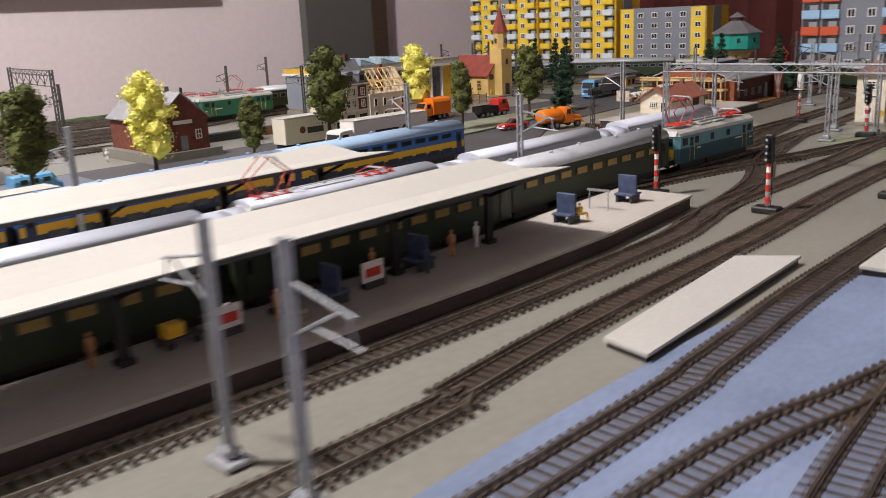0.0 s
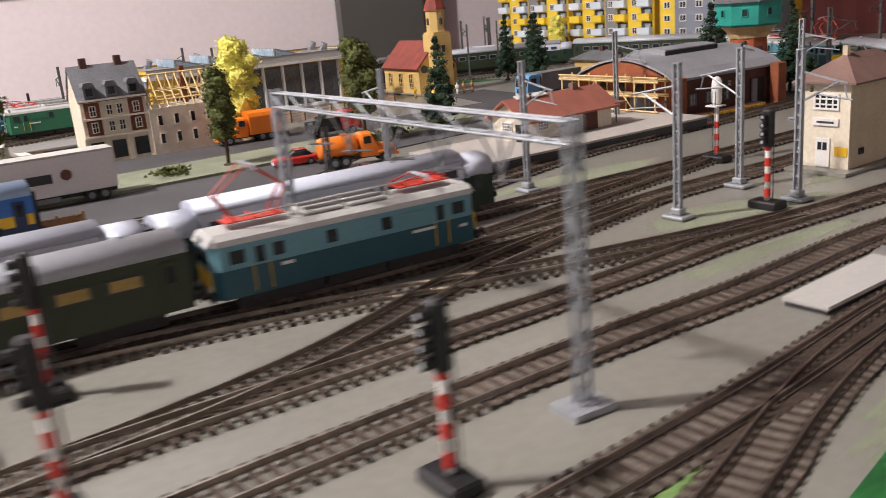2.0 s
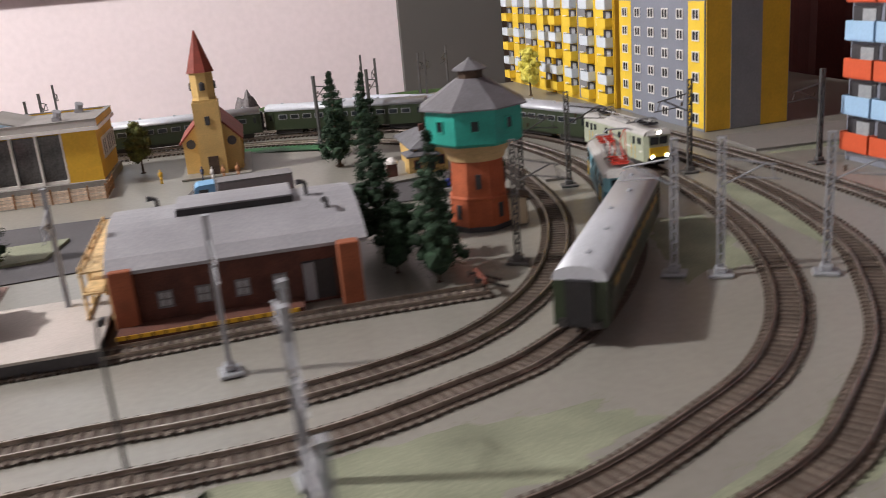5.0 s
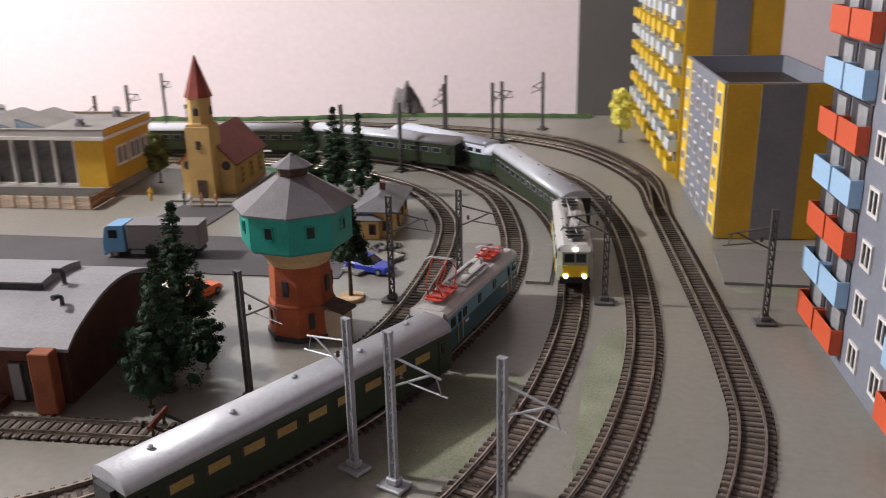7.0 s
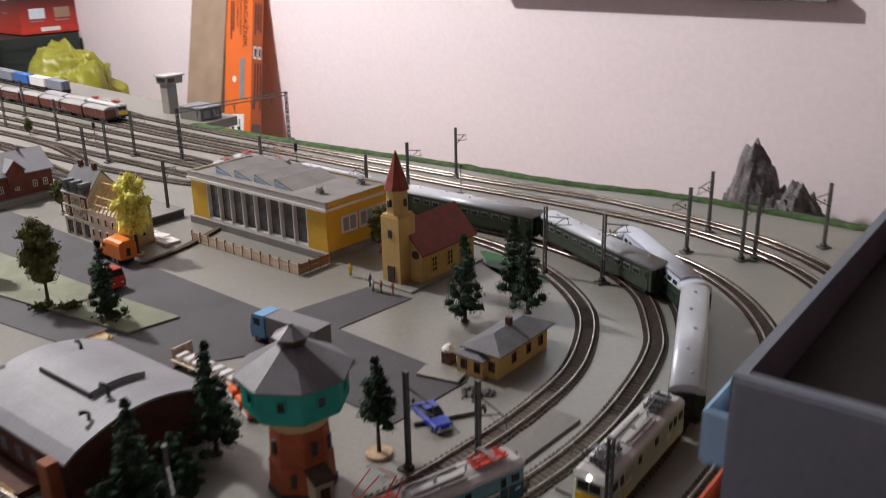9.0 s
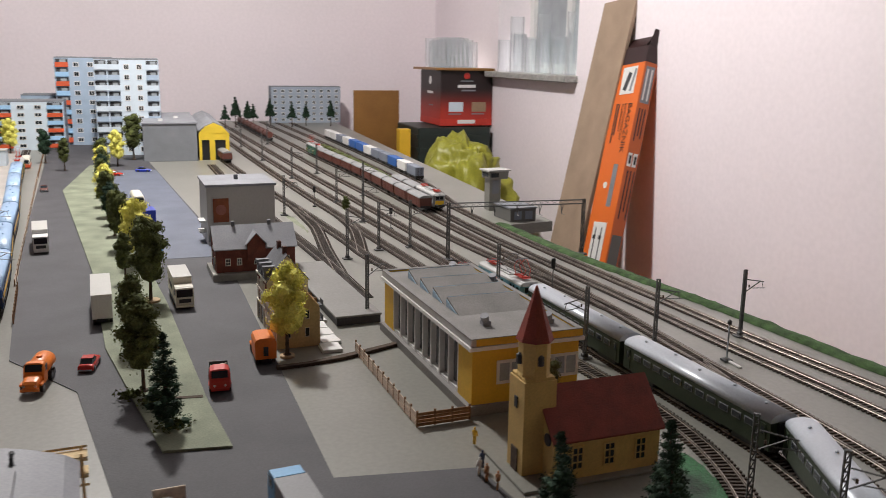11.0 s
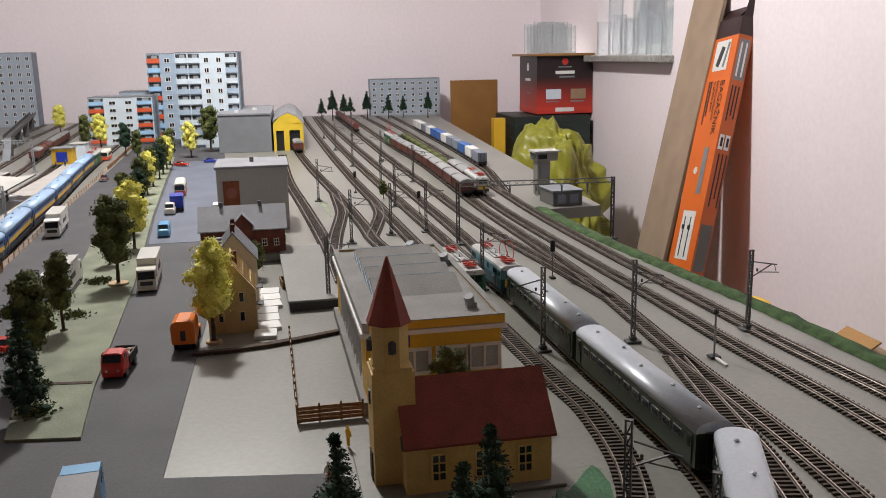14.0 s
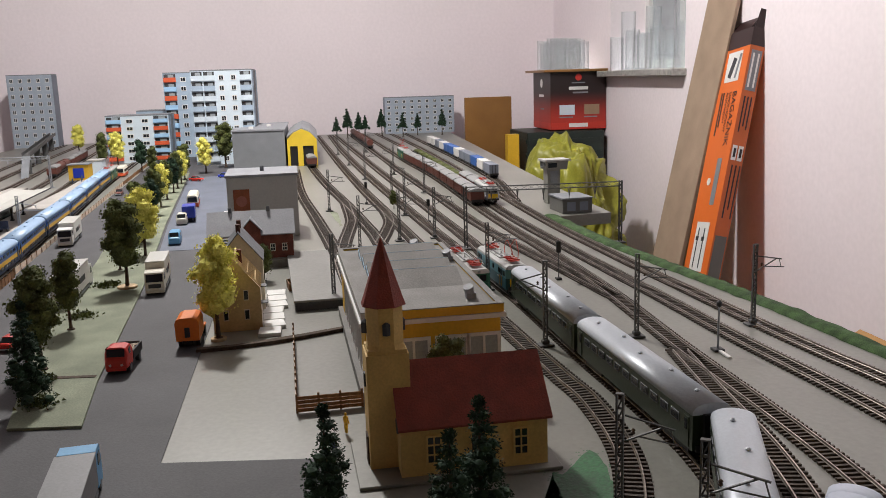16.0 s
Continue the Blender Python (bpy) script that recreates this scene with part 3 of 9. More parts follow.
# ---- tracks ----
TRACKS = {
    "inner_loop": [(-1.9, 1.12), (-0.6, 1.27), (0.5, 1.40), (1.2, 1.42), (1.5, 1.435), (1.87, 1.457), (2.05, 1.468), (2.25, 1.478), (2.42, 1.484), (2.57, 1.497), (2.64, 1.502), (2.72, 1.518), (2.80, 1.555), (2.865, 1.625), (2.91, 1.72), (2.94, 1.83), (2.95, 1.95), (2.948, 2.06), (2.93, 2.16), (2.876, 2.268), (2.807, 2.335), (2.72, 2.385), (2.62, 2.415), (2.508, 2.423), (2.43, 2.416), (2.28, 2.403), (2.0, 2.383), (1.63, 2.359), (1.24, 2.336), (0.76, 2.307), (0, 2.271), (-1.3, 2.22), (-1.9, 2.2)],
    "second_loop": [(-1.9, 1.05), (-0.6, 1.19), (0.5, 1.31), (1.2, 1.335), (1.64, 1.365), (1.82, 1.392), (2.06, 1.396), (2.2, 1.402), (2.34, 1.416), (2.46, 1.422), (2.56, 1.437), (2.69, 1.449), (2.785, 1.485), (2.835, 1.513), (2.892, 1.57), (2.96, 1.685), (2.995, 1.796), (3.02, 1.9), (3.027, 2.0), (3.018, 2.1), (2.99, 2.22), (2.955, 2.295), (2.88, 2.39), (2.775, 2.447), (2.65, 2.47), (2.5, 2.466), (2.39, 2.46), (2.13, 2.45), (2.03, 2.443), (1.72, 2.422), (1.2, 2.39), (0.4, 2.345), (-0.7, 2.30), (-1.9, 2.27)],
    "third_loop": [(-1.9, 0.97), (-0.6, 1.10), (0.5, 1.215), (1.4, 1.225), (1.71, 1.239), (1.806, 1.255), (1.872, 1.271), (2.0, 1.28), (2.06, 1.285), (2.16, 1.292), (2.27, 1.303), (2.4, 1.305), (2.5, 1.31), (2.6, 1.325), (2.66, 1.337), (2.757, 1.35), (2.82, 1.369), (2.885, 1.406), (2.949, 1.452), (3.004, 1.523), (3.048, 1.62), (3.078, 1.74), (3.092, 1.89), (3.082, 2.057), (3.055, 2.18), (3.02, 2.26), (2.95, 2.375), (2.87, 2.45), (2.77, 2.50), (2.65, 2.53), (2.5, 2.55), (2.37, 2.568)],
    "fourth_loop": [(-1.9, 0.89), (-0.6, 1.01), (0.5, 1.12), (1.352, 1.148), (1.442, 1.16), (1.543, 1.175), (1.68, 1.188), (1.8, 1.198), (1.96, 1.217), (2.104, 1.23), (2.2, 1.235), (2.3, 1.248), (2.4, 1.253), (2.47, 1.259), (2.58, 1.27), (2.70, 1.29), (2.76, 1.297), (2.83, 1.312), (2.92, 1.352), (2.98, 1.405), (3.035, 1.465), (3.08, 1.54), (3.12, 1.63), (3.148, 1.77), (3.153, 1.922), (3.138, 2.131), (3.095, 2.31), (3.036, 2.41), (2.95, 2.49), (2.86, 2.535), (2.75, 2.562), (2.61, 2.572), (2.37, 2.574), (2.1, 2.582), (1.8, 2.577), (1.35, 2.56), (0.56, 2.55), (0, 2.523), (-0.7, 2.5), (-1.9, 2.46)],
    "outer_loop": [(-1.9, 0.80), (-0.6, 0.92), (0.5, 1.04), (1.416, 1.081), (1.55, 1.091), (1.68, 1.107), (1.80, 1.117), (1.924, 1.127), (2.1, 1.15), (2.228, 1.174), (2.31, 1.183), (2.4, 1.197), (2.5, 1.204), (2.65, 1.215), (2.78, 1.235), (2.9, 1.27), (3.02, 1.34), (3.11, 1.44), (3.18, 1.56), (3.215, 1.68), (3.218, 1.789), (3.209, 1.939), (3.185, 2.208), (3.167, 2.36), (3.09, 2.52), (2.99, 2.61), (2.88, 2.65), (2.75, 2.672), (2.55, 2.667), (2.34, 2.65), (2.13, 2.64), (1.8, 2.62), (1.365, 2.6), (0.72, 2.6), (0.4, 2.602), (-0.7, 2.585), (-1.9, 2.54)],
    "wall_track": [(3.187, 2.19), (3.178, 2.38), (3.11, 2.55), (3.02, 2.645), (2.87, 2.71), (2.65, 2.735), (2.516, 2.726), (2.43, 2.716), (2.314, 2.705), (2.115, 2.693), (1.83, 2.675), (1.38, 2.659), (0.4, 2.66), (-0.7, 2.65), (-1.9, 2.62)],
    "yard_track_a": [(2.15, 2.452), (1.95, 2.455), (1.72, 2.462), (1.2, 2.44), (0.4, 2.40), (-0.7, 2.352), (-1.9, 2.3)],
    "yard_track_b": [(2.12, 2.58), (1.95, 2.562), (1.7, 2.532), (1.4, 2.508), (1.0, 2.492), (0.4, 2.466), (-0.7, 2.43), (-1.9, 2.39)],
    "yard_track_c": [(1.15, 2.665), (0.85, 2.70), (0.63, 2.715), (-0.16, 2.72), (-1.9, 2.70)],
    "shed_siding": [(1.95, 2.215), (1.67, 2.203), (1.27, 2.172), (0.885, 2.139), (0.56, 2.122), (0.1, 2.107)],
    "shed_track": [(2.05, 2.388), (1.9, 2.335), (1.67, 2.295), (1.49, 2.284), (1.08, 2.252), (0.59, 2.206), (0.07, 2.167), (-0.3, 2.15)],
    "yard_link": [(1.78, 2.21), (1.594, 2.224), (1.41, 2.243), (1.3, 2.25), (1.05, 2.248)],
    "yard_link_b": [(1.62, 2.29), (1.5, 2.312), (1.36, 2.332), (1.2, 2.334)],
    "goods_siding": [(1.95, 1.462), (2.1, 1.50), (2.24, 1.55), (2.372, 1.592), (2.475, 1.606), (2.59, 1.617), (2.7, 1.63), (2.83, 1.636)],
    "platform_track": [(-1.9, 1.34), (0.15, 1.49), (1.07, 1.578), (1.4, 1.605), (1.7, 1.635), (1.95, 1.652), (2.2, 1.66)],
    "front_siding": [(0.7, 1.0), (1.2, 1.03), (1.457, 1.038), (1.571, 1.022), (1.73, 1.0)],
    "front_branch": [(1.15, 0.90), (1.3, 0.955), (1.467, 0.992), (1.6, 1.012)],
    "front_spur": [(1.945, 1.066), (2.056, 1.112), (2.13, 1.142), (2.2, 1.162), (2.31, 1.183)],
    "crossover_a": [(1.80, 1.256), (1.98, 1.298), (2.12, 1.36), (2.3, 1.412)],
    "crossover_b": [(1.82, 1.392), (2.0, 1.368), (2.15, 1.335), (2.33, 1.306)],
    "crossover_c": [(2.0, 1.395), (2.15, 1.415), (2.3, 1.452), (2.45, 1.486)],
}
GAUGE, PITCH = 0.0083, 0.0071
SLEEPER = None
LINES = {}


def rail_bar(pts, side):
    bm = B()
    prev = None
    for k in range(len(pts)):
        a = heading(pts, k)
        nx, ny = -math.sin(a), math.cos(a)
        ring = []
        for w, z in ((-0.0011, 0.0022), (-0.0006, 0.0028), (-0.0006, 0.0047), (0.0006, 0.0047), (0.0006, 0.0028), (0.0011, 0.0022)):
            o = side * GAUGE + w
            ring.append(bm.verts.new((pts[k][0] + nx * o, pts[k][1] + ny * o, z)))
        if prev:
            for i in range(5):
                bm.faces.new((prev[i], prev[i + 1], ring[i + 1], ring[i]))
        prev = ring
    return bm


def near_front(x, y):
    return 1.0 < x < 3.2 and y < 1.75 or x > 2.75 or (x > 1.9 and y > 2.3)


sl = box(B(), -0.0015, 0.0015, -0.0148, 0.0148, 0.0002, 0.0023)
for s in (-1, 1):
    for o in (-0.0022, 0.0022):
        box(sl, -0.0011, 0.0011, s * GAUGE + o - 0.0008, s * GAUGE + o + 0.0008, 0.0022, 0.0034)
for name, ctrl in TRACKS.items():
    track = thing("railway_track", 0, 0, 0, 0, "brown sleepered model track with worn metal rails", "track", "layout tracks")
    LINES[name] = curve_through(ctrl, 0.002)
    pts = curve_through(ctrl, 0.012)
    low = name.startswith(("cross", "yard_link", "front_branch"))
    for side in (-1, 1):
        part("rail", rail_bar(pts, side), "rail", track, at=(0, 0, 0.0003 if low else 0))
    bed = B()
    prev = None
    for k in range(len(pts)):
        if pts[k][1] > 2.1 or low or (pts[k][0] < 2.02 and pts[k][1] < 1.29):
            prev = None
            continue
        a = heading(pts, k)
        ring = [bed.verts.new((pts[k][0] - math.sin(a) * o, pts[k][1] + math.cos(a) * o, z)) for o, z in ((-0.0140 - 0.0008 * math.sin(k * 1.7), 0.0012), (-0.0125, 0.0015), (0.0125, 0.0015), (0.0140 + 0.0008 * math.sin(k * 2.3), 0.0012))]
        if prev:
            for i in range(3):
                bed.faces.new((prev[i], prev[i + 1], ring[i + 1], ring[i]))
        prev = ring
    if bed.faces:
        part("track_bed", bed, "track_bed", track, "brown grimed bed between the sleepers")
    pts = curve_through(ctrl, PITCH)
    rest, used = [], 0
    for k, (x, y) in enumerate(pts):
        a = heading(pts, k)
        m = Matrix.Translation((x, y, -0.0004 if low else 0)) @ Matrix.Rotation(a, 4, "Z")
        if used < 84 and near_front(x, y):
            used += 1
            if SLEEPER is None:
                SLEEPER = part("sleeper", sl, "sleeper", track, at=m)
            else:
                again(SLEEPER, m, track)
        else:
            rest.append((x, y, a))
    if rest:
        verts, faces = [], []
        for x, y, a in rest:
            c, s, n = math.cos(a), math.sin(a), len(verts)
            for z in (0.0002, 0.0023):
                for u, v in ((-0.0015, -0.0148), (0.0015, -0.0148), (0.0015, 0.0148), (-0.0015, 0.0148)):
                    verts.append((x + c * u - s * v, y + s * u + c * v, z - (0.0004 if low else 0)))
            faces += [(n + 4, n + 5, n + 6, n + 7), (n, n + 1, n + 5, n + 4), (n + 1, n + 2, n + 6, n + 5), (n + 2, n + 3, n + 7, n + 6), (n + 3, n, n + 4, n + 7)]
        me = bpy.data.meshes.new("sleeper_bed")
        me.from_pydata(verts, [], faces)
        me.materials.append(M["sleeper"])
        ob = new("sleeper_bed", me)
        ob.parent = track
        tagged(ob, "", "", "", "stuff")


def on_line(name, x=None, y=None, along=None, near=None):
    """The index on a track's line nearest to a place."""
    p = LINES[name]
    return int(np.argmin(np.hypot(p[:, 0] - near[0], p[:, 1] - near[1])))

# ---- model buildings ----
def edges_of(c, f):
    """Cut lines of a frame: full bars at both ends, thinner ones between."""
    e = [c[0], c[0] + f]
    for v in c[1:-1]:
        e += [v - f * 0.35, v + f * 0.35]
    return e + [c[-1] - f, c[-1]]


def grid_frame(xs, zs, y0, y1):
    """One welded frame with glazing bars: every second cell both ways is an opening."""
    bm = B()
    v = {(i, k, s): bm.verts.new((x, y, z)) for i, x in enumerate(xs) for k, z in enumerate(zs) for s, y in ((0, y0), (1, y1))}
    nx, nz = len(xs) - 1, len(zs) - 1
    solid = lambda i, k: 0 <= i < nx and 0 <= k < nz and not (i % 2 and k % 2)
    for i in range(nx):
        for k in range(nz):
            if not solid(i, k):
                continue
            bm.faces.new((v[i, k, 0], v[i + 1, k, 0], v[i + 1, k + 1, 0], v[i, k + 1, 0]))
            for di, dk, p, q in ((-1, 0, (i, k + 1), (i, k)), (1, 0, (i + 1, k), (i + 1, k + 1)), (0, -1, (i, k), (i + 1, k)), (0, 1, (i + 1, k + 1), (i, k + 1))):
                if not solid(i + di, k + dk):
                    bm.faces.new((v[p + (0,)], v[p + (1,)], v[q + (1,)], v[q + (0,)]))
    return bm


def framed_window(parent, at, w, h, frame="white", glass="glass", bars=1, rows=1):
    """A window facing local -y: frame with glazing bars and a pane set back in it."""
    f = min(w, h) * 0.12
    cx = [-w / 2 + w * k / (bars + 1) for k in range(bars + 2)]
    cz = [h * k / (rows + 1) for k in range(rows + 2)]
    bm = grid_frame(edges_of(cx, f), edges_of(cz, f), -0.0012, 0.0004)
    ob = part("window", bm, frame, parent, at=at)
    part("pane", box(B(), -w / 2 + f * 0.5, w / 2 - f * 0.5, -0.0003, 0.0003, f * 0.5, h - f * 0.5), glass, ob)
    return ob


def more(ob, at, parent=None):
    o = again(ob, at, parent)
    for c in ob.children:
        again(c, c.matrix_basis.copy(), o)
    return o


def face(x, y, z, rz):
    return pose(x, y, z, 0, 0, rz)


def gable_house(w, d, wall_h, ridge_h, over=0.003):
    """Walls with gables at both x ends (ridge along x), centred."""
    bm = B()
    extrude(bm, [(-d / 2, 0), (d / 2, 0), (d / 2, wall_h), (0, ridge_h - 0.001), (-d / 2, wall_h)], "x", -w / 2, w / 2)
    rf = B()
    s = (ridge_h - wall_h) / (d / 2)
    t = 0.0018
    extrude(rf, [(-d / 2 - over, wall_h - s * over), (0, ridge_h), (d / 2 + over, wall_h - s * over), (d / 2 + over, wall_h - s * over + t), (0, ridge_h + t), (-d / 2 - over, wall_h - s * over + t)], "x", -w / 2 - over, w / 2 + over)
    return bm, rf


def hip_roof(bm, w, d, z, h, over, ridge):
    a, b = w / 2 + over, d / 2 + over
    lo = [bm.verts.new(p) for p in ((-a, -b, z), (a, -b, z), (a, b, z), (-a, b, z))]
    up = [bm.verts.new(p) for p in ((-a, -b, z + 0.0015), (a, -b, z + 0.0015), (a, b, z + 0.0015), (-a, b, z + 0.0015))]
    r = [bm.verts.new((-ridge / 2, 0, z + h)), bm.verts.new((ridge / 2, 0, z + h))]
    bm.faces.new(lo[::-1])
    for k in range(4):
        bm.faces.new((lo[k], lo[(k + 1) % 4], up[(k + 1) % 4], up[k]))
    bm.faces.new((up[0], up[1], r[1], r[0]))
    bm.faces.new((up[2], up[3], r[0], r[1]))
    bm.faces.new((up[1], up[2], r[1]))
    bm.faces.new((up[3], up[0], r[0]))
    return bm


# church
ch = thing("church", 2.597, 2.206, 0, 2, "yellow plastered church model with red roof and pointed spire", "church")
bm = B()
extrude(bm, [(-0.037, 0.003), (0.037, 0.003), (0.037, 0.045), (0, 0.083), (-0.037, 0.045)], "y", 0.022, 0.140)
part("nave", bm, "church_wall", ch)
rf = B()
for s in (-1, 1):
    extrude(rf, [(s * 0.0405, 0.0415), (0, 0.0838), (0, 0.0865), (s * 0.0415, 0.0438)], "y", 0.02, 0.143)
part("roof", rf, "tile_red", ch, "dark red tiled saddle roof")
part("tower", lathe(box(box(B(), -0.0165, 0.0165, 0.0, 0.034, 0.003, 0.097), -0.015, 0.015, 0.0015, 0.0325, 0.097, 0.1), [(0.0165, 0.1), (0.0155, 0.103), (0.0155, 0.133), (0.0168, 0.135)], 8, math.pi / 8, (0, 0.017)), "church_wall", ch)
part("spire", lathe(B(), [(0.0185, 0.1345), (0.0158, 0.142), (0.0008, 0.187)], 8, math.pi / 8, (0, 0.017)), "tile_red", ch, "pointed dark red spire")
part("step", box(B(), -0.043, 0.047, -0.012, 0.15, 0.0003, 0.003, 0.0005), "board", ch)
part("door", box(B(), -0.0065, 0.0065, -0.0012, 0.0, 0.003, 0.027), "bark", ch, "brown arched church door")
w = part("louvre_window", lathe(B(), [(0.0001, 0), (0.0035, 0.0002), (0.0035, 0.009), (0.0001, 0.0115)], 6), "dark", ch, at=pose(0, 0.0018, 0.112))
for k in range(1, 8, 2):
    a = k * math.pi / 4 / 1 + math.pi / 4
    again(w, pose(0.0135 * math.cos(k * math.pi / 4 - math.pi / 4), 0.017 + 0.0135 * math.sin(k * math.pi / 4 - math.pi / 4), 0.112))
part("slit_window", box(B(), -0.003, 0.003, -0.0012, 0.0005, 0.068, 0.079), "dark", ch)
rose = part("rose_window", tube(B(), (0, 0.0005, 0), (0, -0.0016, 0), 0.0062, n=12), "dark", ch, at=pose(-0.0265, 0.022, 0.042))
again(rose, pose(0.0265, 0.022, 0.042))
fw = framed_window(ch, face(0.0375, 0.048, 0.012, 90), 0.013, 0.024, "church_wall", "glass", 1, 2)
for y in (0.083, 0.118):
    more(fw, face(0.0375, y, 0.012, 90))
for y in (0.048, 0.083, 0.118):
    more(fw, face(-0.0375, y, 0.012, -90))

# long yellow hall with a glass front
hall = thing("exhibition_hall", 2.289, 2.275, 0, 2, "long ochre yellow hall with glazed front and grey felt roof", "building")
HW, HD, HH = 0.331, 0.134, 0.088
part("plinth", box(B(), -HW / 2 - 0.004, HW / 2 + 0.004, -HD / 2 - 0.006, HD / 2 + 0.002, 0.0003, 0.012), "felt", hall)
bm = B()
box(bm, -HW / 2, HW / 2, -HD / 2 + 0.012, HD / 2, 0.012, HH - 0.006)
for x0, x1 in ((-HW / 2, -HW / 2 + 0.043), (HW / 2 - 0.043, HW / 2)):
    box(bm, x0, x1, -HD / 2, -HD / 2 + 0.012, 0.012, HH - 0.006)
part("wall", bm, "yellow_wall", hall)
bm, caps, fascia = B(), B(), B()
for x0, x1, y0, y1 in ((-HW / 2 - 0.003, HW / 2 + 0.003, -HD / 2 - 0.003, -HD / 2 + 0.003), (-HW / 2 - 0.003, HW / 2 + 0.003, HD / 2 - 0.003, HD / 2 + 0.003), (-HW / 2 - 0.003, -HW / 2 + 0.003, -HD / 2 + 0.003, HD / 2 - 0.003), (HW / 2 - 0.003, HW / 2 + 0.003, -HD / 2 + 0.003, HD / 2 - 0.003)):
    box(bm if y1 > -HD / 2 + 0.004 else fascia, x0, x1, y0, y1, HH - 0.006, HH + 0.0022)
    box(caps, x0 - 0.0004, x1 + 0.0004, y0 - 0.0004, y1 + 0.0004, HH + 0.0024, HH + 0.0032)
part("parapet", bm, "yellow_wall", hall)
part("fascia", fascia, "white_card", hall, "pale grey front fascia")
part("parapet_cap", caps, "felt", hall, "grey roof edge")
part("cornice", box(B(), -HW / 2 - 0.005, HW / 2 + 0.005, -HD / 2 - 0.005, HD / 2 + 0.005, HH - 0.011, HH - 0.0065), "white", hall, "white cornice band")
part("roof", box(B(), -HW / 2 + 0.003, HW / 2 - 0.003, -HD / 2 + 0.003, HD / 2 - 0.003, HH - 0.005, HH + 0.0005), "felt", hall, "flat grey felt roof")
gl = part("glass_bay", box(B(), -0.0145, 0.0145, -0.0005, 0.0005, 0.0, 0.058), "glass_hall", hall, at=(-0.1, -HD / 2 + 0.0075, 0.016))
mu = part("mullion", box(B(), -0.0014, 0.0014, -0.004, 0.004, 0.0, 0.064), "white", hall, at=(-0.1, -HD / 2 + 0.004, 0.013))
for k in range(8):
    x = -HW / 2 + 0.043 + (k + 0.5) * (HW - 0.086) / 8
    if k:
        again(gl, (x, -HD / 2 + 0.0075, 0.016))
    else:
        gl.matrix_basis = Matrix.Translation((x, -HD / 2 + 0.0075, 0.016))
    again(mu, (x + 0.0153, -HD / 2 + 0.004, 0.013))
    again(gl, Matrix.Translation((x, -HD / 2 + 0.0105, 0.016)) @ Matrix.Scale(0.4, 4, (1, 0, 0)))
mu.matrix_basis = Matrix.Translation((-HW / 2 + 0.043, -HD / 2 + 0.004, 0.013))
part("sill_beam", box(B(), -HW / 2 + 0.043, HW / 2 - 0.043, -HD / 2 + 0.001, -HD / 2 + 0.009, 0.0122, 0.016), "white", hall)
sk = B()
extrude(sk, [(0.030, 0), (-0.016, 0), (-0.0155, 0.0125), (-0.013, 0.013)], "y", -0.046, 0.050)
sk = part("roof_light", sk, "felt", hall, "sloping saw-tooth roof light", at=(-0.105, 0, HH))
part("end_pane", extrude(B(), [(0.020, 0.0010), (-0.0135, 0.0010), (-0.0135, 0.0104)], "y", -0.0472, -0.0462), "glass_blue", sk, "pale blue glazed end")
for x0, x1 in ((-0.0445, -0.0145), (-0.0135, 0.0165), (0.0175, 0.0485)):
    part("pane", box(B(), -0.0168, -0.0162, x0, x1, 0.002, 0.0128), "glass_blue", sk)
for x in (-0.055, -0.005, 0.045):
    more(sk, (x, 0, HH))
vent = B()
box(vent, -0.005, 0.005, -0.005, 0.005, 0, 0.006)
tube(vent, (0, 0, 0.004), (0.003, -0.003, 0.013), 0.0045, 0.0055, 8)
vent = part("roof_vent", vent, "slate_light", hall, at=(0.115, -0.03, HH))
for x, y in ((0.13, 0.045), (-0.14, 0.03), (-0.06, 0.058)):
    again(vent, (x, y, HH))
fw = framed_window(hall, face(HW / 2, -0.02, 0.034, 90), 0.034, 0.028, "white", "glass_pale", 1, 0)
for y in (0.018, 0.05):
    more(fw, face(HW / 2, y, 0.034, 90))
part("side_panel", box(B(), -HW / 2 - 0.0015, -HW / 2, -HD / 2 + 0.01, HD / 2, 0.014, HH - 0.011), "panel_grey", hall)

# board fence round the hall's yard
def fence_run(name, p, q, h, wood, label, step=0.021):
    p, q = Vector(p), Vector(q)
    n = max(1, round((q - p).length / step))
    f = thing(name, p.x, p.y, 0, math.degrees(math.atan2(q.y - p.y, q.x - p.x)), label, "fence")
    L = (q - p).length / n
    post = part("post", box(B(), -0.001, 0.001, -0.001, 0.001, 0.0003, h * 1.12), "fence_dark", f)
    n_slat = max(3, round(L / 0.0028))
    w = (L - 0.002) / n_slat
    if name == "yard_fence":
        pitch = (h - 0.0012) / 4
        board = part("board", box(B(), 0.0005, L - 0.0005, -0.0007, 0.0002, 0.0, pitch - 0.0005), wood, f, at=(0, 0, 0.0012))
        for k in range(n):
            for j in range(4):
                if k or j:
                    again(board, pose(k * L, random.uniform(-0.0002, 0.0002), 0.0012 + j * pitch, 0, random.uniform(-0.8, 0.8), 0))
            again(post, ((k + 1) * L, 0, 0))
    else:
        top = []
        for k in range(n_slat):
            z = h * (0.97 + 0.05 * (k % 3 == 1))
            top += [(0.001 + k * w + 0.0002, z), (0.001 + (k + 1) * w - 0.0003, z), (0.001 + (k + 1) * w - 0.0002, h * 0.8)]
        panel = part("panel", extrude(B(), [(L - 0.001, 0.0006)] + top[::-1][1:] + [(0.001, 0.0006)], "y", -0.0006, 0.0003), wood, f)
        for k in range(1, n + 1):
            again(post, (k * L, 0, 0))
            if k < n:
                again(panel, pose(k * L, 0, 0, 0, 0, random.uniform(-3, 3)))


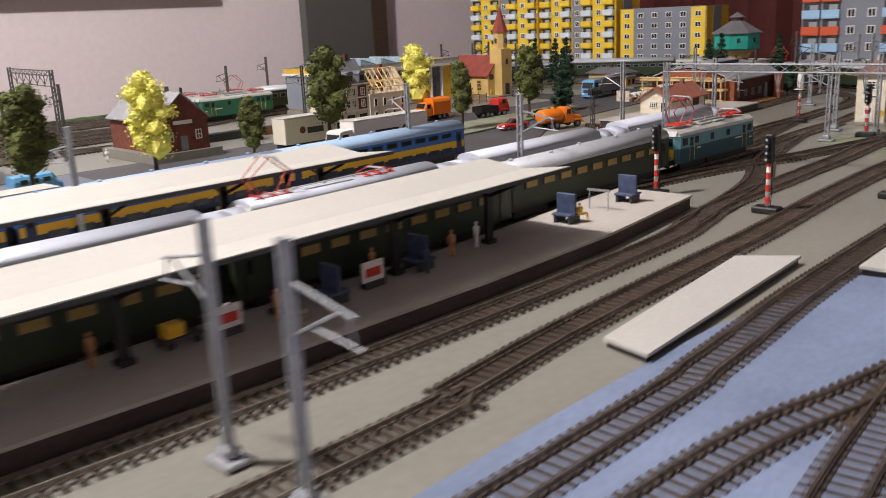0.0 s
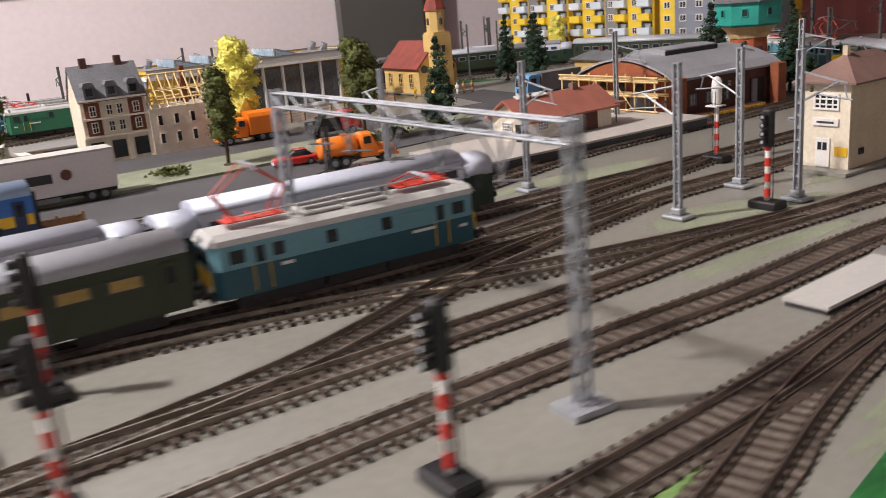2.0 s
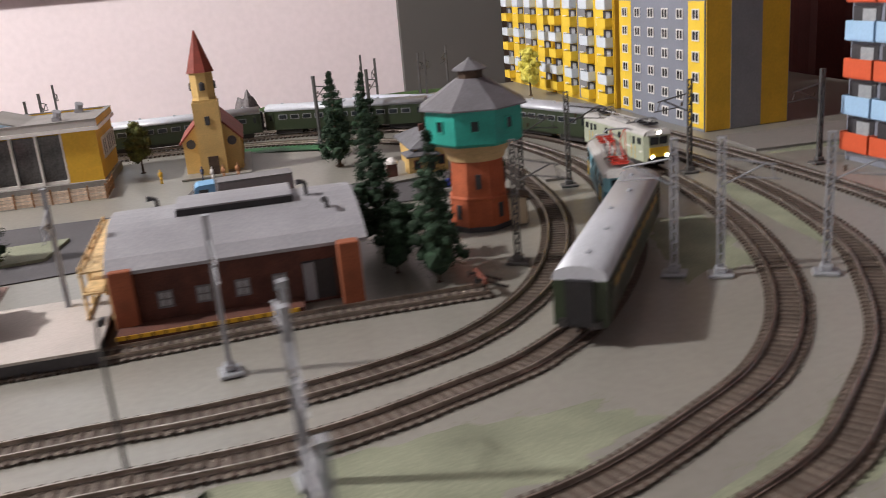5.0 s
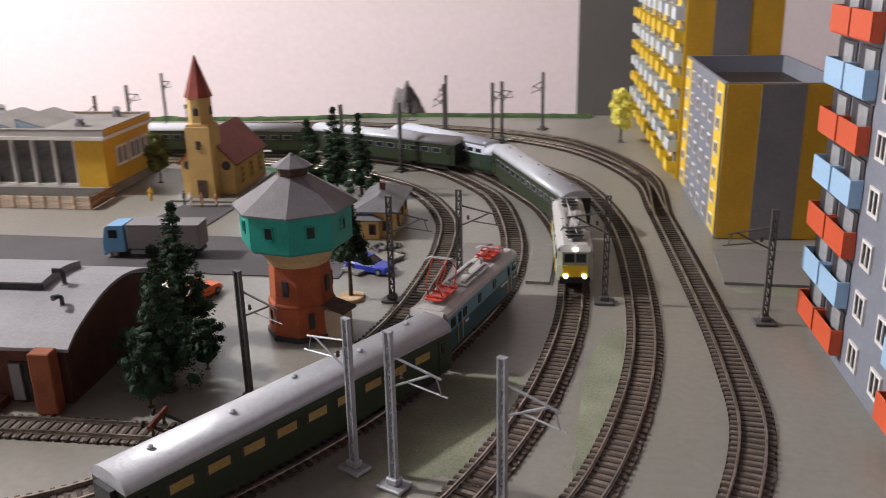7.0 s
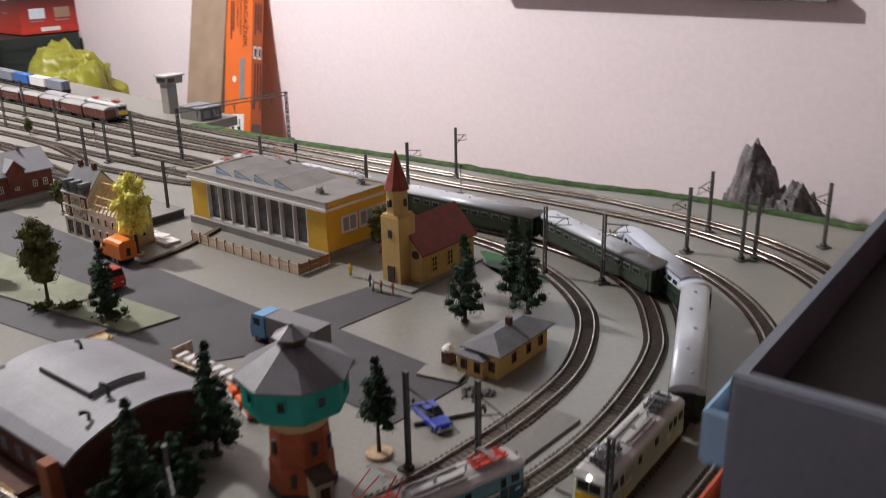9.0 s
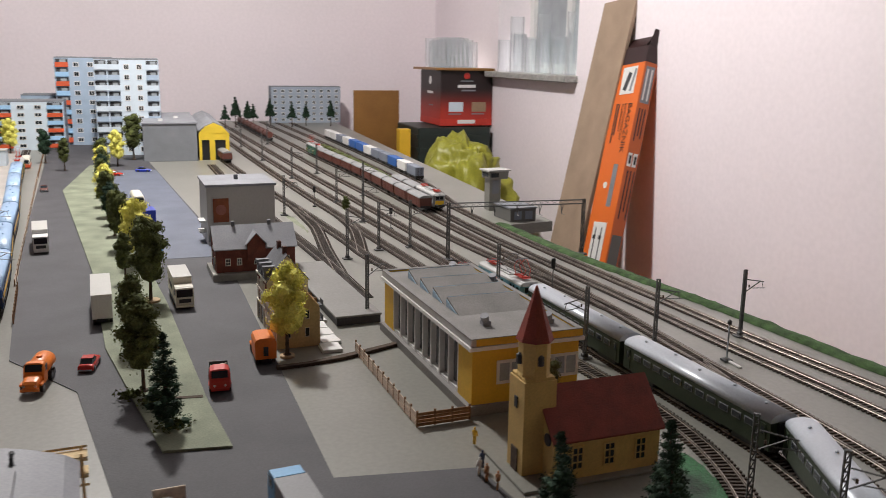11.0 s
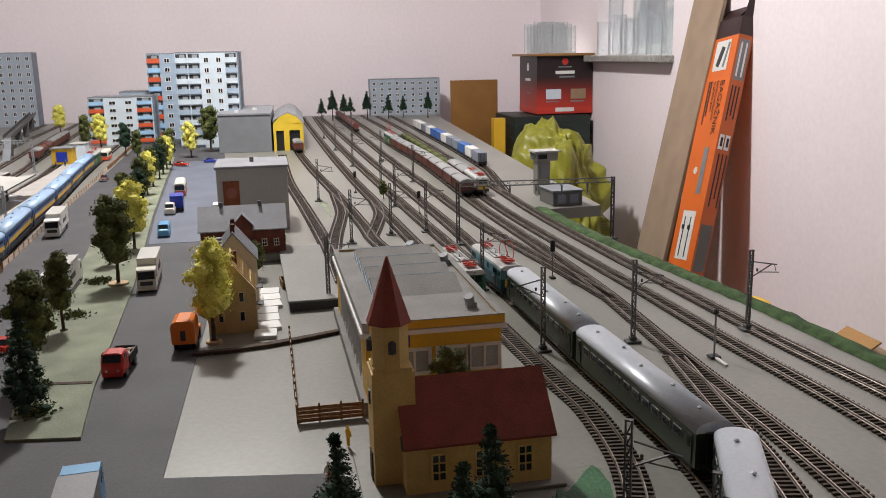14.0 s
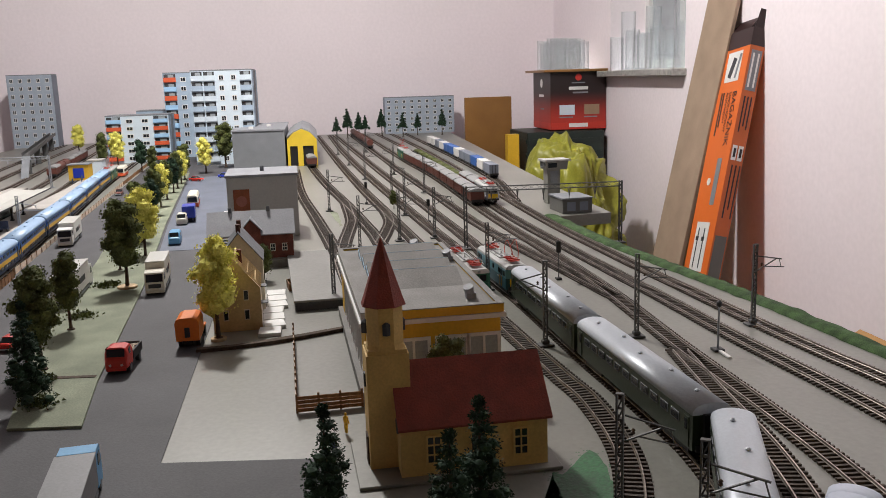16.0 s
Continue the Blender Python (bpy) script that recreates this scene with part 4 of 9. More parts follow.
fence_run("yard_fence", (2.215, 2.138), (2.47, 2.146), 0.017, "fence_wood", "pale weathered board fence in front of the hall")
fence_run("yard_fence", (2.47, 2.146), (2.467, 2.208), 0.017, "fence_dark", "brown board fence beside the hall")
fence_run("roadside_fence", (-0.6, 1.50), (0.33, 1.562), 0.011, "fence_dark", "low brown wooden fence along the railway", 0.04)
fence_run("roadside_fence", (0.35, 1.563), (1.72, 1.66), 0.011, "fence_wood", "low pale wooden fence along the railway", 0.04)
fence_run("roadside_fence", (1.75, 1.668), (1.95, 1.685), 0.014, "fence_dark", "brown board fence beside the train", 0.02)

# corner house under construction
town = thing("town_house", 2.045, 2.066, 0, 3, "four-storey town house in red brick and cream stone", "house")
wl, rf = gable_house(0.075, 0.06, 0.074, 0.111, 0.002)
part("wall", wl, "cream_wall", town)
part("roof", rf, "slate", town, "dark slate roof")
bay = part("brick_bay", box(B(), -0.0085, 0.0085, -0.0012, 0.0005, 0, 0.038), "brick", town, at=pose(-0.025, -0.03, 0.033))
again(bay, pose(0.025, -0.03, 0.033))
band = part("cornice", box(B(), -0.0385, 0.0385, -0.0028, 0.0, 0, 0.0022), "cream", town, at=pose(0, -0.03, 0.03))
for z in (0.051, 0.0725):
    again(band, pose(0, -0.03, z))
fw = None
for z, hh in ((0.036, 0.0125), (0.055, 0.0135)):
    for x in (-0.025, -0.006, 0.006, 0.025):
        at = face(x, -0.0315, z, 0)
        fw = framed_window(town, at, 0.0075, hh, "cream", "glass", 1, 1) if fw is None else more(fw, at) and fw
shop = part("shop_front", box(B(), -0.008, 0.008, -0.0008, 0.0005, 0, 0.021), "glass", town, at=pose(-0.026, -0.03, 0.004))
for x in (-0.001, 0.025):
    again(shop, pose(x, -0.03, 0.004))
pier = part("pier", box(B(), -0.0028, 0.0028, -0.0022, 0.0005, 0, 0.03), "cream_wall", town, at=pose(-0.0365, -0.03, 0.0003))
for x in (-0.0135, 0.012, 0.0365):
    again(pier, pose(x, -0.03, 0.0003))
dm = B()
box(dm, -0.0062, 0.0062, -0.003, 0.014, 0, 0.0125)
extrude(dm, [(-0.0075, 0.0125), (0.0075, 0.0125), (0.0045, 0.0172), (-0.0045, 0.0172)], "y", -0.005, 0.014)
dm = part("dormer", dm, "slate", town, at=pose(-0.025, -0.029, 0.077))
part("pane", box(B(), -0.004, 0.004, -0.0036, -0.003, 0.002, 0.0105), "glass", dm)
for x in (0.0, 0.025):
    more(dm, pose(x, -0.029, 0.077))
stack = part("chimney", box(B(), -0.004, 0.004, -0.003, 0.003, 0, 0.013, 0.0005), "brick_dark", town, at=pose(-0.02, 0, 0.108))
again(stack, pose(0.02, 0, 0.108))

shell = thing("unfinished_house", 2.125, 2.066, 0, 3, "cream house shell with bare yellow roof timbers", "house")
bm = B()
box(bm, -0.042, 0.042, -0.03, 0.03, 0.0003, 0.055)
extrude(bm, [(-0.03, 0.055), (0.03, 0.055), (0.0, 0.092)], "x", 0.0395, 0.042)
part("wall", bm, "rose_wall", shell)
g = B()
extrude(g, [(-0.03, 0.0004), (0.03, 0.0004), (0.03, 0.055), (0.0, 0.093), (-0.03, 0.055)], "x", 0.0425, 0.0445)
part("gable_wall", g, "stone_cream", shell, "yellow plastered end gable")
rafter = B()
for s in (-1, 1):
    tube(rafter, (0, s * 0.031, 0.0545), (0, 0, 0.093), 0.0012, n=4)
tube(rafter, (0, -0.017, 0.072), (0, 0.017, 0.072), 0.001, n=4)
rafter = part("rafter", rafter, "timber", shell, at=(-0.038, 0, 0))
for k in range(1, 8):
    again(rafter, (-0.038 + k * 0.0105, 0, 0))
pl = part("purlin", tube(B(), (-0.04, 0, 0), (0.04, 0, 0), 0.0011, n=4), "timber", shell, at=(0, 0, 0.0935))
for y, z in ((-0.015, 0.0745), (0.015, 0.0745), (-0.024, 0.064), (0.024, 0.064)):
    again(pl, (0, y, z))
fw = framed_window(shell, face(-0.03, -0.0302, 0.012, 0), 0.0065, 0.013, "rose_wall", "glass", 0, 0)
for z in (0.012, 0.034):
    for x in (-0.03, -0.01, 0.01, 0.03):
        if (x, z) != (-0.03, 0.012):
            more(fw, face(x, -0.0302, z, 0))
for y, z in ((-0.014, 0.015), (0.012, 0.015), (-0.014, 0.04), (0.012, 0.04)):
    more(fw, face(0.0447, y, z, 90))
part("chimney", box(B(), -0.003, 0.003, -0.003, 0.003, 0.05, 0.1), "brick", shell, at=(0.015, 0.006, 0))
bal = part("balcony", box(box(B(), -0.008, 0.008, 0.0, 0.009, 0, 0.001), -0.008, 0.008, 0.0082, 0.009, 0.001, 0.008), "dark", shell, at=pose(0.02, 0.03, 0.03))
again(bal, pose(0.02, 0.03, 0.052))

# brick house with grey roof
bh = thing("brick_house", 1.727, 2.06, 0.0131, 92, "dark red brick house with grey slate roof", "house")
wl, rf = gable_house(0.14, 0.075, 0.044, 0.077, 0.004)
part("wall", wl, "brick", bh)
part("roof", rf, "slate_light", bh, "grey shingled saddle roof")
cg = B()
extrude(cg, [(-0.016, 0.02), (0.016, 0.02), (0.016, 0.05), (0, 0.068), (-0.016, 0.05)], "y", -0.043, -0.01)
part("cross_gable", cg, "brick", bh)
cr = B()
extrude(cr, [(-0.019, 0.048), (0, 0.069), (0.019, 0.048), (0.019, 0.0498), (0, 0.0708), (-0.019, 0.0498)], "y", -0.045, -0.008)
part("gable_roof", cr, "slate_light", bh)
st = part("chimney", box(B(), -0.003, 0.003, -0.003, 0.003, 0, 0.012), "slate", bh, at=pose(-0.035, 0, 0.073))
again(st, pose(0.03, 0.0, 0.073))
fw = framed_window(bh, face(-0.05, -0.0377, 0.012, 0), 0.009, 0.013, "cream", "glass", 1, 1)
for x in (-0.03, 0.0, 0.035, 0.055):
    more(fw, face(x, -0.0377, 0.012, 0))
for y in (-0.022, 0.02):
    more(fw, face(-0.0702, y, 0.014, -90))
    more(fw, face(0.0702, y, 0.014, 90))
part("door", box(B(), -0.0708, -0.07, -0.005, 0.005, 0.001, 0.02), "panel_grey", bh)
part("name_board", box(B(), -0.0712, -0.0702, -0.014, 0.014, 0.036, 0.041), "white", bh)
part("forecourt", box(B(), -0.078, 0.08, -0.052, 0.05, -0.0127, -0.0002), "board", bh)

# plain grey warehouse and grey ramps
gh = thing("warehouse", 1.40, 2.065, 0, 2, "plain grey flat-roofed warehouse with a brown poster", "building")
part("wall", box(B(), -0.075, 0.075, -0.07, 0.07, 0.0003, 0.124, 0.0008), "white_card", gh)
part("roof", box(B(), -0.078, 0.078, -0.073, 0.073, 0.1242, 0.129), "slate_light", gh, "pale flat roof slab")
ps = part("poster", box(B(), 0.0752, 0.0762, -0.058, -0.026, 0.05, 0.1), "brick_door", gh, "brown poster in a pale frame")
part("picture", tube(B(), (0.0762, -0.042, 0.076), (0.0767, -0.042, 0.076), 0.011, n=14), "tile_pink", ps)
cn = part("canopy", box(B(), -0.02, 0.02, -0.013, 0.0, 0, 0.003), "white", gh, at=pose(0.02, -0.0702, 0.045))
again(cn, pose(0.02, -0.0702, 0.022))
part("chimney", box(B(), -0.004, 0.004, -0.004, 0.004, 0.129, 0.139), "slate", gh)
ramp = thing("loading_ramp", 1.91, 2.163, 0, 3, "grey concrete loading ramp with dark sides", "platform")
part("deck", box(B(), -0.18, 0.18, -0.036, 0.036, 0.0122, 0.0152, 0.0006), "board_dark", ramp)
part("side", box(B(), -0.178, 0.178, -0.034, 0.034, 0.0003, 0.012), "dark", ramp)

# round-roofed engine shed
es = thing("engine_shed", 2.649, 1.738, 0, 3, "dark brick engine shed with curved light grey roof", "shed")
SW, SD = 0.177, 0.148
arch = [(-SD / 2 + SD * k / 14, 0.046 + 0.02 * math.sin(math.pi * k / 14)) for k in range(15)]
wl = extrude(B(), [(-SD / 2, 0.0003), (SD / 2, 0.0003)] + arch[::-1], "x", -SW / 2, SW / 2)
part("wall", wl, "brick_dark", es)
wide = [(y * 1.08, z + 0.001 - (0.003 if k in (0, 14) else 0)) for k, (y, z) in enumerate(arch)]
part("roof", extrude(B(), wide + [(y, z + 0.0025) for y, z in wide[::-1]], "x", -SW / 2 - 0.004, SW / 2 + 0.006), "slate_light", es, "smooth light grey curved roof")
hood = [(y, z + 0.0085) for y, z in wide[5:11]]
part("roof_lantern", extrude(B(), [(y, z - 0.009) for y, z in hood] + hood[::-1], "x", -0.042, 0.046), "slate_light", es, "raised curved roof lantern")
sl = part("lantern_shadow_gap", box(B(), -0.0425, 0.0465, hood[0][0] - 0.0006, hood[0][0] + 0.001, hood[0][1] - 0.006, hood[0][1] - 0.0012), "black", es)
for x, y, up, rz in ((0.058, -0.012, 0.013, 200), (0.071, -0.04, 0.010, 250), (-0.06, 0.03, 0.009, 180)):
    zr = 0.046 + 0.02 * math.sin(math.pi * (y / SD + 0.5))
    sp = part("stove_pipe", tube(tube(tube(B(), (0, 0, 0), (0, 0, up), 0.0017, n=8), (0, 0, up), (0.003, 0, up + 0.002), 0.0017, n=8), (0.003, 0, up + 0.002), (0.0075, 0, up + 0.002), 0.0017, 0.0024, n=8), "dark", es, "bent dark stove pipe", at=pose(x, y, zr, 0, 0, rz))
    part("collar", lathe(B(), [(0.0042, 0.0006), (0.0038, 0.003), (0.0019, 0.0042)], 10), "slate", sp)
dr = part("door", box(B(), -0.012, 0.012, -0.001, 0.0005, 0.0, 0.03), "black", es, "dark open doorway", at=pose(0.056, -SD / 2, 0.003))
part("leaf", box(B(), -0.0115, -0.003, -0.003, -0.001, 0, 0.029), "panel_mid", dr)
wn = framed_window(es, face(-0.055, -SD / 2, 0.014, 0), 0.011, 0.013, "slate", "glass_pale", 1, 1)
for x in (-0.028, 0.0, 0.027):
    more(wn, face(x, -SD / 2, 0.014, 0))
rampb = thing("loading_bay", 2.635, 1.648, 0, 4, "brown loading bay with yellow and black edge", "platform")
part("deck", box(B(), -0.07, 0.06, -0.012, 0.011, 0.0003, 0.007), "brick_dark", rampb)
st = part("stripe", box(B(), -0.0035, 0.0035, -0.0128, -0.0121, 0.0045, 0.0075), "gold", rampb, at=pose(-0.067, 0, 0))
for k in range(1, 15):
    again(st, pose(-0.067 + k * 0.0085, 0, 0))
for x in (2.571, 2.732):
    pr = thing("brick_pier", x, 1.656, 0, 4, "orange brown brick corner pier of the shed", "pier")
    part("shaft", box(B(), -0.008, 0.008, -0.006, 0.006, 0.0003, 0.048, 0.0008), "brick_door", pr)
fr = part("gable_front", extrude(B(), [(-SD / 2, 0.0003), (SD / 2, 0.0003)] + [(y, z - 0.001) for y, z in arch[::-1]], "x", -SW / 2 - 0.0025, -SW / 2 - 0.0003), "brick_door", es, "orange brown brick gable front")
ap = part("arched_window", tube(B(), (0, 0, 0), (-0.001, 0, 0), 0.007, n=12), "glass", es, at=(-SW / 2 - 0.0028, -0.03, 0.035))
for y in (0.0, 0.03):
    again(ap, (-SW / 2 - 0.0028, y, 0.035))
gate = part("gate", box(B(), -0.001, 0.0, -0.016, 0.016, 0.0, 0.026), "panel_mid", es, at=(-SW / 2 - 0.0028, -0.03, 0.001))
again(gate, (-SW / 2 - 0.0028, 0.03, 0.001))
sc = thing("scaffolding", 2.538, 1.738, 0, 4, "yellow timber scaffolding in front of the shed", "scaffolding")
up = part("upright", tube(B(), (0, 0, 0.0003), (0, 0, 0.052), 0.0013, n=4), "timber", sc, at=(0, -0.075, 0))
for k in range(6):
    for x in (0.0, 0.017):
        if (k, x) != (0, 0.0):
            again(up, (x, -0.075 + k * 0.03, 0))
bar = part("ledger", tube(B(), (0, -0.08, 0), (0, 0.08, 0), 0.0012, n=4), "timber", sc, at=(0, 0, 0.014))
for x, z in ((0, 0.03), (0, 0.046), (0.017, 0.03), (0.017, 0.046), (0, 0.051)):
    again(bar, (x, 0, z))
br = part("brace", tube(B(), (0, -0.015, 0.014), (0, 0.015, 0.046), 0.0011, n=4), "timber", sc, at=(-0.0015, -0.03, 0))
again(br, pose(-0.0015, 0.03, 0.0, 0, 0, 180))
dk = part("deck_board", box(B(), 0.0, 0.017, -0.08, 0.08, 0, 0.0012), "timber", sc, at=(0, 0, 0.0315))
again(dk, (0, 0, 0.0475))

# goods station on its platform
gp = thing("goods_platform", 2.41, 1.645, 0, 3.5, "long pale goods platform with dark side", "platform")
part("top", box(B(), -0.152, 0.148, -0.053, 0.062, 0.0105, 0.0125), "plat_top", gp)
part("side", box(B(), -0.15, 0.146, -0.0515, 0.06, 0.0003, 0.0103), "dark", gp)
gs = thing("goods_station", 2.408, 1.668, 0.0127, 6, "cream goods station with pinkish red tiled roof", "house")
wl, rf = gable_house(0.118, 0.05, 0.023, 0.039, 0.007)
part("wall", wl, "cream_wall", gs)
part("roof", rf, "tile_pink", gs, "pinkish red tiled roof")
part("roof_board", box(B(), -0.02, 0.02, -0.0007, 0.006, 0, 0.0012), "white", gs, at=pose(-0.03, -0.004, 0.0395, 24))
part("chimney", box(B(), -0.003, 0.003, -0.003, 0.003, 0, 0.009), "tile_brown", gs, at=pose(0.03, 0.0, 0.037))
fw = framed_window(gs, face(-0.037, -0.0252, 0.009, 0), 0.015, 0.0095, "white", "glass", 3, 2)
more(fw, face(-0.008, -0.0252, 0.009, 0))
more(fw, face(-0.0592, 0.002, 0.009, -90))
part("door", box(B(), 0.018, 0.038, -0.0262, -0.0252, 0.0, 0.021), "brick_dark", gs, "dark brown sliding door")
part("side_door", box(B(), -0.0602, -0.0592, -0.018, -0.011, 0.0, 0.017), "black", gs)
rr = B()
tube(rr, (0.072, -0.02, 0), (0.072, -0.02, 0.021), 0.001, n=4)
box(rr, 0.06, 0.078, -0.03, 0.02, 0.021, 0.0225)
part("porch", rr, "tile_brown", gs)

# signal box
sb = thing("signal_box", 2.497, 1.385, 0, 5, "tall cream signal box with brown hipped roof", "signal box")
part("base", box(B(), -0.058, 0.05, -0.026, 0.026, 0.0003, 0.003), "board", sb)
# Beige walls and cream end paint the shaded and lit sides into colour.
part("wall", box(B(), -0.043, 0.043, -0.0195, 0.0195, 0.003, 0.068, 0.0006), "beige_wall", sb)
part("end_wall", box(B(), -0.0437, -0.043, -0.0192, 0.0192, 0.003, 0.0675), "cream_wall", sb, "panelled end wall, painted paler cream for the lamp's light")
part("roof", hip_roof(B(), 0.086, 0.039, 0.068, 0.02, 0.007, 0.04), "tile_brown", sb, "brown hipped tile roof")
part("chimney", box(B(), -0.002, 0.002, -0.002, 0.002, 0.085, 0.094), "beige_wall", sb, at=(-0.02, 0, 0))
fw = framed_window(sb, face(-0.0437, 0.0, 0.048, -90), 0.021, 0.0125, "white", "glass", 3, 2)
dr = part("door", box(B(), -0.006, 0.006, -0.0012, 0.0, 0, 0.022), "white", sb, "white panelled door", at=face(-0.0437, 0.002, 0.004, -90))
pn = part("pane", box(B(), -0.0038, -0.0005, -0.0016, -0.0011, 0.013, 0.019), "glass", dr)
again(pn, (0.0043, 0, 0))
sg = part("name_board", box(B(), -0.0105, 0.0105, -0.0016, 0.0, 0, 0.0055), "white", sb, "white name board with dark lettering", at=face(-0.0437, 0.0, 0.036, -90))
part("lettering", box(B(), -0.007, 0.007, -0.002, -0.0016, 0.0019, 0.0034), "dark", sg)
part("back_door", box(B(), -0.0045, 0.0045, -0.0012, 0.0, 0, 0.015), "white", sb, at=face(0.025, -0.0195, 0.004, 0))
sm = part("small_window", box(B(), -0.003, 0.003, -0.0012, 0.0, 0, 0.005), "glass", sb, at=face(-0.028, -0.0195, 0.013, 0))
again(sm, face(0.022, -0.0195, 0.05, 0))
again(sm, face(0.025, -0.0195, 0.024, 0))
nt = part("notice", box(B(), -0.005, 0.005, -0.0008, 0.0, 0, 0.007), "gold", sb, at=face(0.036, -0.0195, 0.012, 0))
again(nt, face(-0.0437, -0.013, 0.013, -90))

# water tower
wt = thing("water_tower", 2.866, 1.818, 0, 12, "octagonal water tower of orange brick and turquoise cladding", "tower")
part("foot", lathe(B(), [(0.031, 0.0003), (0.031, 0.005)], 8), "dark", wt)
part("shaft", lathe(B(), [(0.0295, 0.005), (0.0285, 0.03), (0.029, 0.032), (0.027, 0.034), (0.0255, 0.068)], 8), "brick_tower", wt, "orange red brick shaft")
part("corbel", lathe(B(), [(0.026, 0.068), (0.028, 0.074), (0.033, 0.08), (0.04, 0.086)], 16), "stone_cream", wt, "cream flared corbel")
cab = part("tank_room", lathe(B(), [(0.043, 0.085), (0.046, 0.088), (0.0462, 0.12), (0.046, 0.121)], 8), "teal", wt, "turquoise clad tank room")
part("roof", lathe(B(), [(0.0515, 0.119), (0.0515, 0.1205), (0.03, 0.134), (0.014, 0.1445)], 8), "roof_sheet", wt, "grey sheet metal roof")
part("lantern", lathe(B(), [(0.012, 0.143), (0.012, 0.153)], 8), "bark", wt)
part("lantern_roof", lathe(B(), [(0.0165, 0.152), (0.0165, 0.153), (0.003, 0.161), (0.0015, 0.163)], 8), "roof_sheet", wt)
ww = None
for k in range(8):
    a = math.pi / 8 + k * math.pi / 4
    at = pose(0.0426 * math.cos(a), 0.0426 * math.sin(a), 0.099, 0, 0, math.degrees(a) + 90)
    ww = framed_window(wt, at, 0.0085, 0.0115, "teal", "glass", 0, 0) if ww is None else more(ww, at) and ww
ss = part("shaft_window", box(B(), -0.0025, 0.0025, -0.001, 0.001, 0, 0.014), "dark", wt, at=pose(0.0265 * math.cos(math.pi / 8), 0.0265 * math.sin(math.pi / 8), 0.04, 0, 0, 112.5))
for k in range(1, 8):
    a = math.pi / 8 + k * math.pi / 4
    for z, r in ((0.042, 0.0253), (0.012, 0.0268)):
        if (k + (z < 0.03)) % 2:
            again(ss, pose(r * math.cos(a), r * math.sin(a), z, 0, 0, math.degrees(a) + 90))
wt.scale = (1.0, 1.0, 0.95)
turn = Matrix.Rotation(math.radians(-27), 4, "Z")
pc = part("porch", box(B(), 0.02, 0.044, -0.0085, 0.0085, 0.0003, 0.027, 0.0006), "beige_wall", wt, "small beige entrance porch", at=turn)
part("porch_roof", extrude(B(), [(0.019, 0.0345), (0.019, 0.0325), (0.047, 0.0262), (0.047, 0.0278)], "y", -0.0105, 0.0105), "bark", pc)
part("porch_door", box(B(), 0.0442, 0.0448, -0.0045, 0.0045, 0.001, 0.019), "brick_dark", pc)

# small yellow house by the curve
sh = thing("small_house", 2.862, 2.125, 0, 93, "small yellow house with grey hipped roof", "house")
wl = B()
box(wl, -0.05, 0.05, -0.02, 0.02, 0.0003, 0.03)
box(wl, -0.058, -0.03, -0.005, 0.03, 0.0003, 0.022)
part("wall", wl, "church_wall", sh)
part("roof", hip_roof(B(), 0.1, 0.042, 0.03, 0.014, 0.006, 0.06), "slate", sh, "grey hipped roof")
part("porch_roof", hip_roof(B(), 0.03, 0.036, 0.022, 0.008, 0.003, 0.012), "slate", sh, at=(-0.044, 0.012, 0))
part("chimney", box(B(), -0.003, 0.003, -0.003, 0.003, 0.04, 0.052), "brick_dark", sh)
fw = framed_window(sh, face(-0.02, -0.0202, 0.01, 0), 0.008, 0.012, "brick", "glass", 0, 0)
for x in (0.01, 0.035):
    more(fw, face(x, -0.0202, 0.01, 0))
for y in (0.002, 0.02):
    more(fw, face(-0.0582, y, 0.006, -90))
more(fw, face(-0.0502, -0.012, 0.008, -90))
kk = thing("brick_kiosk", 2.815, 2.075, 0, 0, "tiny brown brick kiosk with white cap", "kiosk")
part("body", box(B(), -0.006, 0.006, -0.006, 0.006, 0.0003, 0.016), "brick_dark", kk)
part("cap", lathe(B(), [(0.0085, 0.016), (0.008, 0.019), (0.003, 0.023)], 8), "white", kk)
for x, y, rz, L in ((2.83, 2.045, 15, 0.05), (2.885, 1.985, 60, 0.07)):
    rp = thing("paved_strip", x, y, 0, rz, "pale paved strip beside the road", "pavement")
    part("slab", box(B(), -L / 2, L / 2, -0.012, 0.012, 0.0016, 0.004), "board", rp)


# ---- blocks of flats ----
def open_top(w, d, h, rim, deep, z0=0.0003):
    """A box that is open at the top: outer walls, a rim and an inner well with a floor."""
    bm = B()
    loops = []
    for k, z in ((0.0, z0), (0.0, h), (rim, h), (rim, h - deep)):
        loops.append([bm.verts.new((x * (w / 2 - k), y * (d / 2 - k), z)) for x, y in ((-1, -1), (1, -1), (1, 1), (-1, 1))])
    for a, b in zip(loops, loops[1:]):
        for i in range(4):
            bm.faces.new((a[i], a[(i + 1) % 4], b[(i + 1) % 4], b[i]))
    bm.faces.new(loops[-1])
    bm.faces.new(loops[0][::-1])
    return bm


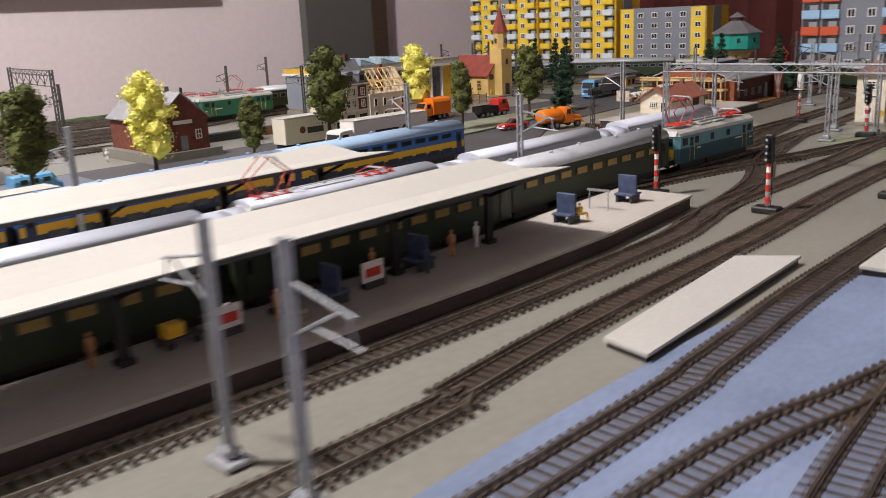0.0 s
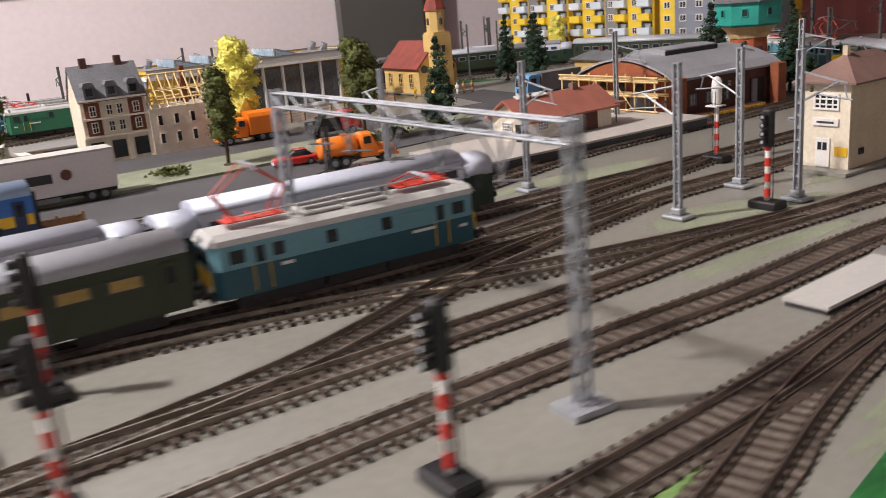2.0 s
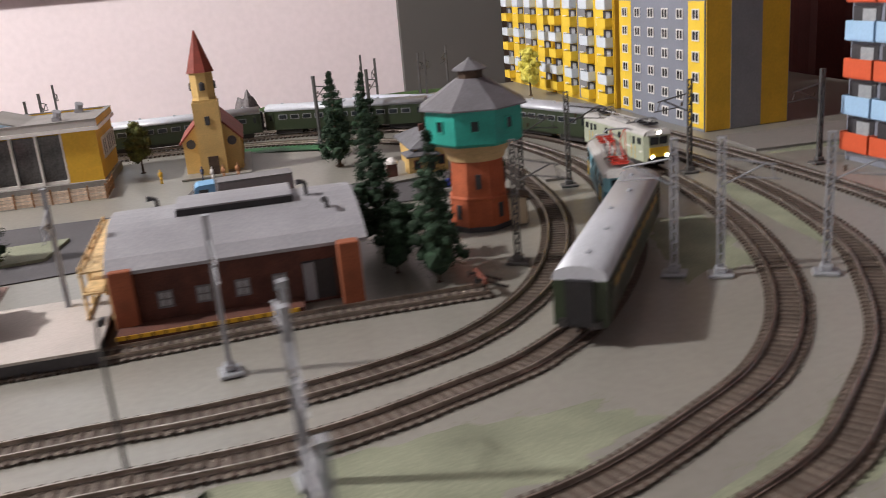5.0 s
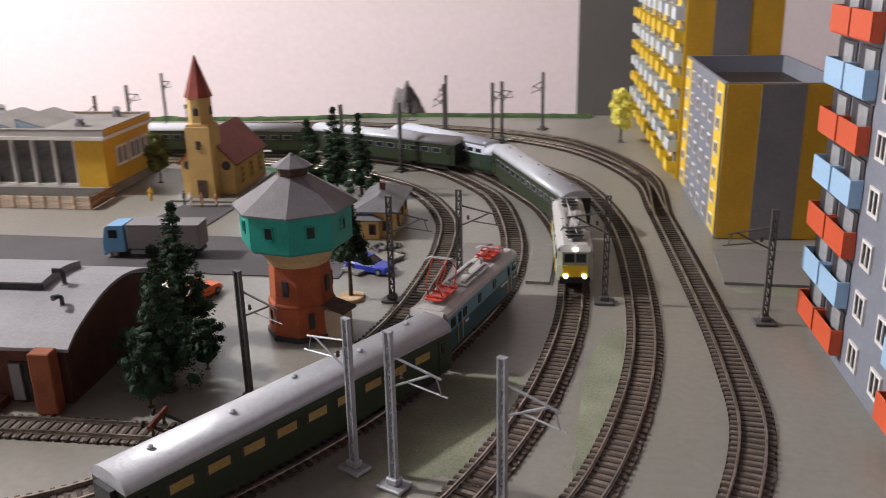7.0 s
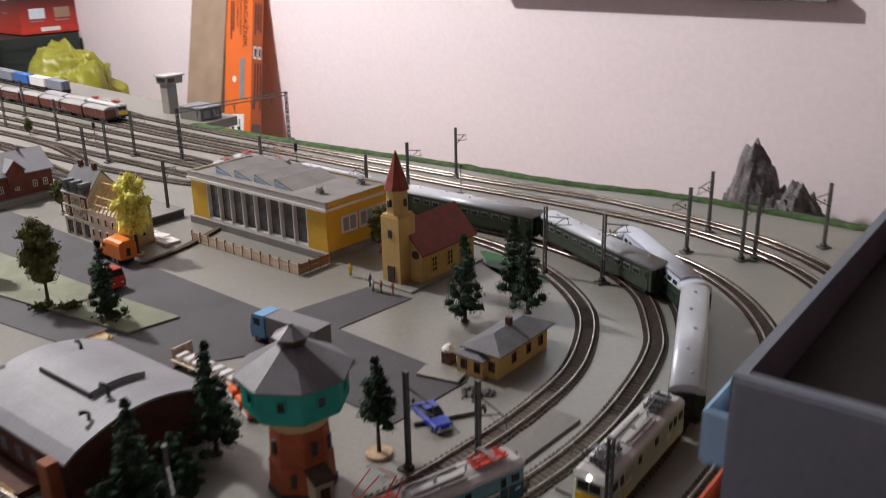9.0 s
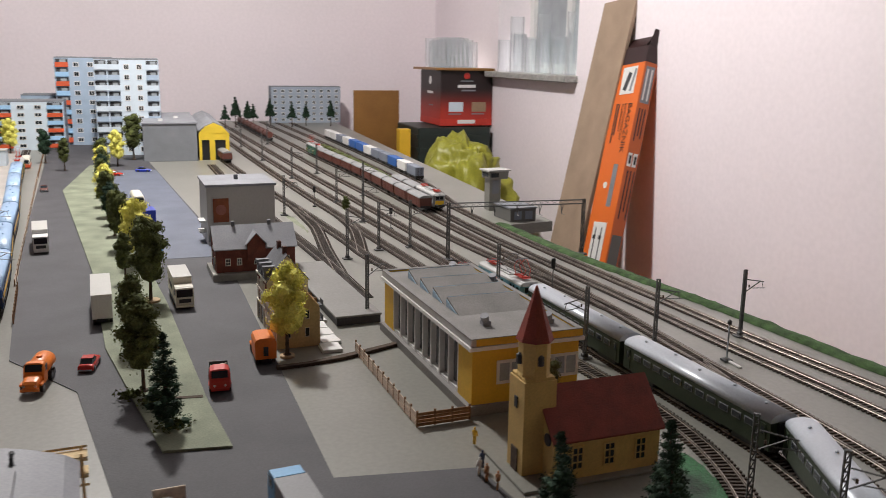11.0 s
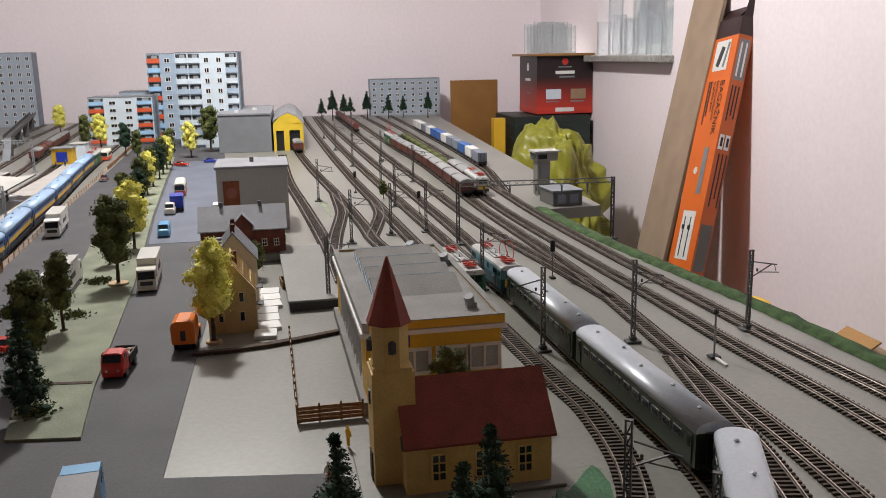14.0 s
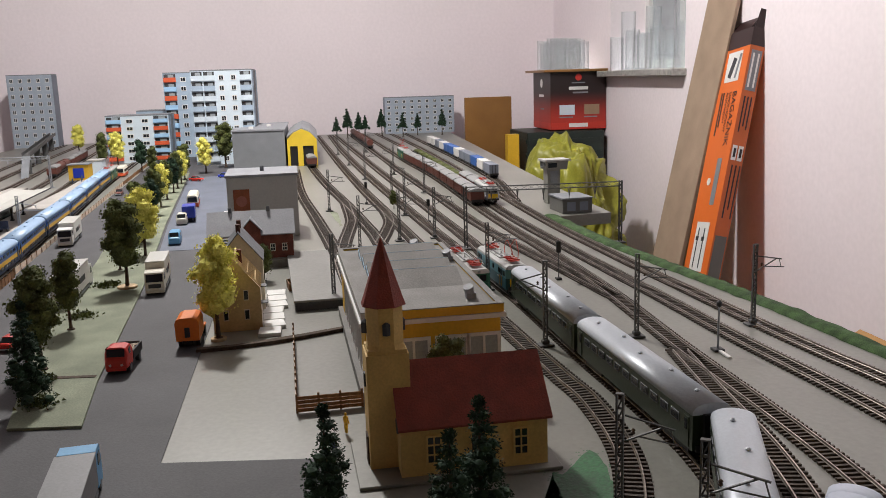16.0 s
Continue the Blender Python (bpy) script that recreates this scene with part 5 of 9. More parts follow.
def flats(x, y, rz, w, d, h, floors, wall, end, label, cols, group):
    """A panel block: long fronts at local -y and +y. cols: per bay of the front, 'w' for windows or a pair of balcony colours."""
    bl = thing("apartment_block", x, y, 0, rz, label, "apartment block", group)
    if "curve" in group:
        part("wall", open_top(w, d, h, 0.004, 0.024), wall, bl)
        part("roof", box(B(), -w / 2 + 0.0045, w / 2 - 0.0045, -d / 2 + 0.0045, d / 2 - 0.0045, h - 0.0236, h - 0.021), "roof_dark", bl, "dark brown sunken roof")
    else:
        part("wall", box(B(), -w / 2, w / 2, -d / 2, d / 2, 0.0003, h), wall, bl)
        part("roof", box(B(), -w / 2 - 0.001, w / 2 + 0.001, -d / 2 - 0.001, d / 2 + 0.001, h, h + 0.004), "panel_mid", bl)
    for s in (-1, 1):
        part("end_wall", box(B(), s * w / 2 - 0.0008 + s * 0.0009, s * w / 2 + 0.0008 + s * 0.0009, -d / 2 + 0.002, d / 2 - 0.002, 0.001, h - 0.001), end, bl)
        if end != "panel_grey":
            part("end_stripe", box(B(), s * (w / 2 + 0.0018) - 0.0004, s * (w / 2 + 0.0018) + 0.0004, -d * 0.16, d * 0.2, 0.001, h - 0.001), "panel_mid", bl)
    fh = h / (floors + 0.3)
    bw = w / len(cols)
    win, balc, strips = None, {}, {}
    for side, turn in ((-1, 0),) if "distance" in group else ((1, 180),):
        for b, kind in enumerate(cols):
            xx = -w / 2 + bw * (b + 0.5)
            if isinstance(kind, str) and kind not in ("w", "g"):
                strip = part("colour_strip", box(B(), xx - bw * 0.48, xx + bw * 0.48, side * d / 2 - 0.0004, side * d / 2 + 0.0004, 0.004, h - 0.002), kind, bl)
            for f in range(floors):
                z = fh * (f + 0.35)
                at = pose(xx, side * d / 2 + side * 0.0005, z, 0, 0, turn)
                if isinstance(kind, str):
                    if kind == "g":
                        continue
                    if win is None:
                        win = framed_window(bl, at, bw * 0.42, fh * 0.52, "white", "glass", 1, 0)
                    else:
                        more(win, at)
                else:
                    colour = kind[f % 2]
                    if colour not in balc:
                        bm = B()
                        out = 0.0125 if "yellow" in wall else 0.009
                        box(bm, -bw * 0.46, bw * 0.46, -out, -out + 0.0012, 0.0, fh * 0.5)
                        box(bm, -bw * 0.46, bw * 0.46, -out + 0.0013, 0.0, -0.0012, 0.0008)
                        for s in (-1, 1):
                            box(bm, s * bw * 0.45 - 0.0006, s * bw * 0.45 + 0.0006, -out + 0.0013, 0.0, 0.0009, fh * 0.5)
                        balc[colour] = part("balcony", bm, colour, bl, at=at)
                        # Flat dark sheet on the wall stands for the shade behind the balcony.
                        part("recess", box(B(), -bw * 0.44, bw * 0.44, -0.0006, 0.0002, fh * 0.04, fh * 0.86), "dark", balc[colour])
                        part("pane", box(B(), -bw * 0.12, bw * 0.3, -0.0012, -0.0007, fh * 0.1, fh * 0.8), "glass_pale", balc[colour])
                    else:
                        more(balc[colour], at)
    return bl


YB, RB, WB = ("yellow_wall2", "panel_white"), ("balc_red", "balc_blue"), ("panel_white", "panel_blue")
flats(3.291, 2.242, 94, 0.25, 0.125, 0.17, 6, "panel_grey", "yellow_wall", "blue-grey panel block with yellow end wall", ["yellow_wall2", "w", "w", "w", "w", "yellow_wall2"], "flats by the curve")
flats(3.269, 2.506, 94, 0.25, 0.125, 0.36, 12, "yellow_wall2", "yellow_wall", "tall yellow panel block with small balconies", [YB, "w", YB, "panel_mid", YB, "w", YB], "flats by the curve")
flats(3.249, 2.771, 94, 0.25, 0.125, 0.36, 12, "yellow_wall2", "yellow_wall", "tall yellow panel block with small balconies", [YB, "w", YB, "panel_mid", YB, "w", YB], "flats by the curve")
flats(3.371, 1.778, 94, 0.225, 0.15, 0.318, 8, "panel_grey", "panel_grey", "grey panel block with red and blue balconies", [RB, "w", "w", RB, RB], "flats by the curve")
flats(3.376, 1.527, 94, 0.235, 0.16, 0.262, 7, "panel_grey", "panel_grey", "low grey panel block with dark flat roof", ["w", RB, "w", RB, "w"], "flats by the curve")
flats(-0.60, 1.46, 90, 0.25, 0.16, 0.192, 6, "panel_white", "panel_blue", "pale blue panel block with red balconies", [RB, "w", "w", RB], "flats in the distance")
flats(-0.95, 1.52, 90, 0.25, 0.16, 0.20, 6, "panel_blue", "panel_blue", "pale blue panel block with red balconies", ["w", "w", RB, RB], "flats in the distance")
flats(-0.42, 1.835, 90, 0.23, 0.3, 0.362, 9, "panel_white", "panel_blue", "tall pale blue panel block with white windows", [WB, WB, "w", "w", WB], "flats in the distance")
flats(-0.80, 1.66, 90, 0.22, 0.2, 0.362, 9, "panel_blue", "panel_blue", "tall blue-grey block with red balconies", [RB, "w", "w", RB], "flats in the distance")
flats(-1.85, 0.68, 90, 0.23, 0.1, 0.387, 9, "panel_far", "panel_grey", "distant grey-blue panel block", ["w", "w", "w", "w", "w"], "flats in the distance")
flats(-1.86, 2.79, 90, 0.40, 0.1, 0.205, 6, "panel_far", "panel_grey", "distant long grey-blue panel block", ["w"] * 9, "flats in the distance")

# far grey hall and yellow-fronted wagon shed
fg = thing("grey_hall", -0.32, 1.975, 0, 0, "grey windowless hall with pale flat roof", "building")
part("wall", box(B(), -0.28, 0.28, -0.095, 0.095, 0.0003, 0.136, 0.001), "panel_mid", fg)
part("roof", box(B(), -0.283, 0.283, -0.098, 0.098, 0.1362, 0.142), "slate_light", fg, "pale flat roof")
rv = part("roof_vent", box(B(), -0.012, 0.012, -0.008, 0.008, 0, 0.008), "white", fg, at=(0.2, -0.03, 0.142))
for x, y in ((0.05, 0.03), (-0.1, -0.03)):
    again(rv, (x, y, 0.142))
ys = thing("wagon_shed", -0.38, 2.132, 0, 0, "wagon shed with bright yellow front and grey roof", "shed")
prof = [(-0.055, 0.0003), (0.055, 0.0003), (0.055, 0.098), (0.03, 0.125), (0.0, 0.138), (-0.03, 0.125), (-0.055, 0.108)]
part("wall", extrude(B(), prof, "x", -0.33, 0.318), "panel_mid", ys)
part("roof", extrude(B(), [(0.058, 0.096), (0.058, 0.1), (0.031, 0.129), (0.0, 0.142), (-0.031, 0.129), (-0.058, 0.11), (-0.058, 0.106), (-0.03, 0.1255), (0, 0.1385), (0.03, 0.1255)], "x", -0.335, 0.322), "slate_light", ys, "pale curved roof")
front = B()
for y0, y1, z0, z1 in ((-0.055, -0.045, 0.0003, 0.1), (-0.017, 0.003, 0.0003, 0.1), (0.042, 0.055, 0.0003, 0.1), (-0.045, -0.017, 0.075, 0.1), (0.003, 0.042, 0.075, 0.1)):
    box(front, 0.319, 0.325, y0, y1, z0, z1)
extrude(front, [(-0.055, 0.1), (0.055, 0.098), (0.03, 0.125), (0, 0.138), (-0.03, 0.125)], "x", 0.319, 0.325)
part("front", front, "yellow_wall2", ys, "bright yellow gable front")
for y0, y1 in ((-0.045, -0.017), (0.003, 0.042)):
    part("gateway", box(B(), 0.3185, 0.3195, y0, y1, 0.0005, 0.075), "black", ys)

# ---- trains ----
def pose_on(line, i, ahead):
    """The pose of a vehicle with its middle at index i of the line; ahead: 1 or -1 along it."""
    p = LINES[line]
    j = 22
    a, b = p[max(0, i - j)], p[min(len(p) - 1, i + j)]
    mid = (p[max(0, i - 45)] + p[min(len(p) - 1, i + 45)]) / 2
    c = (mid + p[i]) / 2
    rz = math.degrees(math.atan2(b[1] - a[1], b[0] - a[0]))
    return pose(c[0], c[1], 0.0047, 0, 0, rz + (0 if ahead > 0 else 180))


def bogie(parent, x, n=2, base=0.03):
    bm = B()
    box(bm, -base / 2 - 0.008, base / 2 + 0.008, -0.0125, -0.0105, 0.0015, 0.008)
    box(bm, -base / 2 - 0.008, base / 2 + 0.008, 0.0105, 0.0125, 0.0015, 0.008)
    box(bm, -0.006, 0.006, -0.01, 0.01, 0.004, 0.009)
    bg = part("bogie", bm, "undergear", parent, at=(x, 0, 0))
    wh = part("wheel", tube(B(), (0, -0.0095, 0.0055), (0, -0.0068, 0.0055), 0.0055, n=12), "undergear", bg, at=(-base / 2, 0, 0))
    for k in range(n):
        xx = -base / 2 + base * k / max(1, n - 1)
        if k:
            again(wh, (xx, 0, 0))
        again(wh, pose(xx, 0, 0, 0, 0, 180))
    return bg


def buffers(parent, L):
    bm = B()
    for s in (-1, 1):
        for y in (-0.01, 0.01):
            tube(bm, (s * L / 2, y, 0.0115), (s * (L / 2 + 0.005), y, 0.0115), 0.0012, n=6)
            tube(bm, (s * (L / 2 + 0.005), y, 0.0115), (s * (L / 2 + 0.0057), y, 0.0115), 0.0024, n=8)
        box(bm, s * L / 2 - 0.001, s * L / 2 + 0.001, -0.014, 0.014, 0.008, 0.0135)
    part("buffer_beam", bm, "undergear", parent)


def pantograph(parent, x, raised, paint="panto"):
    h = 0.029 if raised else 0.005
    s = 0.011 if raised else 0.016
    knee = 0.0195 if raised else s
    pg = part("pantograph", box(B(), -0.017, 0.017, -0.0068, 0.0068, -0.0004, 0.0002), paint, parent, ("raised " if raised else "folded ") + ("red" if paint == "panto" else "dark grey") + " pantograph", at=(x, 0, 0.047))
    bar = part("base_bar", box(B(), -0.0007, 0.0007, -0.0085, 0.0085, 0.0003, 0.0016), paint, pg, at=(-0.012, 0, 0))
    for xx in (0.0, 0.012):
        again(bar, (xx, 0, 0))
    for y in (-0.006, 0.006):
        for e in (-1, 1):
            part("lower_arm", tube(B(), (e * 0.011, y, 0.001), (e * knee, y * 0.75, h * 0.5), 0.0006, n=5), paint, pg)
            part("upper_arm", tube(B(), (e * knee, y * 0.75, h * 0.5), (e * 0.001, y * 1.05, h), 0.0005, n=5), paint, pg)
    for xx in (-0.0012, 0.0014):
        part("contact_strip", tube(tube(tube(B(), (xx, -0.009, h), (xx, 0.009, h), 0.0006, n=5), (xx, 0.009, h), (xx, 0.013, h - 0.0025), 0.0006, n=5), (xx, -0.009, h), (xx, -0.013, h - 0.0025), 0.0006, n=5), "steel", pg)


def electric_loco(m, low, high, front, label, raised=(True, False), roof="loco_roof", lit=False, number=True, arms="panto"):
    lo = thing("electric_locomotive", 0, 0, 0, 0, label, "locomotive", "trains")
    L, w = 0.163, 0.0335
    bm = B()
    for z0, z1 in ((0.009, 0.0245),):
        box(bm, -L / 2 + 0.004, L / 2 - 0.004, -w / 2, w / 2, z0, z1)
        for s in (-1, 1):
            extrude(bm, [(s * (L / 2 - 0.004), -w / 2), (s * (L / 2 - 0.004), w / 2), (s * L / 2, w / 2 - 0.005), (s * L / 2, -w / 2 + 0.005)], "z", z0, z1)
    part("lower_body", bm, low, lo)
    bm = B()
    box(bm, -L / 2 + 0.0045, L / 2 - 0.0045, -w / 2 + 0.0002, w / 2 - 0.0002, 0.0245, 0.0375)
    part("upper_body", bm, high, lo)
    for s in (-1, 1):
        cab = B()
        extrude(cab, [(s * (L / 2 - 0.0045), -w / 2 + 0.0004), (s * (L / 2 - 0.0045), w / 2 - 0.0004), (s * (L / 2 - 0.0005), w / 2 - 0.005), (s * (L / 2 - 0.0005), -w / 2 + 0.005)], "z", 0.0245, 0.0375)
        part("cab_front", cab, high, lo)
        nose = B()
        box(nose, s * L / 2 - 0.0003, s * L / 2 + 0.0012, -w / 2 + 0.0052, w / 2 - 0.0052, 0.0095, 0.0243)
        nose = part("nose_panel", nose, front, lo, "yellow nose panel")
        lampm = "lamp_white" if lit and s > 0 else "glass_pale"
        hl = part("headlamp", tube(B(), (s * (L / 2 + 0.0009), 0, 0), (s * (L / 2 + 0.0022), 0, 0), 0.0021, n=10), lampm, nose, at=(0, -0.0085, 0.0145))
        again(hl, (0, 0.0085, 0.0145))
        again(hl, (-s * 0.001, 0, 0.0405))
        ws = part("windscreen", box(B(), s * L / 2 - 0.0006, s * L / 2 + 0.0004, -0.0098, -0.0008, 0.0275, 0.0355), "glass", lo)
        again(ws, (0, 0.0106, 0))
        for y in (-1, 1):
            part("cab_side_window", box(B(), s * (L / 2 - 0.0135) - 0.004, s * (L / 2 - 0.0135) + 0.004, y * w / 2 - 0.0005, y * w / 2 + 0.0005, 0.0275, 0.0345), "glass", lo)
            part("cab_door_window", box(B(), s * (L / 2 - 0.026) - 0.0024, s * (L / 2 - 0.026) + 0.0024, y * w / 2 - 0.0005, y * w / 2 + 0.0005, 0.026, 0.0345), "glass", lo)
            hr = part("handrail", tube(B(), (s * (L / 2 - 0.0215), y * (w / 2 + 0.0009), 0.011), (s * (L / 2 - 0.0215), y * (w / 2 + 0.0009), 0.0255), 0.00032, n=5), "gold", lo)
            again(hr, (-s * 0.009, 0, 0))
    for y in (-1, 1):
        for x in (-0.045, -0.014, 0.02):
            part("side_window", box(B(), x - 0.003, x + 0.003, y * w / 2 - 0.0005, y * w / 2 + 0.0004, 0.0275, 0.0345), "glass", lo)
        part("vent_grille", box(B(), 0.028, 0.047, y * w / 2 - 0.0004, y * w / 2 + 0.0004, 0.0285, 0.0345), high, lo)
        if number:
            part("number_bar", box(B(), 0.036, 0.052, y * w / 2 - 0.0002, y * w / 2 + 0.0004, 0.0215, 0.0232), "white", lo)
            part("plate", box(B(), 0.068, 0.0735, y * w / 2 - 0.0002, y * w / 2 + 0.0004, 0.0188, 0.0205), "white", lo)
            part("plate", box(B(), -0.0445, -0.0375, y * w / 2 - 0.0002, y * w / 2 + 0.0004, 0.0212, 0.023), "white", lo)
        part("under_box", box(B(), -0.018, 0.018, y * 0.009, y * 0.0135, 0.002, 0.009), "undergear", lo)
    rf = extrude(B(), [(-w / 2, 0.0375), (w / 2, 0.0375), (w / 2 - 0.001, 0.0405), (w / 2 - 0.006, 0.0432), (-w / 2 + 0.006, 0.0432), (-w / 2 + 0.001, 0.0405)], "x", -L / 2 + 0.003, L / 2 - 0.003)
    part("roof", rf, roof, lo, "light grey rounded roof")
    for s in (-1, 1):
        end = extrude(B(), [(s * (L / 2 - 0.003), 0.0375), (s * (L / 2 + 0.0008), 0.0377), (s * (L / 2 - 0.001), 0.0405), (s * (L / 2 - 0.003), 0.0428)], "y", -w / 2 + 0.003, w / 2 - 0.003)
        part("roof_end", end, roof, lo)
    hatch = part("roof_hatch", box(B(), -0.012, 0.012, -0.0105, 0.0105, 0.0434, 0.0455, 0.0006), roof, lo, at=(-0.014, 0, 0))
    again(hatch, (0.013, 0, 0))
    rib = part("roof_rib", box(B(), -0.024, 0.024, -0.001, 0.001, 0.0458, 0.0474), "wagon_roof", lo, at=(0, -0.006, 0))
    again(rib, (0, 0.006, 0))
    bus = B()
    tube(bus, (-0.06, -0.003, 0.049), (0.06, 0.002, 0.049), 0.0006, n=4)
    for x in (-0.03, 0.0, 0.03):
        tube(bus, (x, 0, 0.0432), (x, 0, 0.0495), 0.0012, n=6)
    part("roof_conductor", bus, roof, lo)
    pantograph(lo, -0.052, raised[0], arms)
    pantograph(lo, 0.052, raised[1], arms)
    for x in (-0.045, 0.045):
        bogie(lo, x, 2, 0.034)
    buffers(lo, L + 0.002)
    lo.matrix_basis = m
    return lo


def coach(m, body, label, L=0.262, roofmat="coach_roof", windows="glass_pale", upper=None, rows=1, count=9, band=None, frame_paint="dark"):
    co = thing("passenger_coach", 0, 0, 0, 0, label, "coach", "trains")
    w = 0.0335
    part("body", box(B(), -L / 2, L / 2, -w / 2, w / 2, 0.009, 0.0385 if not upper else 0.0255), body, co)
    if upper:
        part("upper_body", box(B(), -L / 2, L / 2, -w / 2, w / 2, 0.0255, 0.0385), upper, co)
    if band:
        part("band", box(B(), -L / 2 + 0.001, L / 2 - 0.001, -w / 2 - 0.0003, w / 2 + 0.0003, 0.0175, 0.0255), band, co)
    rf = [(w / 2 * math.cos(math.pi * k / 12) * 1.02, 0.0385 + 0.0095 * math.sin(math.pi * k / 12) ** 0.75) for k in range(13)]
    part("roof", extrude(B(), rf, "x", -L / 2, L / 2), roofmat, co, "smooth rounded roof", smooth="sides")
    vt = part("roof_vent", lathe(B(), [(0.0016, 0), (0.0022, 0.0016), (0.001, 0.0024)], 8), roofmat, co, at=(-L * 0.4, 0, 0.0478))
    for k in range(1, 5):
        again(vt, (-L * 0.4 + k * L * 0.2, 0.003 * (-1) ** k, 0.0476))
    wn = None
    pitch = (L - 0.04) / count
    levels = ((0.0255, 0.0075),) if rows == 1 else ((0.0128, 0.0062), (0.0305, 0.0055))
    for z, h in levels:
        wn = None
        for k in range(count):
            for y in (-1, 1):
                at = pose(-L / 2 + 0.02 + pitch * (k + 0.5), y * w / 2, z, 0, 0, 0 if y < 0 else 180)
                if wn is None:
                    fr = B()
                    box(fr, -pitch * 0.36, pitch * 0.36, -0.0006, 0.0003, 0, h)
                    wn = part("window", fr, frame_paint if not upper else "emu_navy", co, at=at)
                    part("pane", box(B(), -pitch * 0.3, pitch * 0.3, -0.0009, -0.0005, h * 0.12, h * 0.88), windows, wn)
                else:
                    more(wn, at)
    dr = part("door", box(B(), -0.0042, 0.0042, -0.0007, 0.0003, 0.001, 0.026), body, co, at=pose(-L / 2 + 0.01, -w / 2, 0.0095))
    part("pane", box(B(), -0.002, 0.002, -0.001, -0.0006, 0.015, 0.0235), "glass", dr)
    for x, y in ((L / 2 - 0.01, -1), (-L / 2 + 0.01, 1), (L / 2 - 0.01, 1)):
        more(dr, pose(x, y * w / 2, 0.0095, 0, 0, 0 if y < 0 else 180))
    for s in (-1, 1):
        part("gangway", box(B(), s * L / 2 - 0.0005, s * (L / 2 + 0.004), -0.0085, 0.0085, 0.0105, 0.0395), "black", co, "black rubber gangway")
    part("underframe", box(B(), -L * 0.2, L * 0.2, -0.011, 0.011, 0.0035, 0.009), "undergear", co)
    for x in (-L * 0.36, L * 0.36):
        bogie(co, x, 2, 0.029)
    buffers(co, L)
    co.matrix_basis = m
    return co


def deck_coach(m, label, L=0.236):
    """A double-deck coach: dark lower half, pale upper deck with small windows in its sloping sides, low roof over both ends."""
    co = thing("passenger_coach", 0, 0, 0, 0, label, "coach", "trains")
    w, e = 0.0335, 0.024
    part("body", box(B(), -L / 2, L / 2, -w / 2, w / 2, 0.007, 0.0285), "deck_green", co, "dark green lower body")
    part("upper_deck", extrude(B(), [(-w / 2, 0.0287), (w / 2, 0.0287), (w / 2 - 0.0022, 0.0405), (-w / 2 + 0.0022, 0.0405)], "x", -L / 2 + e, L / 2 - e), "deck_roof", co, "pale upper deck wall")
    top = [((w / 2 - 0.0023) * math.cos(math.pi * k / 10), 0.0407 + 0.0068 * math.sin(math.pi * k / 10) ** 0.8) for k in range(11)]
    part("roof", extrude(B(), top, "x", -L / 2 + e - 0.001, L / 2 - e + 0.001), "deck_roof", co, "pale blue-white rounded roof", smooth="sides")
    for s in (-1, 1):
        low = [(w / 2, 0.0287)] + [((w / 2) * math.cos(math.pi * k / 10), 0.034 + 0.0088 * math.sin(math.pi * k / 10) ** 0.8) for k in range(11)] + [(-w / 2, 0.0287)]
        a, b = sorted((s * L / 2, s * (L / 2 - e + 0.0012)))
        part("end_roof", extrude(B(), low, "x", a, b), "deck_roof", co, "lower rounded roof over the entrance", smooth="sides")
        part("gangway", box(B(), s * L / 2 - 0.0005, s * (L / 2 + 0.004), -0.0085, 0.0085, 0.0105, 0.0375), "black", co, "black rubber gangway")
    lean = math.degrees(math.atan2(0.0022, 0.0118))
    pitch = (L - 2 * e - 0.006) / 11
    up = low_w = None
    for k in range(11):
        x = -L / 2 + e + 0.003 + pitch * (k + 0.5)
        for y in (-1, 1):
            at = Matrix.Translation((x, y * (w / 2 - 0.00035), 0.0305)) @ Matrix.Rotation(0 if y < 0 else math.pi, 4, "Z") @ Matrix.Rotation(-math.radians(lean), 4, "X")
            up = part("upper_window", box(B(), -pitch * 0.34, pitch * 0.34, -0.0005, 0.0004, 0, 0.0052), "glass", co, at=at) if up is None else again(up, at) and up
            at = pose(x, y * w / 2, 0.0125, 0, 0, 0 if y < 0 else 180)
            low_w = part("lower_window", box(B(), -pitch * 0.36, pitch * 0.36, -0.0004, 0.0004, 0, 0.0065), "glass", co, at=at) if low_w is None else again(low_w, at) and low_w
    dr = part("door", box(B(), -0.0055, 0.0055, -0.0006, 0.0003, 0.0, 0.021), "deck_green", co, at=pose(-L / 2 + 0.014, -w / 2, 0.0085))
    part("pane", box(B(), -0.003, 0.003, -0.0009, -0.0005, 0.011, 0.0185), "glass", dr)
    for x, y in ((L / 2 - 0.014, -1), (-L / 2 + 0.014, 1), (L / 2 - 0.014, 1)):
        more(dr, pose(x, y * w / 2, 0.0085, 0, 0, 0 if y < 0 else 180))
    for x in (-L * 0.37, L * 0.37):
        bogie(co, x, 2, 0.026)
    buffers(co, L)
    co.matrix_basis = m
    return co


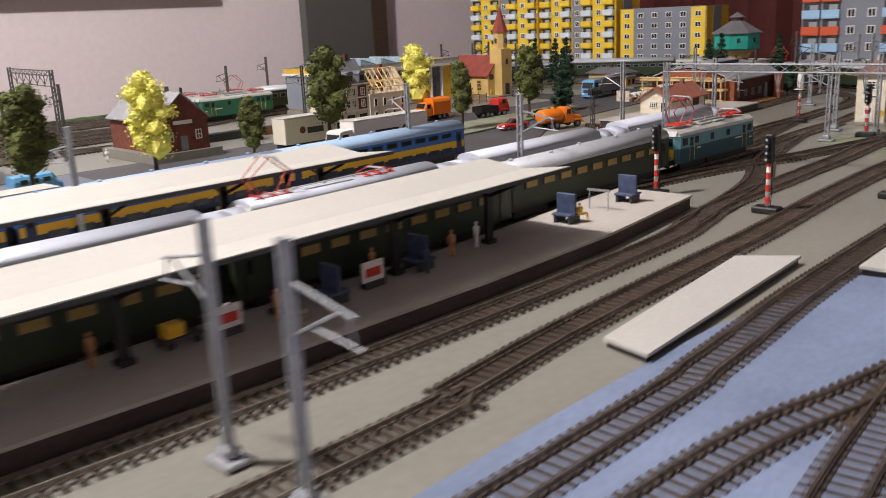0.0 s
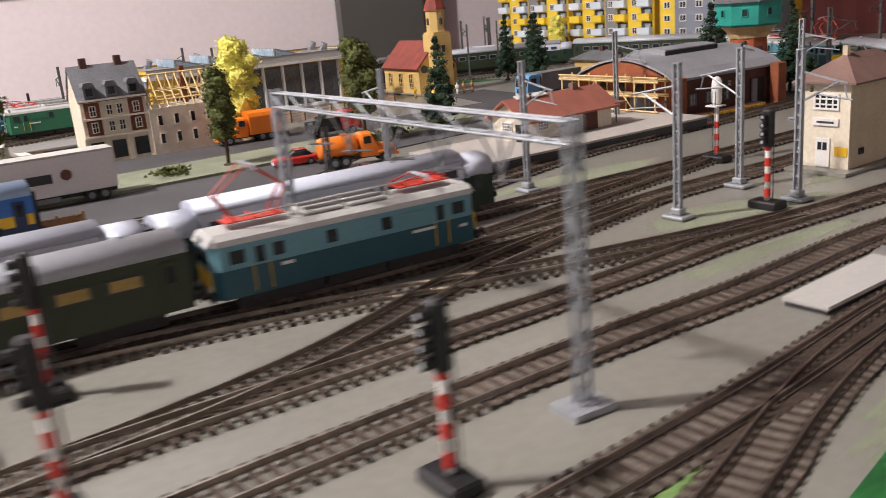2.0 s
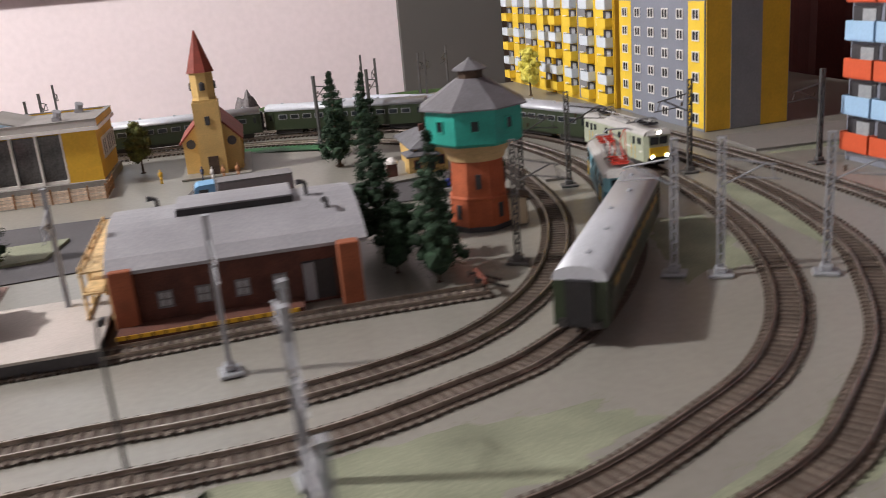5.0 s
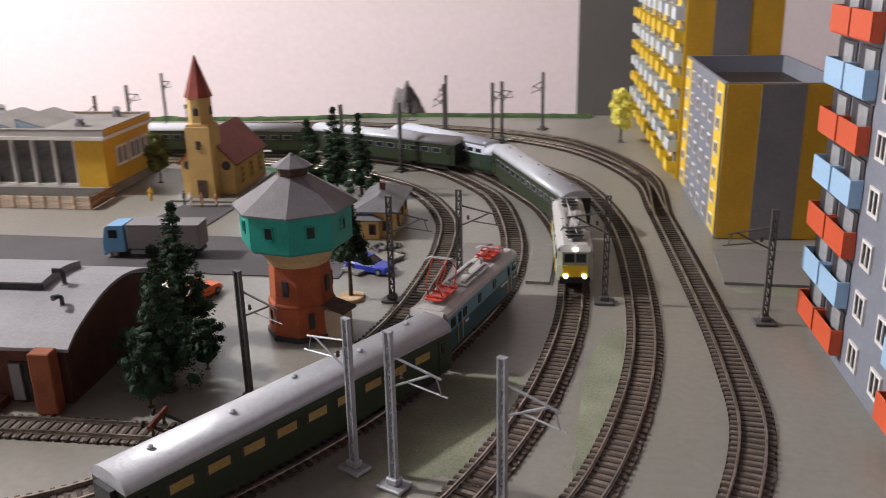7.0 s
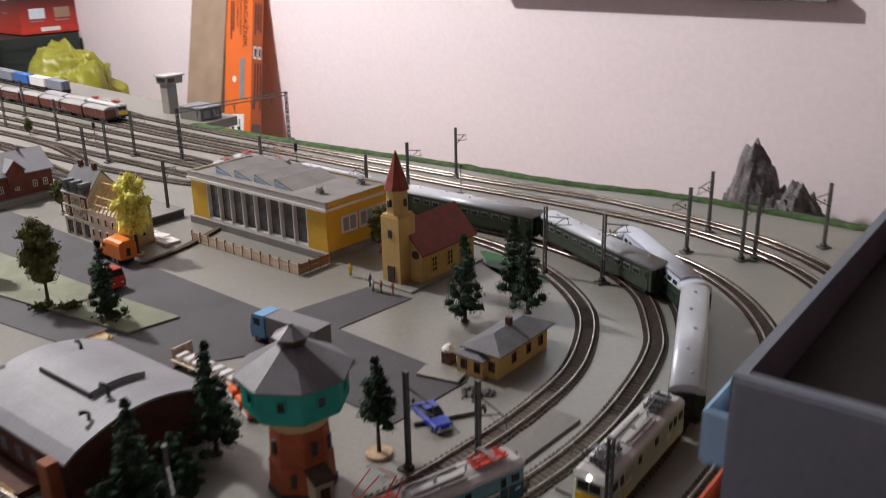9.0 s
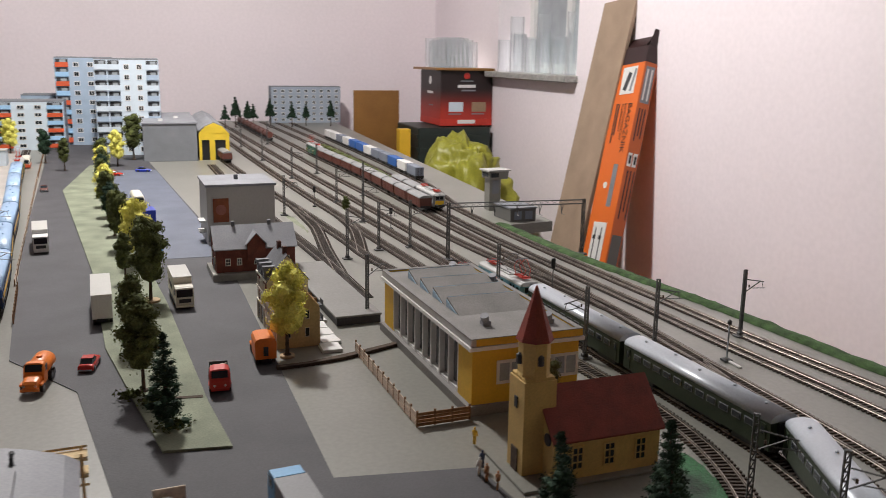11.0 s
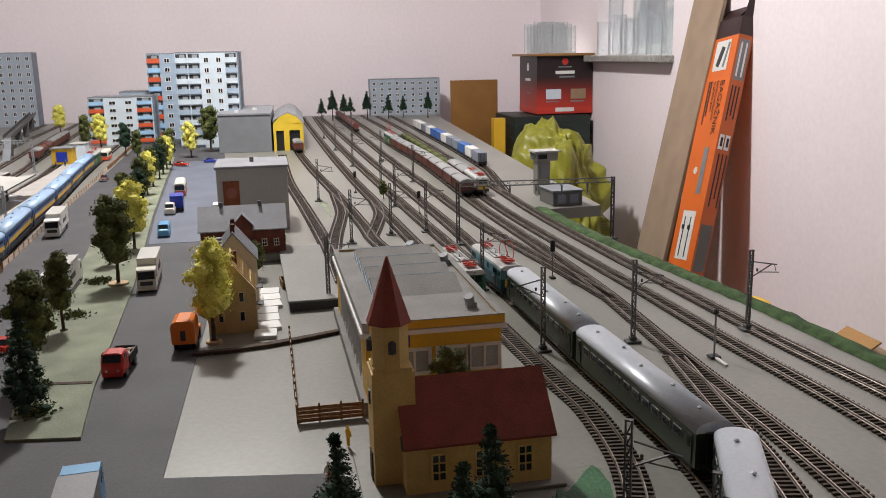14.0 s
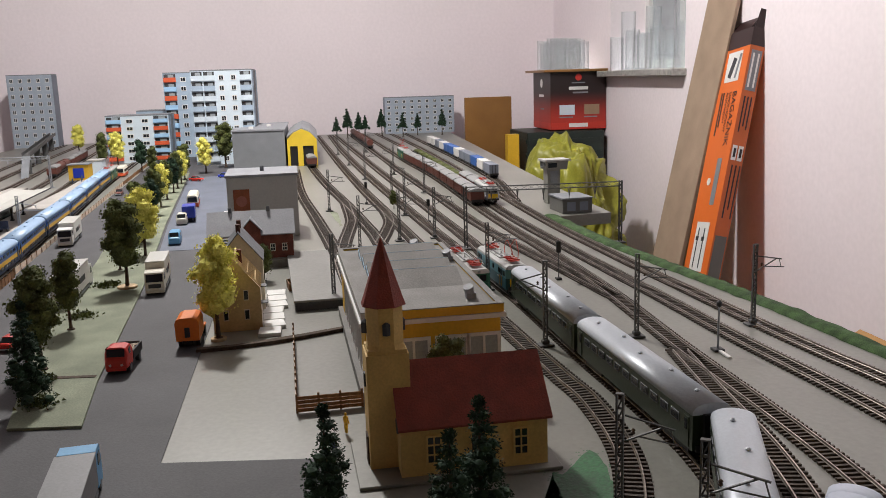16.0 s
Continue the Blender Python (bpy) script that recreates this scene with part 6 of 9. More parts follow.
def wagon(m, kind, label):
    wg = thing("goods_wagon", 0, 0, 0, 0, label, "wagon", "trains")
    L, w = (0.112, 0.033)
    part("underframe", box(B(), -L / 2, L / 2, -0.013, 0.013, 0.008, 0.0115), "undergear", wg)
    if kind == "van":
        part("body", box(B(), -L / 2, L / 2, -w / 2, w / 2, 0.0115, 0.034), "wagon_brown", wg)
        rb = part("side_rib", box(B(), -0.0007, 0.0007, -w / 2 - 0.0008, w / 2 + 0.0008, 0.0118, 0.0335), "wagon_brown", wg, at=(-L * 0.42, 0, 0))
        for k in range(1, 7):
            again(rb, (-L * 0.42 + k * L * 0.14, 0, 0))
        rf = [(w / 2 * 1.04 * math.cos(math.pi * k / 8), 0.034 + 0.007 * math.sin(math.pi * k / 8)) for k in range(9)]
        part("roof", extrude(B(), rf, "x", -L / 2 - 0.001, L / 2 + 0.001), "wagon_roof", wg, "pale grey arched roof")
    elif kind == "tank":
        tk = B()
        tube(tk, (-L / 2 + 0.004, 0, 0.026), (L / 2 - 0.004, 0, 0.026), 0.0145, n=18)
        tube(tk, (0, 0, 0.038), (0, 0, 0.0435), 0.005, n=10)
        part("tank", tk, "wagon_brown", wg, "red brown tank barrel", smooth=False)
        part("saddle", box(B(), -L * 0.35, L * 0.35, -0.008, 0.008, 0.0115, 0.0135), "undergear", wg)
    elif kind == "flat":
        part("load", box(B(), -L / 2 + 0.01, L / 2 - 0.01, -0.012, 0.012, 0.0115, 0.022, 0.003), "leaf", wg, "olive green covered load")
    else:
        part("container", box(B(), -L / 2 + 0.003, L / 2 - 0.003, -0.0145, 0.0145, 0.0117, 0.0405, 0.0006), kind, wg, "ribbed freight container")
        rb = part("door_bar", box(B(), L / 2 - 0.0028, L / 2 - 0.002, -0.0008, 0.0008, 0.013, 0.039), "dark", wg, at=(0, -0.005, 0))
        again(rb, (0, 0.005, 0))
    for x in (-L * 0.32, L * 0.32):
        bogie(wg, x, 2, 0.022)
    buffers(wg, L)
    wg.matrix_basis = m
    return wg


def consist(line, near, ahead, makers):
    """Sets vehicles one behind the other. near: the front's place; ahead: which way along the line the front looks."""
    i = on_line(line, near=near)
    for length, make in makers:
        n = int(length / 2 / 0.002)
        i -= ahead * n
        if 60 < i < len(LINES[line]) - 60:
            make(pose_on(line, i, ahead))
        i -= ahead * n


EU = dict(low="teal_dark", high="teal_light", front="yellow_front", label="teal electric locomotive with yellow nose and red pantographs")
GREEN = "dark olive green passenger coach with silver grey roof"
DECK = "dark green double-deck coach with pale roof"
BLUE = "blue and yellow double-deck coach with pale blue roof"
dark_coach = (0.274, lambda m: coach(m, "coach_green", GREEN, windows="curtain"))
consist("second_loop", (2.14, 1.4), 1, [(0.178, lambda m: electric_loco(m, **EU)), dark_coach, dark_coach, dark_coach])
consist("second_loop", (3.02, 1.925), 1, [(0.178, lambda m: electric_loco(m, **EU)), dark_coach])
deck = (0.245, lambda m: deck_coach(m, DECK))
plain = (0.274, lambda m: coach(m, "coach_green", GREEN, windows="glass", count=11, frame_paint="panel_mid"))
consist("second_loop", (1.93, 2.43), 1, [(0.178, lambda m: electric_loco(m, **EU))])
consist("second_loop", (2.118, 2.449), 1, [plain] * 3)
consist("third_loop", (3.092, 1.92), -1, [(0.178, lambda m: electric_loco(m, "loco_pale", "loco_pale", "yellow_front", "pale grey-green locomotive with yellow nose and lit lamps", (False, False), lit=True, arms="dark")), plain, deck])

consist("inner_loop", (2.20, 1.476), 1, [deck, deck, deck])
consist("inner_loop", (1.66, 1.44), 1, [(0.178, lambda m: electric_loco(m, **EU)), deck, deck])
blue = (0.268, lambda m: coach(m, "emu_navy", BLUE, L=0.26, roofmat="emu_roof", windows="glass", upper="emu_blue", rows=2, count=10, band="emu_yellow"))
consist("platform_track", (1.915, 1.648), 1, [blue] * 6 + [(0.178, lambda m: electric_loco(m, "loco_green", "loco_green", "yellow_front", "green electric locomotive with grey roof"))])
electric_loco(pose_on("inner_loop", on_line("inner_loop", near=(2.03, 2.386)), 1), "loco_green", "loco_green", "loco_green", "green electric locomotive with grey roof", (False, False))
van = (0.124, lambda m: wagon(m, "van", "red brown covered wagon with pale arched roof"))
consist("fourth_loop", (1.215, 2.558), -1, [van] * 10 + [(0.178, lambda m: electric_loco(m, "loco_green", "loco_green", "yellow_front", "green electric locomotive with grey roof"))])
flat = (0.124, lambda m: wagon(m, "flat", "flat wagon with covered olive load"))
consist("outer_loop", (1.205, 2.6), -1, [(0.178, lambda m: electric_loco(m, "slate_light", "wagon_roof", "yellow_front", "grey diesel locomotive with yellow nose", (False, False))), van, van] + [flat] * 9)
cw = (0.124, lambda m: wagon(m, "white", "flat wagon with white container"))
cb = (0.124, lambda m: wagon(m, "cont_blue", "flat wagon with blue container"))
cg = (0.124, lambda m: wagon(m, "panel_grey", "flat wagon with grey container"))
consist("yard_track_c", (0.66, 2.714), -1, [cg, cw, cb, cg, cg, cw, cb, cb, cw, cg, cw, cw])
tk = (0.124, lambda m: wagon(m, "tank", "red brown tank wagon"))
consist("yard_track_b", (-0.72, 2.43), -1, [tk] * 8)
consist("shed_track", (0.08, 2.168), -1, [van, van])
consist("second_loop", (0.05, 1.26), 1, [van, tk, tk, van, van, van, van])

# ---- platforms and canopies ----
def platform(name, points, label):
    th = thing(name, 0, 0, 0, 0, label, "platform", "station platforms")
    n = len(points)
    cx, cy = sum(p[0] for p in points) / n, sum(p[1] for p in points) / n
    inner = [(x - 0.0012 * (1 if x > cx else -1), y - 0.0012 * (1 if y > cy else -1)) for x, y in points]
    part("side", slab(inner, 0.0003, 0.0103), "plat_brown", th, "dark brown platform side")
    part("top", slab(points, 0.0104, 0.0124), "plat_top", th, "pale grey platform paving")
    return th


platform("platform", [(0.4, 1.236), (1.4, 1.243), (1.56, 1.25), (1.7, 1.262), (1.853, 1.288), (1.846, 1.36), (1.7, 1.343), (1.56, 1.325), (1.2, 1.308), (0.4, 1.288)], "long station platform with pale top and brown side")
platform("platform", [(-0.3, 1.375), (0.15, 1.40), (0.5, 1.425), (1.2, 1.447), (1.5, 1.462), (1.72, 1.477), (1.72, 1.602), (1.4, 1.578), (1.07, 1.552), (0.15, 1.462), (-0.3, 1.428)], "second long station platform with pale top")


def canopy(x, y, rz, length, width, label):
    th = thing("platform_canopy", x, y, 0.0125, rz, label, "canopy", "station canopies")
    w = width / 2
    part("roof", extrude(B(), [(-w, 0.0525), (-w, 0.0505), (0, 0.0458), (w, 0.0505), (w, 0.0525), (0, 0.0478)], "x", -length, 0.0), "roof_white", th, "off-white butterfly roof")
    part("gutter_beam", box(B(), -length + 0.002, -0.004, -0.002, 0.002, 0.042, 0.0456), "black", th)
    for s in (-1, 1):
        part("fascia", box(B(), -length, 0.0, s * w - 0.0006 + s * 0.0007, s * w + 0.0006 + s * 0.0007, 0.0497, 0.0522), "dark", th)
    post = None
    for k in range(int(length / 0.095)):
        at = (-0.045 - k * 0.095, 0, 0)
        if post is None:
            bm = box(B(), -0.003, 0.003, -0.002, 0.002, 0.0, 0.042, 0.0004)
            box(bm, -0.0045, 0.0045, -0.004, 0.004, 0.0, 0.003)
            tube(bm, (0, 0, 0.034), (0, w * 0.75, 0.0475), 0.0013, n=4)
            tube(bm, (0, 0, 0.034), (0, -w * 0.75, 0.0475), 0.0013, n=4)
            post = part("post", bm, "black", th, at=at)
        else:
            again(post, at)


canopy(1.6715, 1.3185, 4.7, 0.85, 0.080, "long off-white platform canopy on black posts")
canopy(1.653, 1.4985, 2.7, 0.72, 0.088, "long off-white platform canopy on black posts")


def bench(x, y, rz, z=0.0125):
    th = thing("platform_bench", x, y, z, rz, "dark blue double-sided platform bench", "bench", "platform benches")
    th.scale = (1.35, 1.35, 1.25)
    part("backrest", box(B(), -0.0065, 0.0065, -0.001, 0.001, 0.004, 0.0185, 0.0004), "figure_blue", th)
    st = part("seat", box(B(), -0.0065, 0.0065, 0.0012, 0.006, 0.0048, 0.0062, 0.0003), "figure_blue", th)
    again(st, (0, -0.0072, 0))
    leg = part("leg", box(B(), -0.0008, 0.0008, -0.005, 0.005, 0.0, 0.0047), "dark", th, at=(-0.005, 0, 0))
    again(leg, (0.005, 0, 0))
    return th


def figure(x, y, z, rz, paint, tall=0.019, sitting=False):
    bm = B()
    if sitting:
        lathe(bm, [(0.002, 0.0055), (0.0026, 0.008), (0.0028, 0.0115), (0.001, 0.0125)], 8)
        tube(bm, (0, -0.001, 0.0065), (0.006, -0.0012, 0.0065), 0.0011, n=5)
        tube(bm, (0.006, -0.0012, 0.0065), (0.0065, -0.0012, 0.0), 0.0009, n=5)
        bmesh.ops.create_icosphere(bm, subdivisions=1, radius=0.0014, matrix=Matrix.Translation((0, 0, 0.0142)))
    else:
        for s in (-1, 1):
            tube(bm, (0.0003 * s, s * 0.001, 0), (0, s * 0.001, tall * 0.48), 0.0010, 0.0012, n=6)
            tube(bm, (0, s * 0.0024, tall * 0.78), (0.0012, s * 0.0028, tall * 0.47), 0.0007, n=5)
        lathe(bm, [(0.0018, tall * 0.46), (0.0022, tall * 0.6), (0.0025, tall * 0.78), (0.0007, tall * 0.84), (0.0007, tall * 0.87)], 8)
        bmesh.ops.create_icosphere(bm, subdivisions=1, radius=0.0014, matrix=Matrix.Translation((0, 0, tall * 0.93)))
    ob = part("figurine", bm, paint, smooth=True)
    ob.matrix_world = pose(x, y, z, 0, 0, rz)
    return tagged(ob, {"gold": "tiny yellow painted figurine", "skin": "tiny brown and orange painted figurine", "figure_blue": "tiny dark blue painted figurine", "white": "tiny pale painted figurine"}[paint] + " standing on the layout", "figurine", "layout figurines")


PZ = 0.0126
bench(1.71, 1.311, 95)
bench(1.80, 1.318, 95)
bench(1.55, 1.305, 92)
bench(1.47, 1.292, 92)
bench(1.25, 1.285, 92)
bench(1.30, 1.51, 92)
figure(1.716, 1.303, PZ, -30, "gold", sitting=True)
for x, y, c in ((1.584, 1.309, "skin"), (1.612, 1.313, "white"), (1.546, 1.292, "figure_blue"), (1.43, 1.288, "skin"), (1.33, 1.30, "skin"), (1.52, 1.316, "skin"), (1.1, 1.28, "gold")):
    figure(x, y, PZ, 60 * x * 31 % 360, c)
for x, y, c in ((2.61, 2.172, "skin"), (2.596, 2.17, "white"), (2.628, 2.176, "skin"), (2.583, 2.178, "figure_blue"), (2.53, 2.19, "gold")):
    figure(x, y, 0.0015, 70 * x * 17 % 360, c)
figure(1.655, 2.075, 0.0003, 40, "white")
for x, y in ((0.35, 1.41), (0.25, 1.415), (0.3, 1.425), (0.0, 1.40)):
    figure(x, y, PZ, 90, "figure_blue")
rs = thing("notice_stand", 1.76, 1.318, 0.0125, 95, "pale two-legged notice stand on the platform", "sign")
part("board", box(B(), -0.011, 0.011, -0.0006, 0.0006, 0.0155, 0.0172), "steel", rs)
lg = part("leg", tube(B(), (0, 0, 0), (0, 0, 0.0155), 0.0005, n=5), "steel", rs, at=(-0.009, 0, 0))
again(lg, (0.009, 0, 0))
for x, y in ((1.505, 1.297), (1.40, 1.29)):
    nb = thing("advertising_board", x, y, 0.0125, 5, "pale advertising board with red bars", "sign")
    part("panel", box(B(), -0.009, 0.009, -0.0008, 0.0008, 0.004, 0.0165), "white", nb)
    part("print", box(B(), -0.0065, 0.0065, -0.0011, -0.0009, 0.007, 0.0125), "red", nb)
    part("foot", box(B(), -0.008, 0.008, -0.003, 0.003, 0.0, 0.0039), "dark", nb)
sw = thing("service_trolley", 1.375, 1.297, 0.0125, 5, "yellow and grey service trolley on the platform", "trolley")
part("deck", box(B(), -0.012, 0.012, -0.005, 0.005, 0.004, 0.0055), "dark", sw)
part("crate", box(B(), -0.009, 0.002, -0.0042, 0.0042, 0.0056, 0.013, 0.0005), "gold", sw)
wl = part("wheel", tube(B(), (0, -0.0055, 0.002), (0, -0.004, 0.002), 0.002, n=8), "black", sw, at=(-0.008, 0, 0))
for at in ((0.008, 0, 0), (-0.008, 0.0095, 0), (0.008, 0.0095, 0)):
    again(wl, at)


# ---- catenary masts ----
def lattice(bm, p, q, wide, deep, bays, r=0.0007):
    p, q = Vector(p), Vector(q)
    d = (q - p).normalized()
    u = d.cross(Vector((0, 0, 1)) if abs(d.z) < 0.9 else Vector((1, 0, 0))).normalized()
    v = d.cross(u)
    cs = [(p + u * a * wide / 2 + v * b * deep / 2, q + u * a * wide / 2 + v * b * deep / 2) for a, b in ((-1, -1), (1, -1), (1, 1), (-1, 1))]
    for a, b in cs:
        tube(bm, a, b, r, n=4)
    for i in range(4):
        a0, a1 = cs[i]
        b0, b1 = cs[(i + 1) % 4]
        for k in range(bays):
            s, e = (a0.lerp(a1, k / bays), b0.lerp(b1, (k + 1) / bays)) if k % 2 else (b0.lerp(b1, k / bays), a0.lerp(a1, (k + 1) / bays))
            tube(bm, s, e, r * 0.6, n=3, caps=False)
    return bm


def catenary_mast(paint, h):
    th = thing("catenary_mast", 0, -9, 0, 0, ("galvanised grey" if paint == "steel" else "dark weathered") + " catenary mast with bracket arms", "mast", "catenary masts")
    part("base_plate", box(B(), -0.009, 0.009, -0.007, 0.007, 0.0003, 0.0028, 0.0006), "steel" if paint == "steel" else "mast_dark", th)
    bm = box(B(), -0.0042, 0.0042, -0.0036, 0.0036, 0.0029, 0.0075, 0.0008)
    for s in (-1, 1):
        box(bm, s * 0.0021 - 0.0006, s * 0.0021 + 0.0006, -0.0016, 0.0016, 0.006, h)
    n = 11
    for k in range(n):
        z0, z1 = 0.008 + (h - 0.01) * k / n, 0.008 + (h - 0.01) * (k + 1) / n
        box(bm, -0.0015, 0.0015, -0.0005, 0.0005, z0, z0 + 0.0016)
        tube(bm, (-0.0016, 0, z0), (0.0016, 0, z1), 0.0005, n=4, caps=False)
    box(bm, -0.0028, 0.0028, -0.0018, 0.0018, h, h + 0.001)
    part("post", bm, paint, th)
    part("bracket_arm", tube(tube(B(), (0.0035, 0, h * 0.86), (0.036, 0, h * 0.80), 0.0008, n=5), (0.0035, 0, h * 0.68), (0.029, 0, h * 0.81), 0.0008, n=5), paint, th)
    part("registration_arm", tube(tube(B(), (0.012, 0, h * 0.725), (0.04, 0, h * 0.70), 0.0006, n=4), (0.033, 0, h * 0.80), (0.036, 0, h * 0.70), 0.0005, n=4), paint, th)
    part("insulator", lathe(B(), [(0.0008, h * 0.735), (0.0015, h * 0.745), (0.0009, h * 0.755), (0.0015, h * 0.765), (0.0008, h * 0.775)], 7, 0, (0.009, 0)), "bark", th, "brown ribbed insulator")
    return th


ALL = np.vstack([LINES[k] for k in ("inner_loop", "second_loop", "third_loop", "fourth_loop", "outer_loop", "wall_track", "yard_track_a", "yard_track_b", "shed_track", "platform_track")])
LIGHT_MASTS = [(1.339, 1.183), (1.341, 1.13), (1.435, 1.585), (1.774, 1.417), (1.831, 1.64), (2.386, 1.224), (2.366, 1.337), (2.373, 1.394), (2.279, 1.362), (2.262, 1.51), (2.186, 1.604), (2.69, 1.414), (2.69, 1.38), (2.646, 1.557), (2.967, 1.615), (2.996, 1.60), (3.064, 1.575), (2.521, 1.70), (2.70, 1.265)]
DARK_MASTS = [(2.868, 1.69), (2.927, 1.89), (2.986, 1.917), (3.12, 1.91), (3.254, 1.88), (2.824, 2.388), (2.743, 2.366), (2.857, 2.573), (2.935, 2.59), (2.949, 2.604), (3.009, 2.718), (2.842, 2.679), (2.321, 2.428), (2.313, 2.541), (2.299, 2.695), (2.039, 2.417), (1.595, 2.40), (1.604, 2.33), (1.665, 2.25), (1.287, 2.374), (1.158, 2.204), (2.061, 2.192), (1.0, 2.37), (0.9, 2.468), (0.5, 2.33), (0.4, 2.43), (0.0, 2.30), (-0.5, 2.275), (-0.6, 2.4)]
for paint, places, h in (("steel", LIGHT_MASTS, 0.102), ("mast_dark", DARK_MASTS, 0.10)):
    first = None
    for x, y in places:
        k = int(np.argmin(np.hypot(ALL[:, 0] - x, ALL[:, 1] - y)))
        a = math.degrees(math.atan2(ALL[k][1] - y, ALL[k][0] - x))
        if (x, y) in ((2.386, 1.224), (1.339, 1.183), (1.341, 1.13)):
            a += 180
        if first is None:
            first = catenary_mast(paint, h)
            first.matrix_world = pose(x, y, 0.0002, 0, 0, a)
        else:
            copy_thing(first, pose(x, y, 0.0002, 0, 0, a))


def gantry(p, q, z, paint, label):
    th = thing("catenary_gantry", 0, 0, 0, 0, label, "gantry", "catenary gantries")
    for x, y in (p, q):
        part("leg", lattice(B(), (x, y, 0.003), (x, y, z + 0.006), 0.0048, 0.0048, 10, 0.0009), paint, th)
        part("base_plate", box(B(), x - 0.01, x + 0.01, y - 0.008, y + 0.008, 0.0003, 0.003), paint, th)
    part("beam", lattice(B(), (*p, z), (*q, z), 0.005, 0.008, 20), paint, th)
    drop = None
    for k in range(1, 6):
        s = k / 6
        at = (p[0] + (q[0] - p[0]) * s, p[1] + (q[1] - p[1]) * s, z)
        if drop is None:
            bm = tube(B(), (0, 0, -0.004), (0, 0, -0.024), 0.0008, n=5)
            tube(bm, (-0.008, 0, -0.004), (0, 0, -0.02), 0.0006, n=4)
            tube(bm, (0.008, 0, -0.004), (0, 0, -0.02), 0.0006, n=4)
            tube(bm, (-0.003, 0, -0.022), (0.012, 0, -0.024), 0.0006, n=4)
            drop = part("dropper", bm, paint, th, at=at)
        else:
            again(drop, at)


gantry((2.056, 1.187), (2.037, 1.437), 0.107, "steel", "galvanised lattice gantry spanning the front tracks")
gantry((1.743, 2.725), (1.723, 2.44), 0.11, "mast_dark", "dark lattice gantry spanning the rear tracks")
gantry((0.35, 1.10), (0.33, 1.34), 0.098, "steel", "galvanised lattice gantry over the station throat")
gantry((0.9, 1.09), (0.89, 1.235), 0.098, "steel", "galvanised lattice gantry over the station throat")


# ---- signals ----
def signal(x, y, rz, white):
    th = thing("railway_signal", x, y, 0.0003, rz, ("striped pole signal with white round-backed head" if white else "striped pole signal with black hooded head"), "signal", "colour light signals")
    part("base_block", box(B(), -0.011, 0.011, -0.007, 0.007, 0.0, 0.0055, 0.001), "black", th)
    part("pole", tube(B(), (0, 0, 0.0056), (0, 0, 0.052), 0.0019, n=10), "white", th, smooth=True)
    band = part("band", tube(B(), (0, 0, 0), (0, 0, 0.0055), 0.0021, n=10), "red", th, at=(0, 0, 0.008))
    for k in range(1, 3 if white else 4):
        again(band, (0, 0, 0.008 + k * 0.0105))
    if white:
        bm = lathe(B(), [(0.0034, 0.0495), (0.0043, 0.051), (0.0045, 0.0635), (0.0041, 0.068), (0.003, 0.071), (0.001, 0.0722)], 14)
        part("head", bm, "white", th, "white rounded signal head", smooth=True)
        part("hood", box(B(), -0.0034, 0.0034, -0.0065, -0.0036, 0.0515, 0.0695, 0.0008), "black", th)
        part("platform", box(B(), -0.006, 0.006, -0.004, 0.008, 0.0475, 0.0485), "white", th)
        zs = (0.054, 0.060, 0.066)
    else:
        part("head", box(B(), -0.0038, 0.0038, -0.0032, 0.0028, 0.042, 0.0668, 0.0014), "black", th, "black signal head")
        zs = (0.046, 0.0515, 0.057, 0.0625)
    hood = None
    for z in zs:
        at = (0, -0.0066 if white else -0.0035, z)
        if hood is None:
            hood = part("lamp_hood", tube(B(), (0, 0, 0), (0, -0.0035, -0.0004), 0.0019, 0.0021, n=8), "black", th, at=at)
            part("lens", tube(B(), (0, -0.0034, 0), (0, -0.0038, 0), 0.0012, n=8), "glass_pale", hood)
        else:
            more(hood, at)
    part("ladder", tube(tube(B(), (-0.0015, 0.004, 0.006), (-0.0015, 0.004, 0.06), 0.0004, n=4), (0.0015, 0.004, 0.006), (0.0015, 0.004, 0.06), 0.0004, n=4), "dark", th)


for x, y in ((1.875, 1.23), (1.987, 1.171), (1.884, 1.346), (2.298, 1.153), (2.337, 1.338)):
    signal(x, y, -85, False)
for x, y in ((2.412, 1.228), (2.434, 1.473), (2.565, 1.358)):
    signal(x, y, 95, True)
sm = thing("semaphore_signal", 2.137, 1.617, 0.0003, 0, "black lattice semaphore signal with ladder", "signal")
part("base_block", box(B(), -0.008, 0.008, -0.006, 0.006, 0, 0.004, 0.0006), "black", sm)
part("lattice_pole", lattice(B(), (0, 0, 0.004), (0, 0, 0.074), 0.004, 0.004, 10), "mast_dark", sm)
part("arm", box(B(), -0.003, 0.014, -0.004, -0.003, 0.062, 0.068), "black", sm, "black signal board")
part("lamp_box", box(B(), -0.006, -0.002, -0.003, 0.003, 0.062, 0.07), "black", sm)
sh2 = thing("signal_post", 2.384, 2.609, 0.0003, 0, "short grey signal post with white arm", "signal")
part("base_block", box(B(), -0.006, 0.006, -0.006, 0.006, 0, 0.003, 0.0005), "dark", sh2)
part("pole", tube(B(), (0, 0, 0.003), (0, 0, 0.05), 0.0012, n=6), "steel", sh2)
part("arm", box(B(), -0.002, 0.03, -0.002, 0.002, 0.0005, 0.0024), "white", sh2)
part("head", lathe(B(), [(0.001, 0.05), (0.003, 0.052), (0.003, 0.056), (0.001, 0.058)], 8), "dark", sh2)
